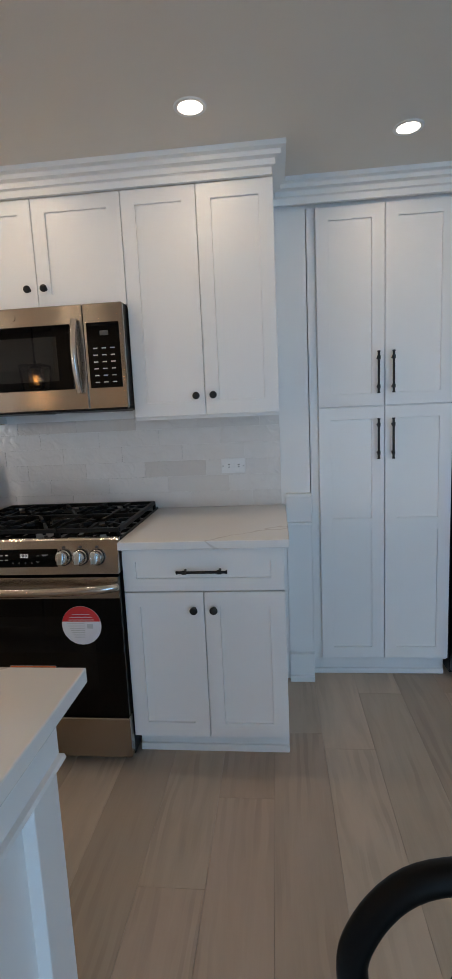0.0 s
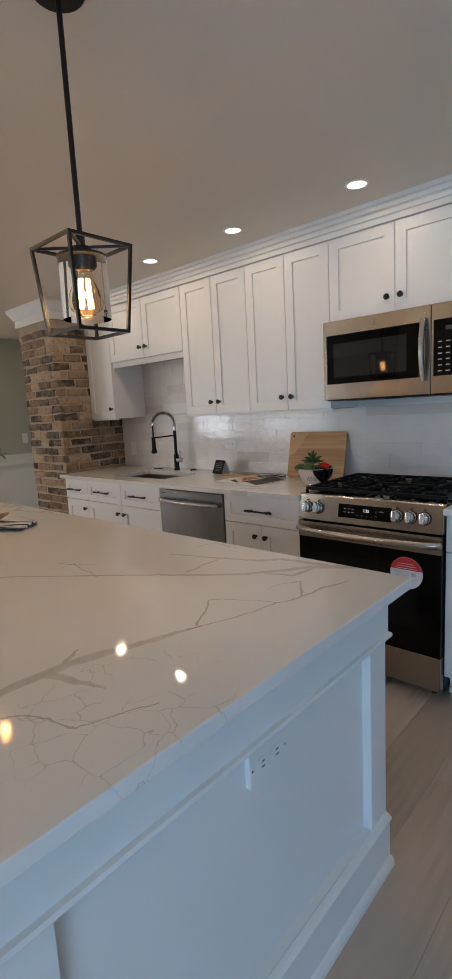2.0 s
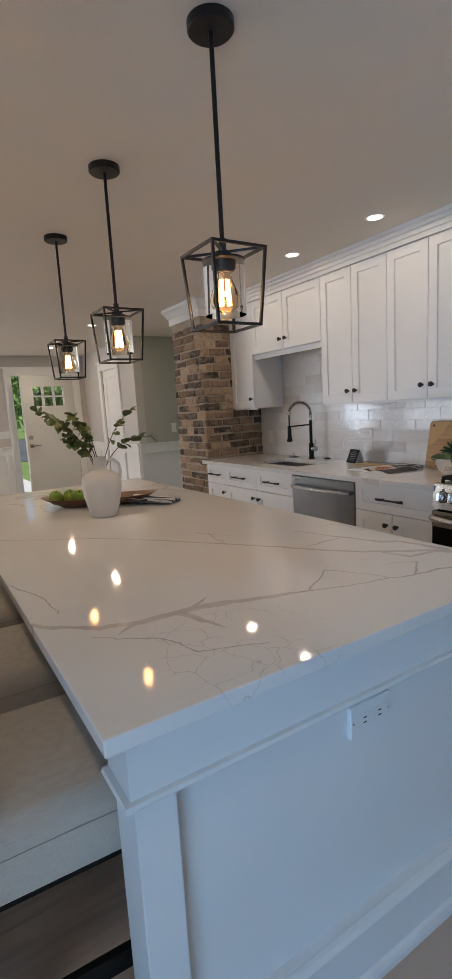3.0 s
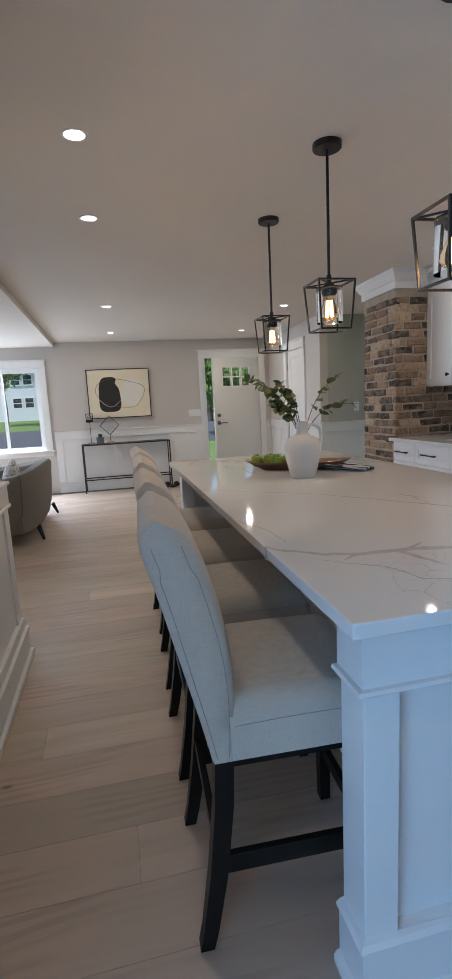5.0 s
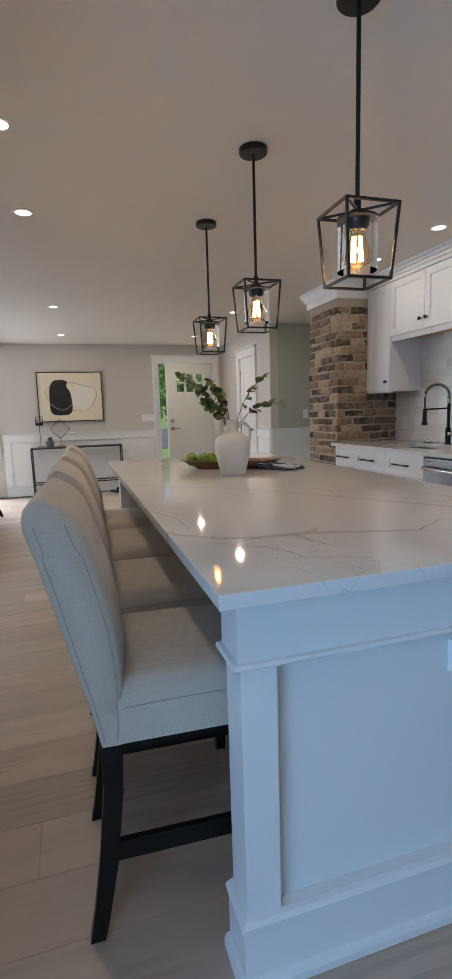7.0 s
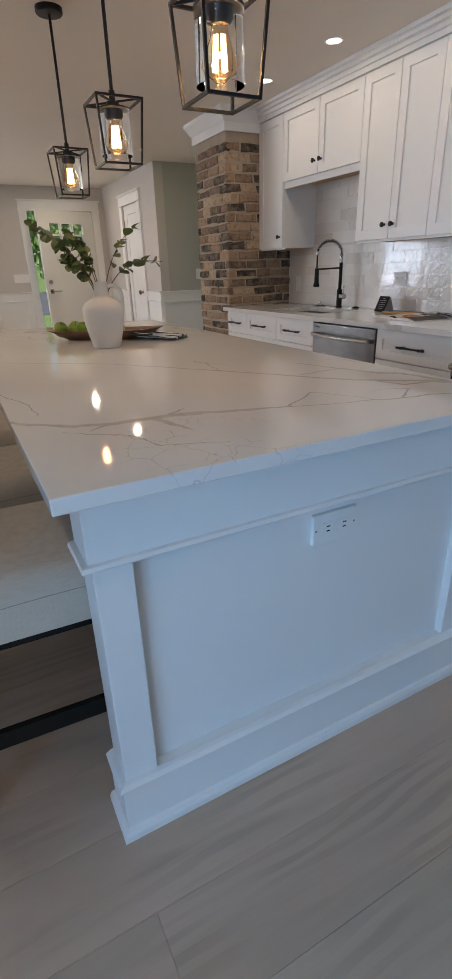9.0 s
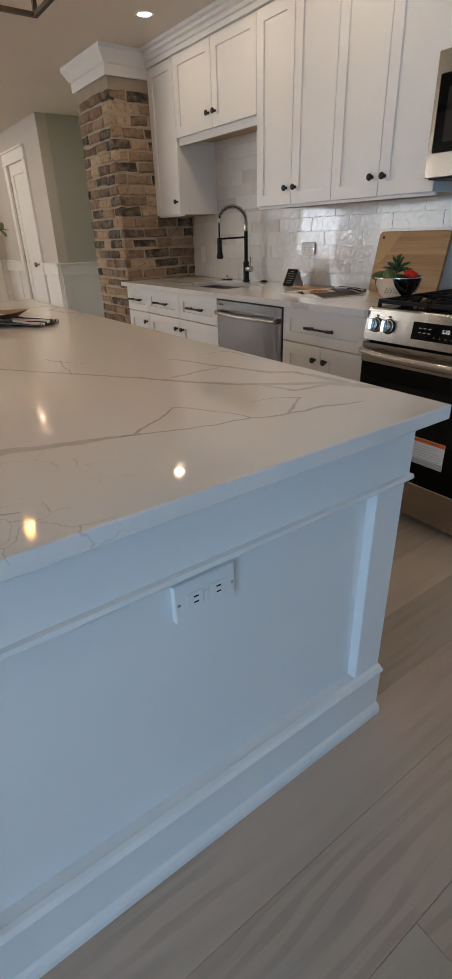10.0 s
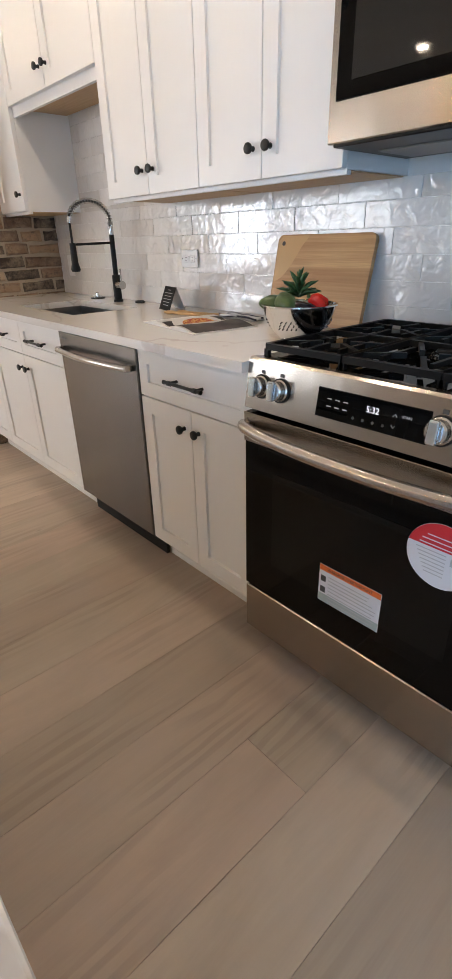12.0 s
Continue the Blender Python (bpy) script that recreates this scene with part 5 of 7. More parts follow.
def spiky(nm, label, m, rows, length, width, material, parent=None):
    o = thing(nm, label, "plant", m)
    r_ = random.Random(11)
    proto = None
    for ring, (count, up_) in enumerate(rows):
        for i in range(count):
            if proto is None:
                bm = B()
                segs = 6
                left, right, mid, low = [], [], [], []
                for k in range(segs + 1):
                    t = k / segs
                    w = width * math.sin(math.pi * (0.18 + 0.82 * (1 - t))) * (1 if k < segs else 0.05) + 0.0004
                    x = length * t
                    z = 0.12 * length * math.sin(math.pi * t * 0.9)
                    left.append(bm.verts.new((x, -w, z + w * 0.5)))
                    mid.append(bm.verts.new((x, 0, z)))
                    right.append(bm.verts.new((x, w, z + w * 0.5)))
                    low.append(bm.verts.new((x, 0, z - w * 0.6)))
                for k in range(segs):
                    for a_, b_ in ((left, mid), (mid, right), (right, low), (low, left)):
                        bm.faces.new((a_[k], b_[k], b_[k + 1], a_[k + 1]))
                l = part("leaf", bm, material, o, "", 180)
                proto = l.data
            else:
                l = new("leaf", proto)
                l.parent = o
            l.matrix_local = pose(0, 0, 0.004 * ring, 0, -up_ + r_.uniform(-6, 6), 360 * (i + 0.5 * ring) / count + r_.uniform(-8, 8)) @ Matrix.Scale(r_.uniform(0.85, 1.05), 4)
    return o


spiky("succulent", "spiky green succulent sitting in the colander", pose(-1.330, 2.20, 1.035), ((9, 12), (8, 35), (6, 58), (4, 76)), 0.074, 0.008, M_AGAVE)

# magazine, card, spoons, towel
M_PAPER = mat("magazine_paper", (0.70, 0.69, 0.67), 0.35)
M_PHOTO = mat("dark_photo_print", (0.06, 0.055, 0.055), 0.45, 0, 0, 0.12)
n = N(M_PHOTO)
n.set("Base Color", n.mix(n.ramp(n.noise(n.coords(), 9, 4), [(0.4, 0.0), (0.65, 1.0)]), (0.03, 0.028, 0.03), (0.11, 0.09, 0.085)))
mag = thing("magazine", "open food magazine showing a plate of pasta on the quartz counter", "magazine", pose(-1.80, 2.17, 0.9145, 0, 0, -8))
for sgn in (-1, 1):
    bm = B()
    rows_ = []
    for k in range(9):
        t = k / 8
        x = sgn * 0.20 * t
        z = 0.012 * math.sin(math.pi * min(1, t * 1.15)) + 0.003
        rows_.append([bm.verts.new((x, -0.135, z)), bm.verts.new((x, 0.135, z)), bm.verts.new((x, 0.135, 0.0)), bm.verts.new((x, -0.135, 0.0))])
    for a_, b_ in zip(rows_, rows_[1:]):
        for k in range(4):
            m = (k + 1) % 4
            bm.faces.new((a_[k], b_[k], b_[m], a_[m]))
    bm.faces.new(rows_[0])
    bm.faces.new(rows_[-1][::-1])
    part("pages", bm, M_PAPER if sgn < 0 else M_PAPER, mag, "curved glossy pages", 50)


def printed(name, x0, x1, y0, y1, material, parent, label, lift=0.0007):
    bm = B()
    c0 = []
    for k in range(9):
        x = x0 + (x1 - x0) * k / 8
        z = 0.012 * math.sin(math.pi * min(1, abs(x) / 0.20 * 1.15)) + 0.003 + lift
        c0.append((bm.verts.new((x, y0, z)), bm.verts.new((x, y1, z))))
    for a_, b_ in zip(c0, c0[1:]):
        bm.faces.new((a_[0], b_[0], b_[1], a_[1]))
    return part(name, bm, material, parent, label, 180)


printed("photo", -0.06, -0.001, -0.125, 0.13, M_PHOTO, mag, "dark photo print")
printed("photo", 0.001, 0.192, -0.125, 0.13, M_PHOTO, mag, "dark photo print")
M_PLATE = mat("white_plate_print", (0.72, 0.71, 0.70), 0.45, 0, 0, 0.12)
M_PASTA = mat("pasta_print", (0.55, 0.20, 0.06), 0.45, 0, 0, 0.12)
n = N(M_PASTA)
n.set("Base Color", n.mix(n.ramp(n.noise(n.coords(), 90, 3), [(0.45, 0.0), (0.55, 1.0)]), (0.45, 0.08, 0.03), (0.72, 0.42, 0.14)))


def disc_print(name, cx, cy, rx, ry, material, lift, label):
    bm = B()
    rows_ = []
    n_ = 12
    for k in range(n_ + 1):
        x = cx - rx + 2 * rx * k / n_
        hgt = ry * math.sqrt(max(0.0004, 1 - ((x - cx) / rx) ** 2))
        z = 0.012 * math.sin(math.pi * min(1, abs(x) / 0.20 * 1.15)) + 0.003 + lift
        rows_.append((bm.verts.new((x, cy - hgt, z)), bm.verts.new((x, cy + hgt, z))))
    for a_, b_ in zip(rows_, rows_[1:]):
        bm.faces.new((a_[0], b_[0], b_[1], a_[1]))
    return part(name, bm, material, mag, label, 180)


disc_print("plate_picture", 0.000, 0.005, 0.098, 0.105, M_PLATE, 0.0014, "printed white plate")
disc_print("pasta_picture", 0.004, 0.008, 0.062, 0.070, M_PASTA, 0.0021, "printed orange pasta")
card = thing("tent_card", "small folded tent card with a black printed face", "card", pose(-2.265, 2.390, 0.9145, 0, 0, -14) @ Matrix.Scale(0.86, 4))
part("face", bx(-0.075, 0.075, -0.0006, 0.0006, 0, 0.125), M_MATTE, card, "black printed face").matrix_local = pose(0, -0.045, 0, -22)
part("back_face", bx(-0.075, 0.075, -0.0006, 0.0006, 0, 0.125), M_PAPER, card, "white back face").matrix_local = pose(0, 0.05, 0, 22)
for i, w in enumerate((0.02, 0.05, 0.045, 0.05, 0.04, 0.035)):
    part("print_line", bx(-w, w, -0.0016, -0.0009, 0.105 - 0.016 * i, 0.108 - 0.016 * i), M_PRINT, card, "grey print line").matrix_local = pose(0, -0.045, 0, -22)
M_SPOON = mat("spoon_wood", (0.52, 0.33, 0.15), 0.5)
for i, (x, y, rz) in enumerate(((-2.02, 2.30, 8), (-1.98, 2.35, 14))):
    bm = B()
    cyl(bm, (-0.15, 0, 0.007), (0.09, 0, 0.007), 0.005, 0.006, seg=10)
    blob(bm, (0.115, 0, 0.008), 0.026, (1.3, 0.9, 0.28), wob=0)
    single("wooden_spoon", bm, M_SPOON, "wooden spoon lying behind the open magazine", "spoon", pose(x, y, 0.914 + 0.0005, 0, 0, rz + 180), 60, "wooden spoons")
M_TOWEL = mat("striped_towel", (0.6, 0.6, 0.6), 0.9)
n = N(M_TOWEL)
wv_ = n.node("ShaderNodeTexWave", {"Vector": n.coords(), "Scale": 14.0, "Distortion": 0.0}, bands_direction="Y").outputs["Fac"]
n.set("Base Color", n.mix(n.ramp(wv_, [(0.62, 0.0), (0.68, 1.0)]), (0.70, 0.69, 0.66), (0.035, 0.035, 0.05)))
n.bump(n.noise(n.coords(), 300, 2), 0.3, 0.002)


def cloth(w, d, folds, lift, seed, th=0.006):
    """A softly folded cloth with thickness, in the x y plane."""
    bm = B()
    nx, ny = 22, 14
    top_, bot = [], []
    for i in range(nx + 1):
        ct, cb = [], []
        for k in range(ny + 1):
            x, y = w * (i / nx - 0.5), d * (k / ny - 0.5)
            z = lift * (0.5 + 0.5 * math.sin(folds * (y / d) * 2 * math.pi + 0.8 * math.sin(3 * x / w))) * (1 - 0.5 * (i / nx)) + 0.004 * noise.noise(Vector((x * 20 + seed, y * 20, 0)))
            z = max(0, z) + th
            ct.append(bm.verts.new((x + 0.01 * math.sin(8 * y / d), y + 0.006 * math.sin(5 * x / w), z)))
            cb.append(bm.verts.new((x + 0.01 * math.sin(8 * y / d), y + 0.006 * math.sin(5 * x / w), z - th)))
        top_.append(ct)
        bot.append(cb)
    for i in range(nx):
        for k in range(ny):
            bm.faces.new((top_[i][k], top_[i + 1][k], top_[i + 1][k + 1], top_[i][k + 1]))
            bm.faces.new((bot[i][k], bot[i][k + 1], bot[i + 1][k + 1], bot[i + 1][k]))
    for i in range(nx):
        for k in (0, ny):
            bm.faces.new((top_[i][k], bot[i][k], bot[i + 1][k], top_[i + 1][k]))
    for k in range(ny):
        for i in (0, nx):
            bm.faces.new((top_[i][k], top_[i][k + 1], bot[i][k + 1], bot[i][k]))
    return bm


single("kitchen_towel", cloth(0.17, 0.075, 1.5, 0.02, 3), M_TOWEL, "small grey striped towel behind the magazine", "towel", pose(-1.76, 2.36, 0.914, 0, 0, 12), 180)

# light wood undersides of the wall cabinets
M_RAW = mat("raw_maple", (0.50, 0.34, 0.19), 0.6)
n = N(M_RAW)
n.set("Base Color", n.mix(n.noise(n.coords((3, 40, 3)), 2.0, 4), (0.42, 0.27, 0.14), (0.60, 0.43, 0.27)))
for x0, x1, z in ((-0.43, 0.168, UB), (-1.781, -1.197, UB), (-2.381, -1.795, UB), (-3.258, -2.395, 1.82), (-3.608, -3.272, UB)):
    strip("cabinet_underside", M_RAW, x0, x1, UF + 0.045, NORTH - 0.016, z - 0.004, z - 0.0005, "raw maple cabinet underside", 0)

# ---- pendants ----
def pendant(x, y):
    p = thing("pendant_light", "black cage pendant light with clear glass cylinder and glowing bulb", "pendant light", pose(x, y, 1.59), "pendants above the island")
    part("canopy", lathe(B(), [(0, 0), (0.058, 0), (0.062, 0.004), (0.062, 0.024), (0, 0.024)], 32, (0, 0, H - 1.59 - 0.024)), M_BLACK, p, "", 40)
    part("rod", cyl(B(), (0, 0, 0.215), (0, 0, H - 1.59 - 0.024), 0.0065, seg=14), M_BLACK, p, "", 40)
    part("rod_joint", cyl(B(), (0, 0, 0.205), (0, 0, 0.240), 0.011, seg=14), M_BLACK, p, "", 40)
    a, b, zt, zb, w = 0.084, 0.069, 0.205, 0.004, 0.0085
    tc = [Vector((sx * a, sy * a, zt)) for sx, sy in ((-1, -1), (1, -1), (1, 1), (-1, 1))]
    bc = [Vector((sx * b, sy * b, zb)) for sx, sy in ((-1, -1), (1, -1), (1, 1), (-1, 1))]
    for k in range(4):
        m = (k + 1) % 4
        for p0, p1 in ((tc[k], tc[m]), (bc[k], bc[m]), (tc[k], bc[k])):
            d = (p1 - p0).normalized()
            part("cage_bar", tube(B(), [p0 - d * 0.003, p1 + d * 0.003], w * 0.6, 4), M_BLACK, p)
    for k in (0, 1):
        part("cross_bar", tube(B(), [tc[k] + Vector((0, 0, 0.0012 * k)), tc[k + 2] + Vector((0, 0, 0.0012 * k))], 0.0045, 4), M_BLACK, p)
    part("socket", lathe(B(), [(0, 0.148), (0.018, 0.148), (0.023, 0.158), (0.023, 0.205), (0, 0.205)], 24), M_BLACK, p, "", 40)
    part("shade_holder", lathe(B(), [(0.0, 0.180), (0.0595, 0.180), (0.0595, 0.185), (0.0, 0.185)], 36), M_BLACK, p, "", 40)
    g = part("glass_shade", lathe(B(), [(0.0565, 0.036), (0.0585, 0.036), (0.0585, 0.1795), (0.0565, 0.1795)], 40), M_GLASS, p, "clear glass cylinder", 40)
    g.visible_shadow = False
    bu = part("bulb", lathe(B(), [(0.0, 0.042), (0.012, 0.044), (0.025, 0.056), (0.030, 0.073), (0.026, 0.096), (0.017, 0.122), (0.0135, 0.140), (0.0135, 0.1475), (0, 0.1475)], 28), M_BULB, p, "clear amber bulb", 60)
    bu.visible_shadow = False
    for k in range(6):
        a_ = 2 * math.pi * k / 6
        c_, s_ = math.cos(a_), math.sin(a_)
        part("filament", cyl(B(), (0.010 * c_, 0.010 * s_, 0.060), (0.007 * c_, 0.007 * s_, 0.128), 0.0022, seg=6), M_FILAMENT, bu, "glowing filament")
    return p


for px, py in PENDANTS:
    pendant(px, py)

M_RIM = mat("downlight_rim", (0.8, 0.79, 0.77), 0.4)
for dx, dy in DOWNLIGHTS:
    dl = thing("downlight", "round white recessed ceiling light, switched on", "ceiling light", pose(dx, dy, H), "ceiling downlights")
    part("rim", lathe(B(), [(0.041, -0.004), (0.053, -0.004), (0.055, -0.001), (0.055, 0.0), (0.041, 0.0)], 36), M_RIM, dl, "", 40)
    part("lens", lathe(B(), [(0.0, -0.0025), (0.041, -0.0025), (0.041, -0.001), (0, -0.001)], 36), M_LED, dl, "glowing round lens")

# ---- counter stools ----
def grid_solid(front_pts, back_pts):
    """A closed cushion from two grids of points with shared edges."""
    bm = B()
    f = [[bm.verts.new(p) for p in row] for row in front_pts]
    g = [[bm.verts.new(p) for p in row] for row in back_pts]
    nr, nc = len(f), len(f[0])
    for i in range(nr - 1):
        for k in range(nc - 1):
            bm.faces.new((f[i][k], f[i + 1][k], f[i + 1][k + 1], f[i][k + 1]))
            bm.faces.new((g[i][k], g[i][k + 1], g[i + 1][k + 1], g[i + 1][k]))
    for i in range(nr - 1):
        bm.faces.new((f[i][0], g[i][0], g[i + 1][0], f[i + 1][0]))
        bm.faces.new((f[i][-1], f[i + 1][-1], g[i + 1][-1], g[i][-1]))
    for k in range(nc - 1):
        bm.faces.new((f[0][k], f[0][k + 1], g[0][k + 1], g[0][k]))
        bm.faces.new((f[-1][k], g[-1][k], g[-1][k + 1], f[-1][k + 1]))
    return bm


def back_line(z):
    """Where the middle of the leaning back stands at height z."""
    t = (z - 0.49) / 0.57
    return -0.442 - 0.020 * t - 0.092 * t * t


def stool(x):
    o = thing("counter_stool", "beige linen counter stool with tufted back beside the island", "stool", pose(x, -0.25, 0), "stools along the island")
    hw_ = 0.213
    fr, bk = [], []
    nz, nx = 26, 22
    for i in range(nz + 1):
        z = 0.500 + 0.560 * i / nz
        t = i / nz
        thick = 0.025 + 0.034 * math.sin(math.pi / 2 * min(1, t / 0.62))
        thick *= 1 if t < 0.86 else math.sqrt(max(0.02, 1 - ((t - 0.86) / 0.142) ** 2))
        ra, rb = [], []
        for k in range(nx + 1):
            u = 2 * k / nx - 1
            edge = max(0, (abs(u) - 0.86) / 0.14)
            round_ = math.sqrt(max(0.0, 1 - (edge * 0.93) ** 2))
            w = hw_ * (1 - 0.05 * max(0, t - 0.92) / 0.08)
            y = back_line(z) + 0.25
            th = thick * (0.72 + 0.28 * round_)
            tuft = 0.0
            for tu, tz in ((-0.5, 0.80), (0.0, 0.80), (0.5, 0.80), (-0.25, 0.92), (0.25, 0.92), (-0.5, 0.68 + 0.0), (0.5, 0.68)):
                r2 = ((u - tu) * hw_) ** 2 + (z - tz) ** 2
                tuft += 0.016 * math.exp(-r2 / 0.0006)
            belly = 0.014 * math.sin(math.pi * min(1, t)) * (1 - u * u)
            ra.append((u * w, y + th + belly - min(tuft, 0.018), z))
            rb.append((u * w, y - th, z))
        fr.append(ra)
        bk.append(rb)
    back = part("backrest", grid_solid(fr, bk), M_LINEN, o, "tufted linen backrest", 70)
    for sx in (-1, 1):
        for off_ in (-1, 1):
            pts_ = [(sx * (hw_ + 0.0005), back_line(0.51 + 0.50 * i / 20) + 0.25 + off_ * (0.013 + 0.026 * math.sin(math.pi / 2 * min(1, i / 12))) * (1 if i < 18 else 0.8), 0.51 + 0.50 * i / 20) for i in range(21)]
            part("piping", tube(B(), pts_, 0.0009, 6), mat_seam, back, "grey seam piping")
    for tu, tz in ((-0.5, 0.80), (0.0, 0.80), (0.5, 0.80), (-0.25, 0.92), (0.25, 0.92)):
        part("button", blob(B(), (tu * hw_, back_line(tz) + 0.25 + 0.036, tz), 0.009, (1, 0.5, 1), wob=0, seg=10), M_LINEN, back, "round tuft button", 180)
    # seat
    fr, bk = [], []
    y0, y1 = back_line(0.6) + 0.25 + 0.025, 0.225
    for i in range(17):
        t = i / 16
        y = y0 + (y1 - y0) * t
        ra, rb = [], []
        for k in range(17):
            u = 2 * k / 16 - 1
            ex = max(0, (abs(u) - 0.8) / 0.2)
            ey = max(0, (t - 0.86) / 0.14)
            drop = 0.045 * (ex ** 2.6) + 0.055 * (ey ** 2.4)
            crown = 0.014 * (1 - u * u) * math.sin(math.pi * min(1, 0.25 + t * 0.75))
            ra.append((u * 0.222, y, 0.640 + crown - drop))
            rb.append((u * 0.222, y, 0.5075))
        fr.append(ra)
        bk.append(rb)
    seat = part("seat", grid_solid(fr, bk), M_LINEN, o, "rounded linen seat cushion", 60)
    for sx in (-1, 1):
        pts_ = [(sx * 0.2232, y0 + 0.01 + (y1 - y0 - 0.03) * i / 12, 0.592 + 0.004 * math.sin(math.pi * i / 12)) for i in range(13)]
        part("piping", tube(B(), pts_, 0.0008, 6), mat_seam, seat, "grey seam piping")
    part("apron", ring_slab(-0.205, 0.205, -0.19, 0.20, -0.18, 0.18, -0.165, 0.175, 0.480, 0.507), M_ESPRESSO, o)
    for sx in (-1, 1):
        bm = B()
        ys = [(-0.191, 0.500, 0.022), (-0.197, 0.38, 0.022), (-0.218, 0.2, 0.021), (-0.244, 0.05, 0.018), (-0.256, 0.0, 0.017)]
        rings_ = []
        for y, z, r_ in ys:
            rings_.append([bm.verts.new((sx * 0.188 + a_ * r_, y + b_ * r_, z)) for a_, b_ in ((-1, -1), (1, -1), (1, 1), (-1, 1))])
        for a_, b_ in zip(rings_, rings_[1:]):
            for k in range(4):
                m = (k + 1) % 4
                bm.faces.new((a_[k], a_[m], b_[m], b_[k]))
        bm.faces.new(rings_[0])
        bm.faces.new(rings_[-1])
        part("leg", bm, M_ESPRESSO, o, "curved dark back leg")
        bm = B()
        rings_ = [[bm.verts.new((sx * 0.188 + a_ * r_, 0.188 + b_ * r_, z)) for a_, b_ in ((-1, -1), (1, -1), (1, 1), (-1, 1))] for z, r_ in ((0.495, 0.021), (0.0, 0.016))]
        for k in range(4):
            m = (k + 1) % 4
            bm.faces.new((rings_[0][k], rings_[0][m], rings_[1][m], rings_[1][k]))
        bm.faces.new(rings_[0])
        bm.faces.new(rings_[1])
        part("leg", bm, M_ESPRESSO, o, "straight dark front leg")
        part("stretcher", bx(sx * 0.188 - 0.009, sx * 0.188 + 0.009, -0.200, 0.172, 0.195, 0.243, bevel=0.001), M_ESPRESSO, o)
    part("stretcher", bx(-0.172, 0.172, 0.178, 0.196, 0.16, 0.20, bevel=0.001), M_ESPRESSO, o)
    part("stretcher", bx(-0.172, 0.172, -0.226, -0.208, 0.262, 0.298, bevel=0.001), M_ESPRESSO, o)
    return o


mat_seam = mat("seam", (0.36, 0.32, 0.275), 0.9)
first = stool(-0.665)
first.matrix_world = pose(-0.665, -0.243, 0, 0, 0, -2.5)
for x, y, a_ in ((-1.245, -0.224, -1.0), (-1.83, -0.205, -1.8), (-2.43, -0.188, 0.8)):
    copy_thing(first, pose(x, y, 0, 0, 0, a_))

# ---- vase, branches, tray, apples, towel ----
M_VASE = mat("matte_ceramic", (0.72, 0.71, 0.68), 0.75)
n = N(M_VASE)
n.bump(n.noise(n.coords(), 120, 3), 0.15, 0.002)
VX, VY = -1.80, 0.28
vase = thing("vase", "matte white ceramic jug vase with a loop handle on the island", "vase", pose(VX, VY, 0.914))
part("body", lathe(B(), [(0, 0), (0.056, 0), (0.061, 0.004), (0.071, 0.045), (0.084, 0.10), (0.0895, 0.140), (0.088, 0.165), (0.078, 0.186), (0.055, 0.201), (0.036, 0.209), (0.030, 0.216), (0.0285, 0.24), (0.0295, 0.266), (0.031, 0.270), (0.030, 0.273), (0.026, 0.272), (0.025, 0.22), (0, 0.20)], 56), M_VASE, vase, "", 60)
hd = Vector((0.31, 0.95, 0)).normalized()
pts = [hd * r_ + Vector((0, 0, z)) for r_, z in ((0.028, 0.252), (0.045, 0.258), (0.066, 0.252), (0.083, 0.235), (0.088, 0.205), (0.085, 0.175), (0.078, 0.150))]
part("handle", tube(B(), pts, 0.0075, 12), M_VASE, vase, "", 60)

M_LEAF = mat("branch_leaf", (0.085, 0.14, 0.045), 0.5)
n = N(M_LEAF)
rnd = n.node("ShaderNodeObjectInfo").outputs["Random"]
n.set("Base Color", n.ramp(rnd, [(0.0, (0.07, 0.10, 0.03)), (0.5, (0.15, 0.19, 0.055)), (1.0, (0.25, 0.28, 0.10))]))
M_TWIG = mat("twig_bark", (0.12, 0.075, 0.045), 0.7)


def leaf_mesh():
    bm = B()
    L, W = 0.045, 0.0195
    rows_ = []
    for k in range(6):
        t = k / 5
        w = W * math.sin(math.pi * (0.08 + 0.86 * t)) ** 0.8
        z = -0.006 * t * t
        rows_.append((bm.verts.new((L * t, -w, z + w * 0.25)), bm.verts.new((L * t, 0, z)), bm.verts.new((L * t, w, z + w * 0.25))))
    for a_, b_ in zip(rows_, rows_[1:]):
        bm.faces.new((a_[0], b_[0], b_[1], a_[1]))
        bm.faces.new((a_[1], b_[1], b_[2], a_[2]))
    return bm


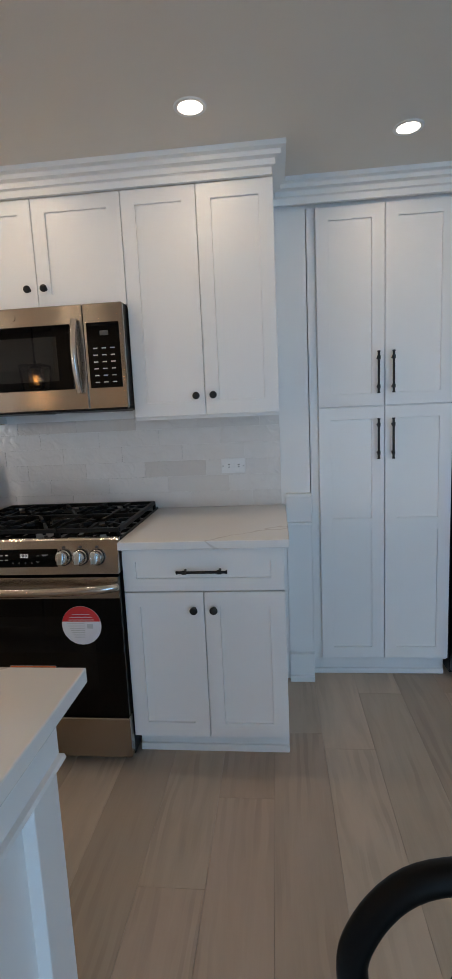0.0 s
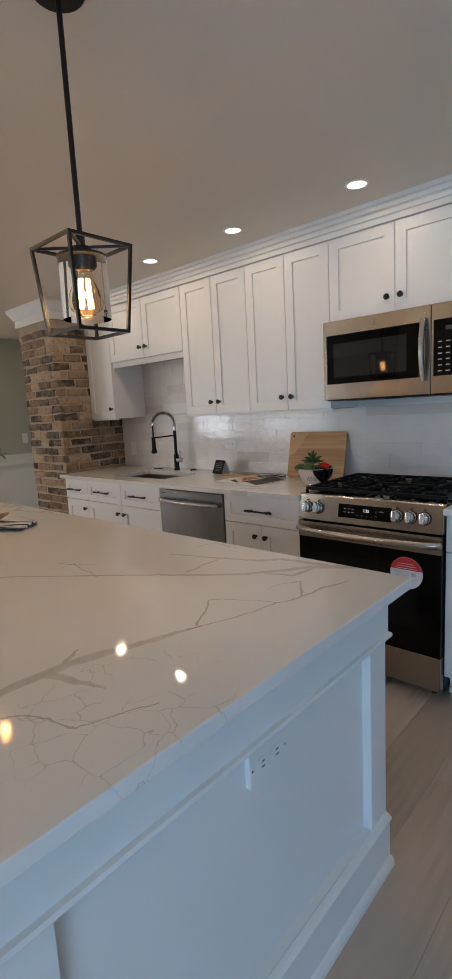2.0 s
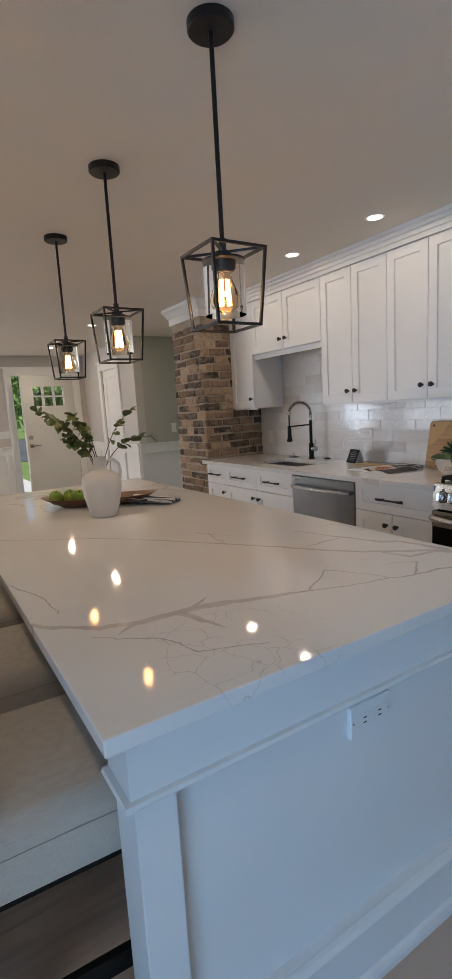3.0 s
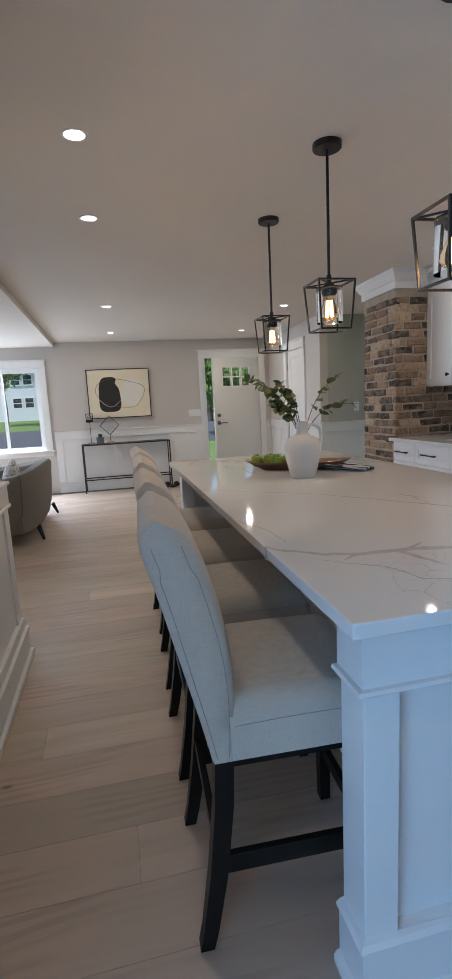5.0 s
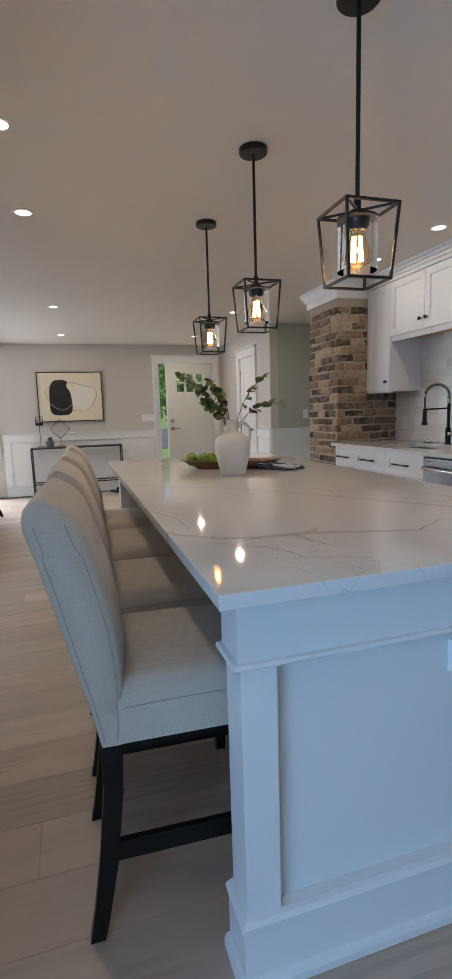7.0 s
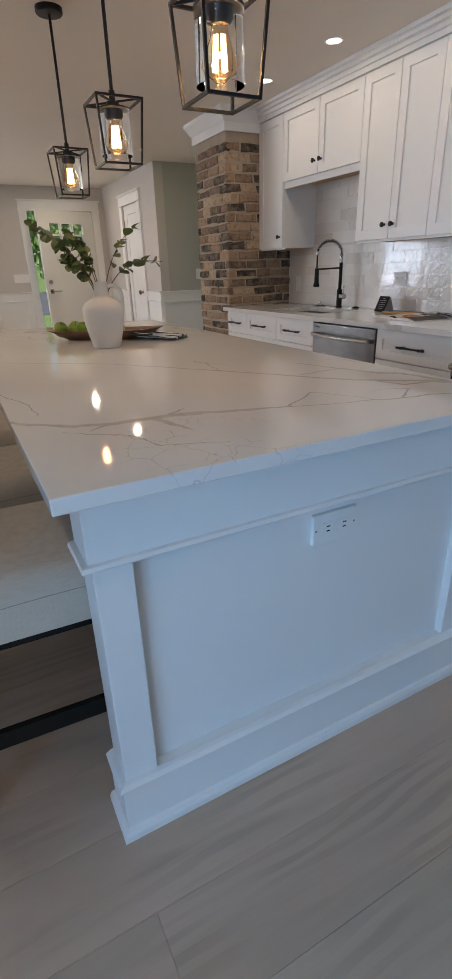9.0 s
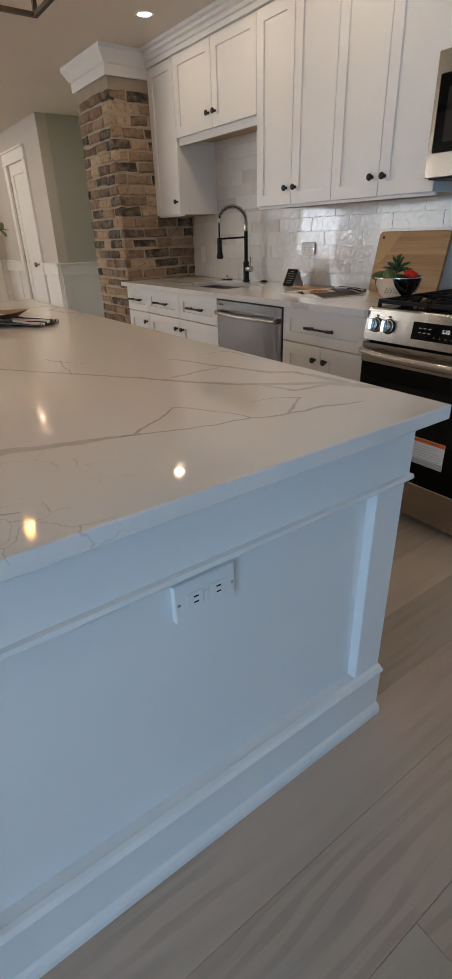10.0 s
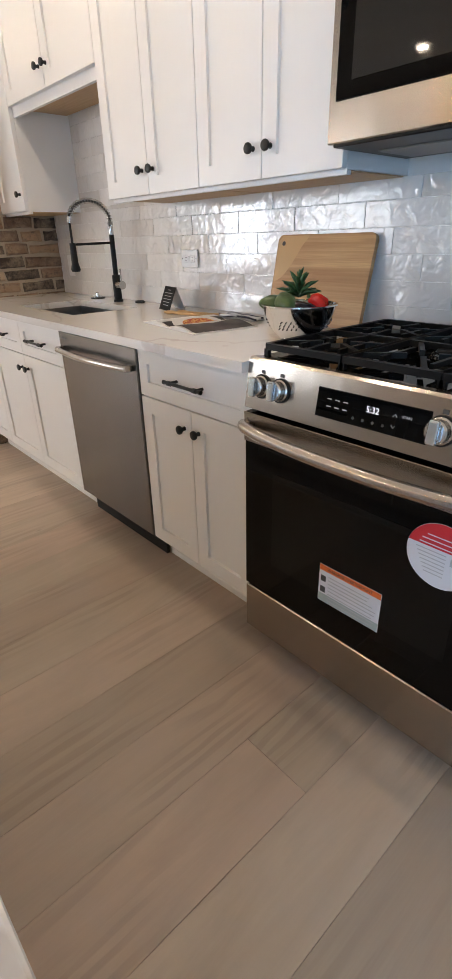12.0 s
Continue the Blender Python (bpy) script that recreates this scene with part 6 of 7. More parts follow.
branches = thing("branches", "leafy green branches standing in the white vase", "plant", pose(VX, VY, 0.914))
r_ = random.Random(21)
proto = None
left_, up_v = -hd, Vector((0, 0, 1))
back_v = Vector((-0.95, 0.31, 0))
STEMS = [  # side, height, depth at tip; leaf pairs
    (0.265, 0.50, 0.02, 11), (0.20, 0.46, -0.06, 10), (0.11, 0.47, 0.05, 9), (0.15, 0.38, 0.06, 9), (0.14, 0.35, -0.03, 8), (0.06, 0.42, 0.02, 7), (-0.275, 0.345, 0.02, 7), (-0.175, 0.48, -0.02, 6)]
for s_i, (side, hgt, dep, nleaf) in enumerate(STEMS):
    p0 = Vector((0, 0, 0.15))
    p1 = left_ * side * 0.12 + up_v * 0.285
    p3 = left_ * side + up_v * hgt + back_v * dep
    p2 = left_ * side * (0.45 if side > 0 else 0.42) + up_v * (0.285 + (hgt - 0.285) * (0.75 if s_i != 6 else 1.45)) + back_v * dep * 0.5
    pts = []
    for i in range(25):
        t = i / 24
        pts.append(p0 * (1 - t) ** 3 + p1 * 3 * t * (1 - t) ** 2 + p2 * 3 * t * t * (1 - t) + p3 * t ** 3)
    stem = part("stem", tube(B(), pts, [0.0026 - 0.0016 * i / 24 for i in range(25)], 6), M_TWIG, branches, "thin brown stem", 60)
    for j in range(nleaf):
        t = 0.50 + 0.50 * (j + r_.random() * 0.6) / nleaf
        idx = min(23, int(t * 24))
        base = pts[idx]
        d = (pts[idx + 1] - pts[idx]).normalized()
        for sgn in (-1, 1):
            if proto is None:
                l = part("leaf", leaf_mesh(), M_LEAF, stem, "", 180)
                proto = l.data
            else:
                l = new("leaf", proto)
                l.parent = stem
            yaw = math.atan2(d.y, d.x) + sgn * r_.uniform(0.5, 1.5)
            l.matrix_local = Matrix.LocRotScale(base, Euler((r_.uniform(-0.9, 0.9), r_.uniform(-0.9, 0.7), yaw)), [r_.uniform(0.75, 1.15)] * 3)

M_TRAY = mat("walnut_tray", (0.17, 0.085, 0.045), 0.5)
n = N(M_TRAY)
n.set("Base Color", n.mix(n.noise(n.coords((3, 30, 3)), 2.0, 5), (0.12, 0.055, 0.028), (0.26, 0.14, 0.075)))
tdir = math.degrees(math.atan2(0.77, 0.40))
bm = B()
rings = []
for L, W_, z in ((0.19, 0.05, 0.0), (0.30, 0.10, 0.045), (0.29, 0.092, 0.045), (0.18, 0.042, 0.008)):
    ring = []
    for i in range(32):
        a_ = 2 * math.pi * i / 32
        cx_, sy_ = math.cos(a_), math.sin(a_)
        ring.append(bm.verts.new((L * math.copysign(abs(cx_) ** 0.75, cx_), W_ * math.copysign(abs(sy_) ** 0.75, sy_), z + (0.012 * abs(cx_) ** 4 if z > 0.02 else 0))))
    rings.append(ring)
for a_, b_ in zip(rings, rings[1:]):
    for k in range(32):
        m = (k + 1) % 32
        bm.faces.new((a_[k], a_[m], b_[m], b_[k]))
bm.faces.new(rings[0])
bm.faces.new(rings[-1])
TX, TY = -2.10, 0.36
single("dough_bowl", bm, M_TRAY, "long carved walnut dough bowl holding green apples", "bowl", pose(TX, TY, 0.9145, 0, 0, tdir), 50)
M_APPLE = mat("green_apple", (0.24, 0.36, 0.04), 0.3)
n = N(M_APPLE)
n.set("Base Color", n.mix(n.ramp(n.noise(n.coords(), 12, 3), [(0.4, 0.0), (0.7, 1.0)]), (0.14, 0.27, 0.02), (0.38, 0.44, 0.07)))
td = Vector((math.cos(radians(tdir)), math.sin(radians(tdir)), 0))
tn = Vector((-td.y, td.x, 0))
for i, (u, w_) in enumerate(((-0.225, 0.0), (-0.155, 0.02), (-0.105, -0.028), (-0.05, 0.02), (-0.01, -0.03), (0.06, 0.0))):
    p = Vector((TX, TY, 0.914 + 0.050)) + td * u + tn * w_
    ap = thing("apple", "shiny green apple lying in the walnut bowl", "apple", pose(p.x, p.y, p.z, 15 * i, 20 - 9 * i, 50 * i), "apples in the bowl")
    part("flesh", lathe(B(), [(0, 0.026), (0.008, 0.030), (0.022, 0.032), (0.034, 0.018), (0.0365, 0.0), (0.031, -0.02), (0.018, -0.033), (0.006, -0.032), (0, -0.029)], 24), M_APPLE, ap, "", 180)
    part("stalk", cyl(B(), (0, 0, 0.024), (0.003, 0.002, 0.044), 0.0014, seg=6), M_TWIG, ap, "brown stalk")
single("tea_towel", cloth(0.26, 0.15, 1.6, 0.028, 8, 0.009), M_TOWEL, "folded black and white striped tea towel by the walnut bowl", "towel", pose(-1.93, 0.575, 0.915, 0, 0, tdir - 25), 180)

# ---- living room ----
M_FRAMEBLK = mat("thin_black_frame", (0.02, 0.018, 0.016), 0.45)
con = thing("console_table", "slim black metal console table against the white wainscot", "console table", pose(-7.74, -0.42, 0))
part("tabletop", bx(-0.15, 0.15, -0.69, 0.69, 0.748, 0.768, bevel=0.002), M_FRAMEBLK, con)
for x in (-0.14, 0.14):
    for y in (-0.68, 0.68):
        part("leg", bx(x - 0.009, x + 0.009, y - 0.009, y + 0.009, 0.0, 0.7475), M_FRAMEBLK, con)
    part("lower_bar", bx(x - 0.008, x + 0.008, -0.670, 0.670, 0.20, 0.216), M_FRAMEBLK, con)
for y in (-0.68, 0.68):
    part("lower_bar", bx(-0.13, 0.13, y - 0.008, y + 0.008, 0.20, 0.216), M_FRAMEBLK, con)

M_CANVAS = mat("cream_canvas", (0.70, 0.64, 0.50), 0.8)
art = thing("wall_art", "framed abstract canvas with black and cream shapes", "picture", pose(WEST + 0.012, -0.463, 1.155, 0, 0, 90))
AW, AH = 0.99, 0.775
part("frame", xz_ring(-AW / 2, AW / 2, 0, AH, -AW / 2 + 0.014, AW / 2 - 0.014, 0.014, AH - 0.014, -0.035, -0.004), M_FRAMEBLK, art)
cv = part("canvas", bx(-AW / 2 + 0.0145, AW / 2 - 0.0145, -0.028, -0.006, 0.0145, AH - 0.0145), M_CANVAS, art)


def flat_shape(name, fn, material, y, label):
    bm = B()
    bm.faces.new([bm.verts.new((x, y, z)) for x, z in (fn(2 * math.pi * i / 48) for i in range(48))])
    return part(name, bm, material, cv, label)


M_INK = mat("black_paint_shape", (0.012, 0.012, 0.012), 0.7)
M_CREAM = mat("off_white_paint_shape", (0.70, 0.68, 0.62), 0.8)
flat_shape("black_shape", lambda a_: (-0.150 + 0.175 * math.copysign(abs(math.cos(a_)) ** 0.55, math.cos(a_)) * (0.97 - 0.12 * math.sin(a_)) - 0.055 * math.exp(-((a_ - 0.45) / 0.30) ** 2), 0.375 + 0.275 * math.copysign(abs(math.sin(a_)) ** 0.55, math.sin(a_))), M_INK, -0.0285, "black rounded shape")
flat_shape("pale_shape", lambda a_: (0.19 + 0.20 * math.cos(a_) * (0.9 + 0.1 * math.sin(2 * a_)), 0.40 + 0.24 * math.sin(a_) * (0.9 + 0.12 * math.cos(a_))), M_CREAM, -0.0283, "off white rounded shape")
pts = [(0.02 + (0.38 + 0.03 * math.sin(3 * a_)) * math.cos(a_), -0.0292, 0.39 + (0.24 + 0.04 * math.cos(2 * a_ + 1)) * math.sin(a_)) for a_ in (2 * math.pi * i / 60 for i in range(60))]
part("painted_line", tube(B(), pts, 0.003, 5, closed=True), mat("brown_line", (0.10, 0.07, 0.04), 0.7), cv, "thin dark line")
pts = [(-0.32 + 0.36 * t, -0.0296, 0.30 - 0.12 * math.sin(math.pi * t)) for t in (i / 16 for i in range(17))]
part("painted_line", tube(B(), pts, 0.0025, 5), M_CREAM, cv, "thin pale line")

# decor on the console
M_BLOCK = mat("light_wood_block", (0.45, 0.30, 0.17), 0.5)
dc = thing("sculpture", "black square line sculpture on a thin rod and wooden base", "ornament", pose(-7.78, -0.96, 0.768, 0, 0, 90))
part("base", bx(-0.05, 0.05, -0.035, 0.035, 0, 0.022, bevel=0.002), M_BLOCK, dc, "light wood base")
part("rod", cyl(B(), (0, 0, 0.022), (0, 0, 0.34), 0.004, seg=8), M_BLACK, dc)
part("square", xz_ring(-0.055, 0.055, 0.34, 0.48, -0.045, 0.045, 0.35, 0.47, -0.006, 0.006), M_BLACK, dc)
bm = B()
for r0 in (0.012, 0.024, 0.036):
    tube(bm, [(r0 * math.cos(a_), 0, 0.39 + r0 * 1.6 * math.sin(a_)) for a_ in (math.pi * i / 10 for i in range(11))], 0.003, 5)
box(bm, -0.045, 0.045, -0.002, 0.002, 0.35, 0.385)
part("arch_lines", bm, M_BLACK, dc)
dc = thing("sculpture", "black diamond line sculpture on a wooden base", "ornament", pose(-7.76, -0.66, 0.768, 0, 0, 90))
part("base", bx(-0.06, 0.06, -0.035, 0.035, 0, 0.025, bevel=0.002), M_BLOCK, dc, "light wood base")
part("rod", cyl(B(), (0, 0, 0.025), (0, 0, 0.14), 0.004, seg=8), M_BLACK, dc)
bm = B()
D = 0.15
cs = [Vector((0, 0, 0.13)), Vector((D, 0, 0.13 + D)), Vector((0, 0, 0.13 + 2 * D)), Vector((-D, 0, 0.13 + D))]
for k in range(4):
    tube(bm, [cs[k], cs[(k + 1) % 4]], 0.006, 5)
part("diamond", bm, M_BLACK, dc)
bm = B()
for k in range(1, 7):
    t = k / 7
    a_, b_ = cs[0].lerp(cs[1], t), cs[3].lerp(cs[2], t)
    tube(bm, [a_.lerp(b_, 0.02 + 0.2 * (k % 2)), a_.lerp(b_, 0.98)], 0.0025, 5)
part("lines", bm, M_BLACK, dc)
pot = thing("potted_plant", "small green plant in a grey concrete pot on the console", "plant", pose(-7.74, -0.82, 0.768))
part("pot", lathe(B(), [(0, 0), (0.05, 0), (0.058, 0.01), (0.06, 0.10), (0.054, 0.10), (0.052, 0.085), (0, 0.085)], 28), mat("grey_concrete", (0.14, 0.14, 0.145), 0.8), pot, "", 50)
part("soil", lathe(B(), [(0, 0.086), (0.051, 0.086)], 20), M_TWIG, pot)
r_ = random.Random(5)
bm = B()
for i in range(90):
    a_, e = r_.uniform(0, 6.28), r_.uniform(0.1, 1.5)
    d = Vector((math.cos(a_) * math.cos(e), math.sin(a_) * math.cos(e), math.sin(e)))
    p = Vector((0, 0, 0.09)) + d * r_.uniform(0.01, 0.05)
    s_ = d.cross(Vector((0, 0, 1))).normalized() * 0.009
    q = p + d * 0.028
    bm.faces.new([bm.verts.new(v_) for v_ in (p - s_ * 0.3, p + s_ * 0.3, (p + q) / 2 + s_, q, (p + q) / 2 - s_)])
part("foliage", bm, mat("pot_leaf", (0.05, 0.10, 0.03), 0.6), pot, kind="stuff")
shoe = thing("shoe", "small black slipper on the floor under the console table", "shoe", pose(-7.6, 0.20, 0, 0, 0, 20))
part("sole", rounded_plate(0.24, 0.09, 0.04, 0, 0.02), M_MATTE, shoe).matrix_local = pose(-0.12, -0.045, 0.02, 90)
part("upper", blob(B(), (-0.04, 0, 0.045), 0.05, (1.5, 0.85, 0.8), wob=0.1), M_DARKPLASTIC, shoe, "", 180)
copy_thing(shoe, pose(-7.58, 0.34, 0, 0, 0, 8))

# sofa: barrel back toward the walkway
M_GREYSEAM = mat("sofa_seam", (0.09, 0.085, 0.08), 0.95)
sofa = thing("sofa", "grey upholstered sofa with a rounded back and dark splayed legs", "sofa", pose(-5.40, -1.375, 0))
SX0, SX1 = -1.02, 1.02


def sofa_outline(t):
    """Plan of the outer back, from one arm round to the other; y goes away from the walkway."""
    a_ = math.pi * t
    cx_, s_ = math.cos(a_), math.sin(a_)
    return Vector((-1.02 * math.copysign(abs(cx_) ** 0.55, cx_), -0.85 + 0.83 * abs(s_) ** 0.55, 0))


bm = B()
outer, inner = [], []
NS = 48
cols = []
for i in range(NS + 1):
    p = sofa_outline(i / NS)
    q = sofa_outline(min(1, i / NS + 0.01))
    c_ = Vector((0, -0.85, 0))
    inn = (c_ - p).normalized()
    hgt = 0.76 - 0.14 * abs(i / NS - 0.5) ** 1.5 * 2.8
    flare = 0.035
    col = []
    for z, o_, in_ in ((0.14, 0.04, 0), (0.30, 0.0, 0), (0.55, -0.02, 0), (hgt - 0.04, -flare, 0), (hgt, -flare + 0.03, 0), (hgt + 0.005, 0.08, 0), (hgt - 0.04, 0.15, 0), (0.40, 0.17, 0), (0.14, 0.17, 0)):
        v_ = p + inn * o_
        col.append(bm.verts.new((v_.x, v_.y, z)))
    cols.append(col)
for a_, b_ in zip(cols, cols[1:]):
    for k in range(9):
        m = (k + 1) % 9
        bm.faces.new((a_[k], b_[k], b_[m], a_[m]))
bm.faces.new(cols[0])
bm.faces.new(cols[-1][::-1])
bk_ = part("backrest", bm, M_GREYFAB, sofa, "rounded grey upholstered back", 50)
for i in (6, 12, 36, 42):
    p = sofa_outline(i / NS)
    inn = (Vector((0, -0.85, 0)) - p).normalized()
    hgt = 0.76 - 0.14 * abs(i / NS - 0.5) ** 1.5 * 2.8
    pts = [p + inn * o_ + Vector((0, 0, z)) for z, o_ in ((0.15, 0.038), (0.30, -0.001), (0.55, -0.021), (hgt - 0.04, -0.036), (hgt, -0.006))]
    part("piping", tube(B(), pts, 0.004, 6), M_GREYSEAM, bk_, "dark seam")
part("seat_base", bx(-0.88, 0.88, -0.90, -0.16, 0.14, 0.32, bevel=0.02, seg=2), M_GREYFAB, sofa)
for x0 in (-0.86, 0.005):
    part("seat_cushion", bx(x0, x0 + 0.855, -0.92, -0.17, 0.322, 0.46, bevel=0.035, seg=3), M_GREYFAB, sofa, "grey seat cushion", 50)
for x, y in ((-0.80, -0.05), (0.52, -0.05), (-0.80, -0.80), (0.80, -0.80)):
    dx_ = 0.05 if x > 0 else -0.05
    part("leg", cyl(B(), (x, y - 0.03 if y > -0.5 else y, 0.145), (x + dx_, y + (0.02 if y > -0.5 else -0.02), 0.0), 0.026, 0.014, seg=14), M_ESPRESSO, sofa, "dark splayed leg", 40)
M_PILLOW = mat("patterned_pillow", (0.6, 0.58, 0.54), 0.9)
n = N(M_PILLOW)
n.set("Base Color", n.mix(n.ramp(n.node("ShaderNodeTexVoronoi", {"Vector": n.coords(), "Scale": 30.0}).outputs["Distance"], [(0.3, 0.0), (0.5, 1.0)]), (0.25, 0.25, 0.24), (0.66, 0.64, 0.60)))
single("pillow", blob(B(), (0, 0, 0), 0.24, (1, 0.35, 0.85), wob=0.08), M_PILLOW, "pale patterned pillow leaning on the sofa back", "pillow", pose(-4.95, -1.68, 0.64, -12, 0, 10), 180)

# ---- bentwood chair near the start ----
M_LACQUER = mat("black_lacquer", (0.004, 0.004, 0.004), 0.4, 0, 0, 0.12)
chair = thing("dining_chair", "black bentwood dining chair with a crossed open back", "chair", pose(0.498, 0.594, 0, 0, 0, 180))


def bent(pts, n_=24):
    """A smooth line through control points."""
    P = [Vector(p) for p in pts]
    P = [P[0] * 2 - P[1]] + P + [P[-1] * 2 - P[-2]]
    out = []
    for i in range(1, len(P) - 2):
        for k in range(n_ // 4):
            t = k / (n_ // 4)
            a_, b_, c_, d_ = P[i - 1], P[i], P[i + 1], P[i + 2]
            out.append(0.5 * ((2 * b_) + (c_ - a_) * t + (2 * a_ - 5 * b_ + 4 * c_ - d_) * t * t + (3 * b_ - a_ - 3 * c_ + d_) * t ** 3))
    return out + [P[-2]]


BY = lambda z: -0.163 * (z - 0.385)
hoop = [(-0.187, 0.385), (-0.226, 0.464), (-0.262, 0.62), (-0.252, 0.69), (-0.187, 0.757), (-0.08, 0.777), (0.08, 0.777), (0.187, 0.757), (0.252, 0.69), (0.262, 0.62), (0.226, 0.464), (0.187, 0.385)]
part("back_hoop", tube(B(), bent([(x, BY(z), z) for x, z in hoop]), 0.0205, 14), M_LACQUER, chair, "", 60)
for sx in (-1, 1):
    part("cross_bar", tube(B(), bent([(sx * 0.250, BY(0.64) + 0.014, 0.640), (sx * 0.19, BY(0.54) + 0.020, 0.54), (sx * 0.10, BY(0.43) + 0.024, 0.43)]), 0.009, 10), M_LACQUER, chair, "", 60)
    part("splat_bar", tube(B(), bent([(sx * 0.04, BY(0.755), 0.770), (sx * 0.085, BY(0.70), 0.70), (sx * 0.145, BY(0.60), 0.60), (sx * 0.185, BY(0.50), 0.50), (sx * 0.19, BY(0.42) + 0.01, 0.415)]), 0.016, 12), M_LACQUER, chair, "", 60)
part("seat", lathe(B(), [(0, 0), (0.19, 0), (0.212, 0.008), (0.215, 0.02), (0.20, 0.03), (0, 0.026)], 40, (0, 0.195, 0.390)), M_LACQUER, chair, "round black seat", 50)
part("seat_ring", lathe(B(), [(0.16, 0.0), (0.18, 0.0), (0.18, 0.02), (0.16, 0.02)], 36, (0, 0.195, 0.21)), M_LACQUER, chair)
for x, y in ((-0.15, 0.05), (0.15, 0.05), (-0.14, 0.33), (0.14, 0.33)):
    part("leg", cyl(B(), (x, y, 0.392), (x * 1.35, y + (-0.05 if y < 0.2 else 0.04), 0), 0.016, 0.012, seg=12), M_LACQUER, chair, "", 40)

# ---- outdoors ----
M_GRASS = mat("lawn_grass", (0.09, 0.16, 0.03), 0.9)
n = N(M_GRASS)
v = n.world_coords()
n.set("Base Color", n.mix(n.noise(v, 0.8, 6), (0.06, 0.12, 0.02), (0.16, 0.22, 0.05)))
n.bump(n.noise(v, 30, 4), 0.6, 0.05)
M_ROAD = mat("asphalt", (0.055, 0.055, 0.06), 0.9)
n = N(M_ROAD)
n.set("Base Color", n.mix(n.noise(n.world_coords(), 2, 6), (0.045, 0.045, 0.05), (0.085, 0.085, 0.09)))


def terrain(x):
    """Height of the ground: flat by the house and the road, then a slow rise."""
    return -0.32 + (max(0.0, -x - 52) * 0.055 if x > -110 else 58 * 0.055)


bm = B()
xs = [300, 60, EAST + 0.2, WEST - 0.3, -14, -30, -52, -60, -75, -110, -900]
rows_ = []
for x in xs:
    rows_.append([bm.verts.new((x, y, terrain(x) if x < WEST else -0.32)) for y in (-700, -60, 60, 700)])
for a_, b_ in zip(rows_, rows_[1:]):
    for k in range(3):
        bm.faces.new((a_[k], a_[k + 1], b_[k + 1], b_[k]))
structure("ground", bm, M_GRASS, "sunlit green lawn")
structure("road", bx(-50, -22, -200, 200, -0.33, -0.30), M_ROAD, "grey asphalt street")
structure("porch", bx(WEST - 2.0, WEST - 0.14, 0.2, 2.6, -0.34, -0.06), mat("porch_concrete", (0.38, 0.37, 0.35), 0.9), "concrete porch slab")
structure("path", bx(-22, WEST - 2.0, 1.0, 2.2, -0.33, -0.30), mat("path_concrete", (0.42, 0.41, 0.38), 0.9), "pale concrete garden path")

M_SIDING = painted("white_siding", (0.72, 0.73, 0.74), 0.6, 0.1, 3)
M_ROOF = mat("grey_shingles", (0.08, 0.08, 0.085), 0.9)
M_DARKWIN = mat("dark_window_glass", (0.03, 0.04, 0.05), 0.08)


def house(label, x, y, w, d, hgt, material):
    g = terrain(x)
    o = thing("house", label, "house", pose(x, y, g - 0.05))
    part("wall", bx(-d, 0, -w / 2, w / 2, 0, hgt), material, o)
    bm = B()
    a_ = [bm.verts.new(p) for p in ((0.4, -w / 2 - 0.4, hgt), (0.4, w / 2 + 0.4, hgt), (0.4, 0, hgt + w * 0.28))]
    b_ = [bm.verts.new((-d - 0.4, v_.co.y, v_.co.z)) for v_ in a_]
    bm.faces.new(a_)
    bm.faces.new(b_[::-1])
    for k in range(3):
        m = (k + 1) % 3
        bm.faces.new((a_[k], b_[k], b_[m], a_[m]))
    part("roof", bm, M_ROOF, o)
    part("gable", bx(0.401, 0.42, -w / 2 + 0.6, w / 2 - 0.6, hgt - 0.1, hgt + 0.05), material, o)
    for z in (1.2, 4.3):
        for yy in (-w / 2 + 1.6, -w / 6, w / 6, w / 2 - 1.6):
            f = part("window", frame_ring(yy - 0.65, yy + 0.65, z, z + 1.5, 0.01, 0.10, 0.12), M_TRIM, o, "white framed window")
            part("pane", bx(0.02, 0.05, yy - 0.55, yy + 0.55, z + 0.1, z + 1.4), M_DARKWIN, f, "dark window pane")
            part("meeting_rail", bx(0.05, 0.08, yy - 0.55, yy + 0.55, z + 0.7, z + 0.78), M_TRIM, f)
    return o


house("white sided two storey house across the street", -74, -14.5, 9.5, 9, 6.2, M_SIDING)
house("pale blue sided two storey house across the street", -80, -27.5, 9, 9, 6.0, painted("blue_siding", (0.42, 0.50, 0.58), 0.6, 0.1, 3))
house("red brick house beyond the garden", -62, 21.0, 11, 8, 4.2, painted("red_brick_wall", (0.25, 0.09, 0.06), 0.8, 0.2, 8))
strip("fence", M_SIDING, -66.1, -66, -25, -8, terrain(-66), terrain(-66) + 1.6, "white board fence", 0)

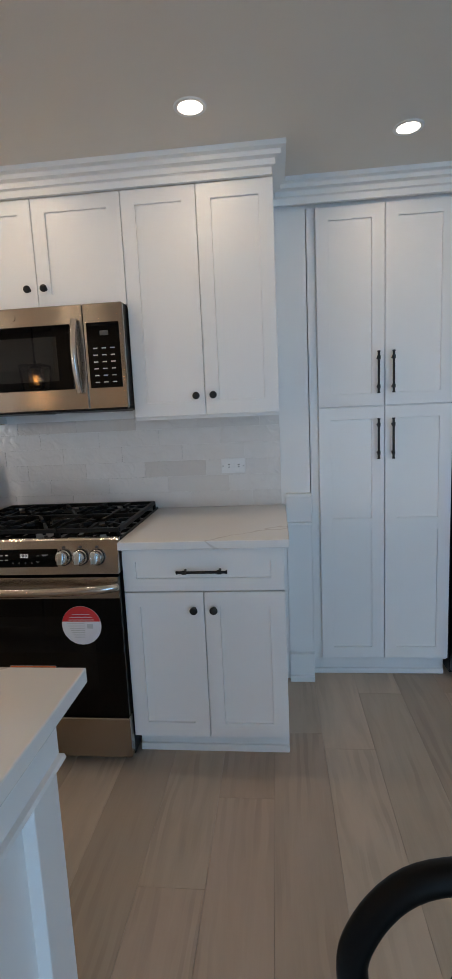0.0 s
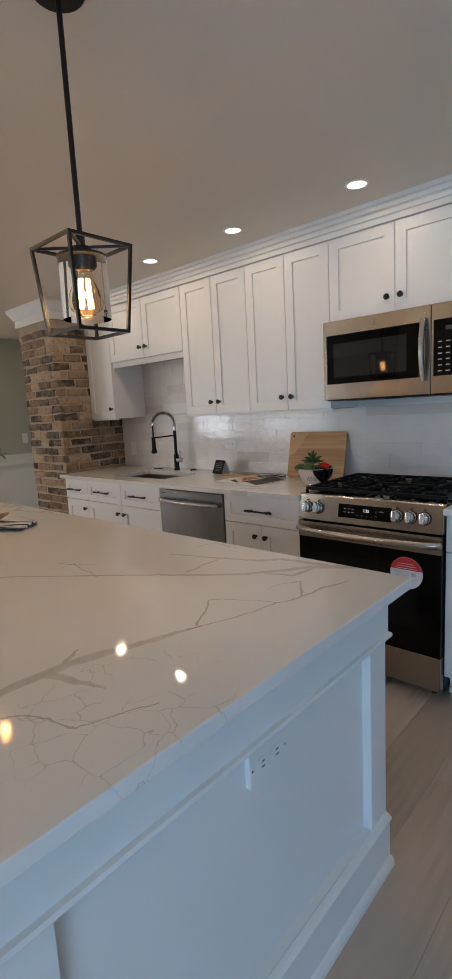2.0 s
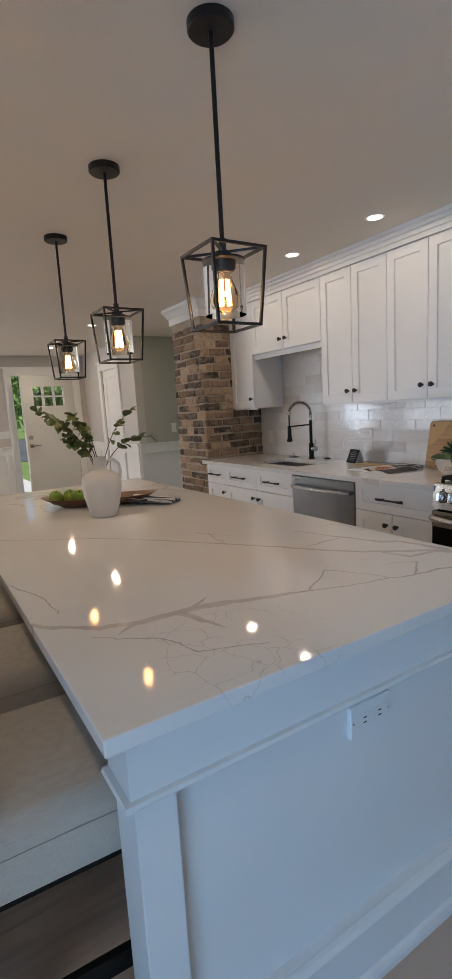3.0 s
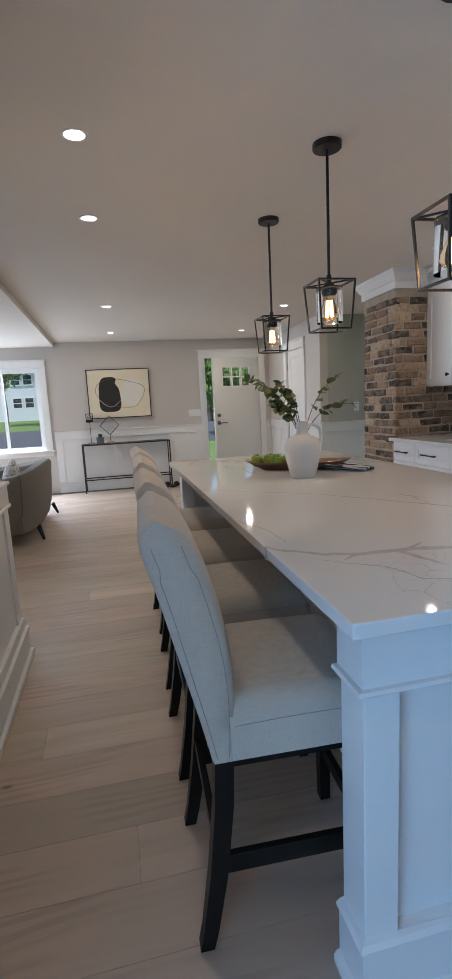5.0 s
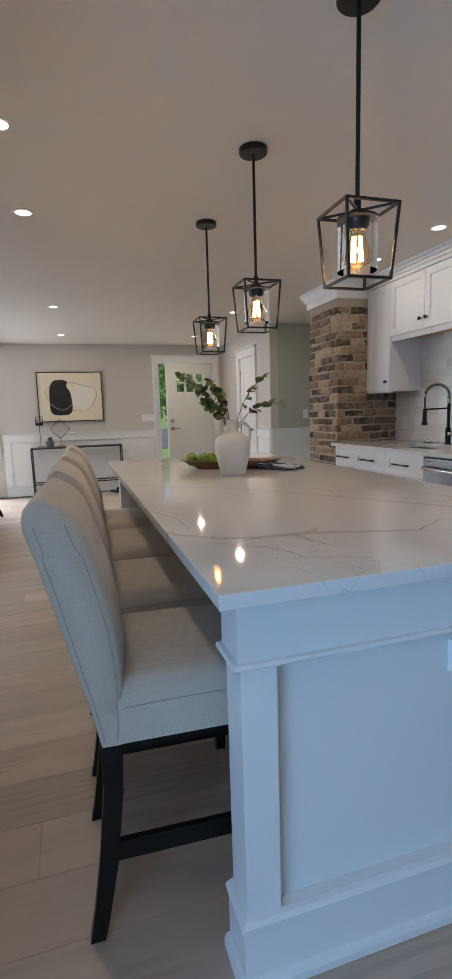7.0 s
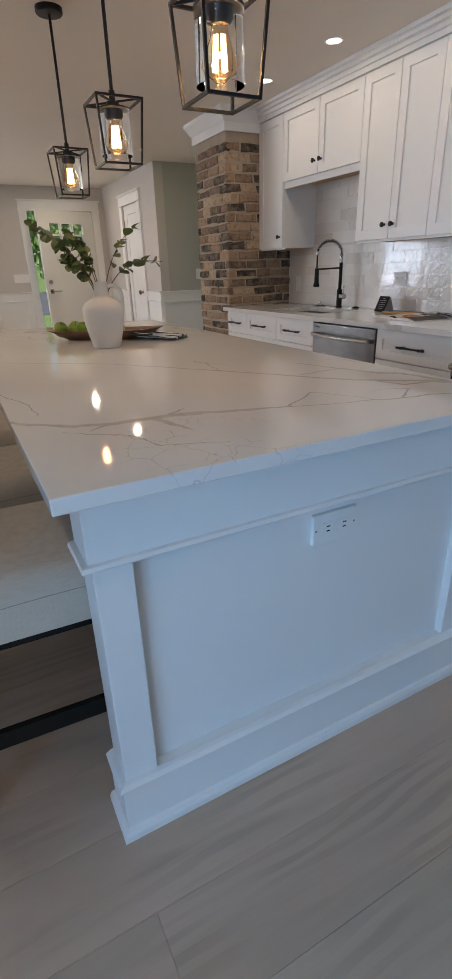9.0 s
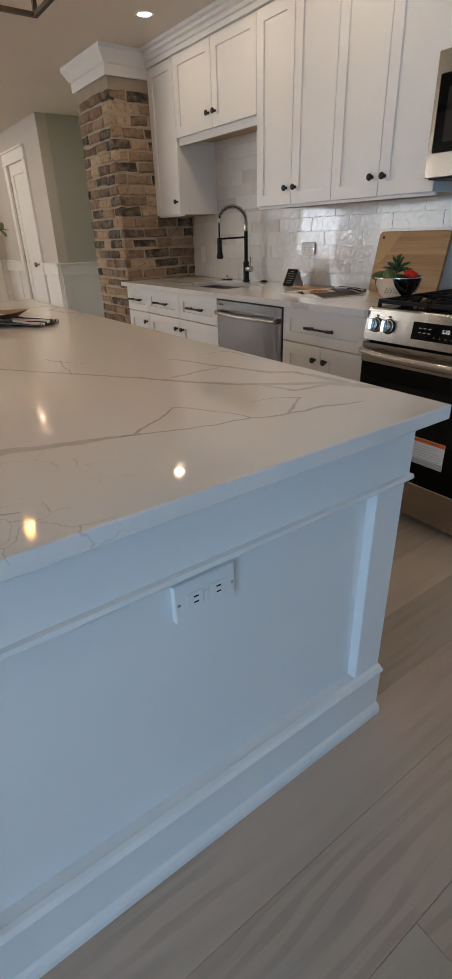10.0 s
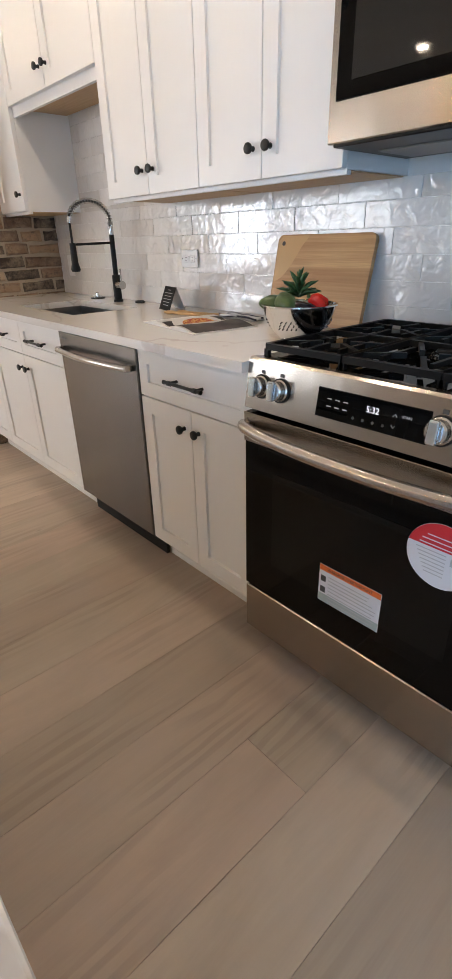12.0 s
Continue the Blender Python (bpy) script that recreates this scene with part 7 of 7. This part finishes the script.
M_BARK = mat("tree_bark", (0.10, 0.075, 0.055), 0.9)
M_TREELEAF = mat("tree_foliage", (0.08, 0.15, 0.03), 0.7)
n = N(M_TREELEAF)
isl = n.node("ShaderNodeNewGeometry").outputs["Random Per Island"]
n.set("Base Color", n.ramp(isl, [(0.0, (0.05, 0.11, 0.02)), (0.6, (0.13, 0.23, 0.045)), (1.0, (0.26, 0.34, 0.08))]))
M_HEDGE = mat("hedge_foliage", (0.04, 0.09, 0.02), 0.7)


def tree(x, y, hgt, crown_r, seed, label, leaves=1500, trunk=0.16, leaf=0.22):
    r_ = random.Random(seed)
    g = terrain(x)
    o = thing("tree", label, "tree", pose(x, y, g - 0.05))
    bm = B()
    fork = Vector((r_.uniform(-0.2, 0.2), r_.uniform(-0.3, 0.3), hgt * 0.42))
    tube(bm, [(0, 0, 0), fork * 0.5 + Vector((0.05, 0.08, 0)), fork], [trunk, trunk * 0.8, trunk * 0.62], 10)
    tips = []
    for i in range(7):
        a_ = 2 * math.pi * i / 7 + r_.uniform(-0.3, 0.3)
        tip = fork + Vector((math.cos(a_) * crown_r * 0.6, math.sin(a_) * crown_r * 0.6, r_.uniform(0.25, 0.5) * hgt))
        mid = fork.lerp(tip, 0.5) + Vector((0, 0, 0.1 * hgt))
        tube(bm, [fork, mid, tip], [trunk * 0.45, trunk * 0.3, trunk * 0.1], 7)
        tips += [tip, mid]
    part("trunk", bm, M_BARK, o, "", 60)
    verts, faces = [], []
    clumps = [t_ + Vector([r_.uniform(-0.4, 0.4) * crown_r for _ in range(3)]) for t_ in tips for _ in range(2)]
    for i in range(leaves):
        c_ = r_.choice(clumps)
        p = c_ + Vector([r_.gauss(0, 0.2) * crown_r for _ in range(3)])
        m = Euler([r_.uniform(0, 6.28) for _ in range(3)]).to_matrix()
        s_ = leaf * r_.uniform(0.6, 1.3)
        k = len(verts)
        verts += [tuple(p + m @ Vector(q)) for q in ((-s_, 0, 0), (0, -s_ * 0.45, 0), (s_, 0, 0.1 * s_), (0, s_ * 0.45, 0))]
        faces.append((k, k + 1, k + 2, k + 3))
    me = bpy.data.meshes.new("crown")
    me.from_pydata(verts, [], faces)
    me.materials.append(M_TREELEAF)
    c_ = new("crown", me)
    c_.parent = o
    tagged(c_, kind="stuff")
    return o


tree(-58, -11.6, 8.5, 2.6, 3, "green street tree with a leaning trunk before the white house", 1300, 0.22)
tree(-48, 8.8, 8.0, 3.4, 4, "large green tree beyond the entry path", 2600, 0.3)
tree(-27, 5.0, 4.2, 1.9, 5, "bright green garden tree seen past the entry door", 3200, 0.12, 0.16)
tree(-35, 8.2, 4.6, 2.2, 15, "leafy green tree on the lawn beside the street", 3200, 0.12, 0.17)
tree(-66, 1.5, 11, 4.5, 6, "tall green tree far down the street", 2600, 0.35, 0.3)
tree(-62, -23, 10, 4.0, 7, "tall green tree beside the pale blue house", 2200, 0.3, 0.28)
tree(-95, -8, 13, 6.0, 8, "tall dark green tree behind the houses", 2200, 0.4, 0.4)
tree(-95, 8, 14, 6.5, 9, "tall dark green tree behind the brick house", 2200, 0.4, 0.4)
r_ = random.Random(9)
for hx, hy, label in ((-9.9, 0.62, "low green shrub beside the porch"), (-12.5, 2.7, "rounded green shrub beside the garden path")):
    sh = thing("shrub", label, "shrub", pose(hx, hy, -0.34))
    verts, faces = [], []
    for i in range(1400):
        a_, e = r_.uniform(0, 6.28), r_.uniform(0, 1.5)
        rad = r_.uniform(0.25, 0.46)
        p = Vector((rad * math.cos(a_) * math.cos(e), rad * math.sin(a_) * math.cos(e), 0.05 + rad * 1.5 * math.sin(e)))
        m = Euler([r_.uniform(0, 6.28) for _ in range(3)]).to_matrix()
        s_ = 0.04
        k = len(verts)
        verts += [tuple(p + m @ Vector(q)) for q in ((-s_, 0, 0), (0, -s_ * 0.5, 0), (s_, 0, 0), (0, s_ * 0.5, 0))]
        faces.append((k, k + 1, k + 2, k + 3))
    me = bpy.data.meshes.new("foliage")
    me.from_pydata(verts, [], faces)
    me.materials.append(M_TREELEAF)
    c_ = new("foliage", me)
    c_.parent = sh
    tagged(c_, kind="stuff")
    part("stems", cyl(B(), (0, 0, 0), (0, 0, 0.4), 0.03, 0.01, seg=8), M_BARK, sh)

# ---- pieces: backsplash tiles, chimney bricks, floor planks ----
def piece_meshes(name, count, material, build):
    out = []
    for i in range(count):
        bm = build(i)
        bmesh.ops.recalc_face_normals(bm, faces=bm.faces)
        me = bpy.data.meshes.new(name)
        bm.to_mesh(me)
        bm.free()
        me.materials.append(material)
        out.append(me)
    return out


def piece(name, me, parent, m):
    o = new(name, me)
    o.parent = parent
    o.matrix_local = m
    return o


def pillow_tile(w, h, t=0.0026, b=0.0007):
    """A tile in the x z plane with eased edges, its back at y = 0."""
    bm = B()
    r0 = [bm.verts.new((x, 0, z)) for x, z in ((0, 0), (w, 0), (w, h), (0, h))]
    r1 = [bm.verts.new((x, -t + b, z)) for x, z in ((0, 0), (w, 0), (w, h), (0, h))]
    r2 = [bm.verts.new((x, -t, z)) for x, z in ((b, b), (w - b, b), (w - b, h - b), (b, h - b))]
    for a_, c_ in ((r0, r1), (r1, r2)):
        for k in range(4):
            m = (k + 1) % 4
            bm.faces.new((a_[k], a_[m], c_[m], c_[k]))
    bm.faces.new(r2)
    return bm


backsplash = tagged(new("backsplash"), "pale glossy handmade tile backsplash in running bond", kind="structure")
backsplash.location = (0, NORTH, 0)
part("grout_bed", bx(-3.612, XR, -0.004, -0.0005, 0.915, 1.82), M_GROUT, backsplash)
TW, TH, TG = 0.3025, 0.0762, 0.0015
zones = [(-3.612, XR, 0.9155, 1.362), (-3.262, -2.391, 1.362, 1.819)]
r_ = random.Random(2)
cache = {}
for zx0, zx1, z0, z1 in zones:
    row0 = round((z0 - 0.9155) / (TH + TG))
    row = int((z0 - 0.9155) / (TH + TG))
    while True:
        zb = 0.9155 + row * (TH + TG)
        a_z, b_z = max(zb, z0), min(zb + TH, z1)
        if zb >= z1:
            break
        if b_z - a_z > 0.004:
            shift = (row * 0.37 % 1) * (TW + TG)
            x = zx0 - shift
            while x < zx1:
                a_x, b_x = max(x, zx0), min(x + TW, zx1)
                if b_x - a_x > 0.01:
                    key = (round(b_x - a_x, 4), round(b_z - a_z, 4))
                    if key not in cache:
                        cache[key] = piece_meshes("tile", 1, M_TILE, lambda i: pillow_tile(*key))[0]
                    piece("tile", cache[key], backsplash, pose(a_x, -0.004 + r_.uniform(-0.0008, 0.0004), a_z, r_.uniform(-0.25, 0.25), 0, r_.uniform(-0.10, 0.10)))
                x += TW + TG
        row += 1

chimney = tagged(new("chimney"), "old brown and buff brick chimney with thick mortar", kind="structure")
part("core", bx(CH[0] + 0.006, CH[1] - 0.006, CH[2] + 0.006, NORTH - 0.002, 0, H - 0.002), M_MORTAR, chimney, "mortar core")
BL, BH_, JT = 0.195, 0.058, 0.0135


def rough_brick(i, L=BL, D_=0.045):
    rb = random.Random(50 + i)
    bm = B()
    j = lambda s_=0.0055: rb.uniform(-s_, s_)
    b = 0.008
    r0 = [bm.verts.new((x, D_, z)) for x, z in ((0, 0), (L, 0), (L, BH_), (0, BH_))]
    r1 = [bm.verts.new((x + j(), b + j(0.002), z + j())) for x, z in ((0, 0), (L / 2, 0), (L, 0), (L, BH_), (L / 2, BH_), (0, BH_))]
    r2 = [bm.verts.new((x + j(), j(0.0025), z + j())) for x, z in ((b, b), (L / 2, b), (L - b, b), (L - b, BH_ - b), (L / 2, BH_ - b), (b, BH_ - b))]
    for k in range(6):
        m = (k + 1) % 6
        bm.faces.new((r1[k], r1[m], r2[m], r2[k]))
    bm.faces.new((r2[0], r2[1], r2[4], r2[5]))
    bm.faces.new((r2[1], r2[2], r2[3], r2[4]))
    bm.faces.new((r0[0], r0[1], r1[2], r1[1], r1[0]))
    bm.faces.new((r0[1], r0[2], r1[3], r1[2]))
    bm.faces.new((r0[2], r0[3], r1[5], r1[4], r1[3]))
    bm.faces.new((r0[3], r0[0], r1[0], r1[5]))
    return bm


cache = {}


def brick_at(length, m, rb):
    key = (round(length, 3), rb.randrange(7))
    if key not in cache:
        cache[key] = piece_meshes("brick", 1, M_BRICK, lambda i: rough_brick(key[1], key[0]))[0]
    piece("brick", cache[key], chimney, m)


r_ = random.Random(7)
course = 0
z = 0.004
while z + BH_ < 2.20:
    # face to the island, along x
    half = course % 2
    for (length_total, at) in ((CH[1] - CH[0], 0), (NORTH - CH[2], 1)):
        x = -(BL + JT) * (0.5 if half ^ at else 0.0) - r_.choice((0.0, 0.02))
        while x < length_total - 0.02:
            b_len = r_.choice((0.13, 0.165, 0.195, 0.195, 0.21))
            a_x, b_x = max(x, 0), min(x + b_len, length_total)
            if length_total - b_x < 0.04:
                b_x = length_total
            if b_x - a_x > 0.035:
                out_ = r_.uniform(-0.008, 0.002)
                if at == 0:
                    m = pose(CH[0] + a_x, CH[2] + out_, z + r_.uniform(-0.003, 0.003), 0, r_.uniform(-1.3, 1.3), 0)
                else:
                    m = pose(CH[1] - out_, CH[2] + a_x, z + r_.uniform(-0.003, 0.003), 0, r_.uniform(-1.3, 1.3), 90)
                brick_at(b_x - a_x, m, r_)
            x += b_len + JT
            if b_x >= length_total:
                break
    z += BH_ + JT
    course += 1

PW, JOINT = 0.2015, 0.0008
r_ = random.Random(12)
lengths = (2.2, 1.9, 1.5)
planks = {}


def lay(x, y0, y1):
    """One plank from y0 to y1, cut where the room ends."""
    north = 3.95 if x < -4.6 else NORTH + 0.02 if x < 0.2 else 3.14
    south = SOUTH if x + PW < DIV - 0.02 else NOOK
    y0, y1 = max(y0, south), min(y1, north)
    if y1 - y0 < 0.03:
        return
    L = round(y1 - y0, 3)
    if L not in planks:
        planks[L] = piece_meshes("plank", 1, M_PLANK, lambda i: box(B(), 0, PW - JOINT, 0, L - JOINT, -0.012, 0, 0.0005))[0]
    piece("plank", planks[L], floor, pose(x, y0, 0))


k0 = math.floor((WEST + 0.893) / PW) + 1
k1 = math.floor((EAST + 0.893) / PW)
marks = {0: 1.547, 3: 1.333, 4: -0.21}
for k in range(k0, k1):
    x = -0.893 + k * PW
    start = marks.get(k, r_.uniform(1.95, 2.6))
    y = start
    while y < 3.95:
        L = r_.choice(lengths) if k not in marks or y > start else 1.9
        lay(x, y, y + L)
        y += L
    y = start
    while y > SOUTH:
        L = r_.choice(lengths)
        lay(x, y - L, y)
        y -= L
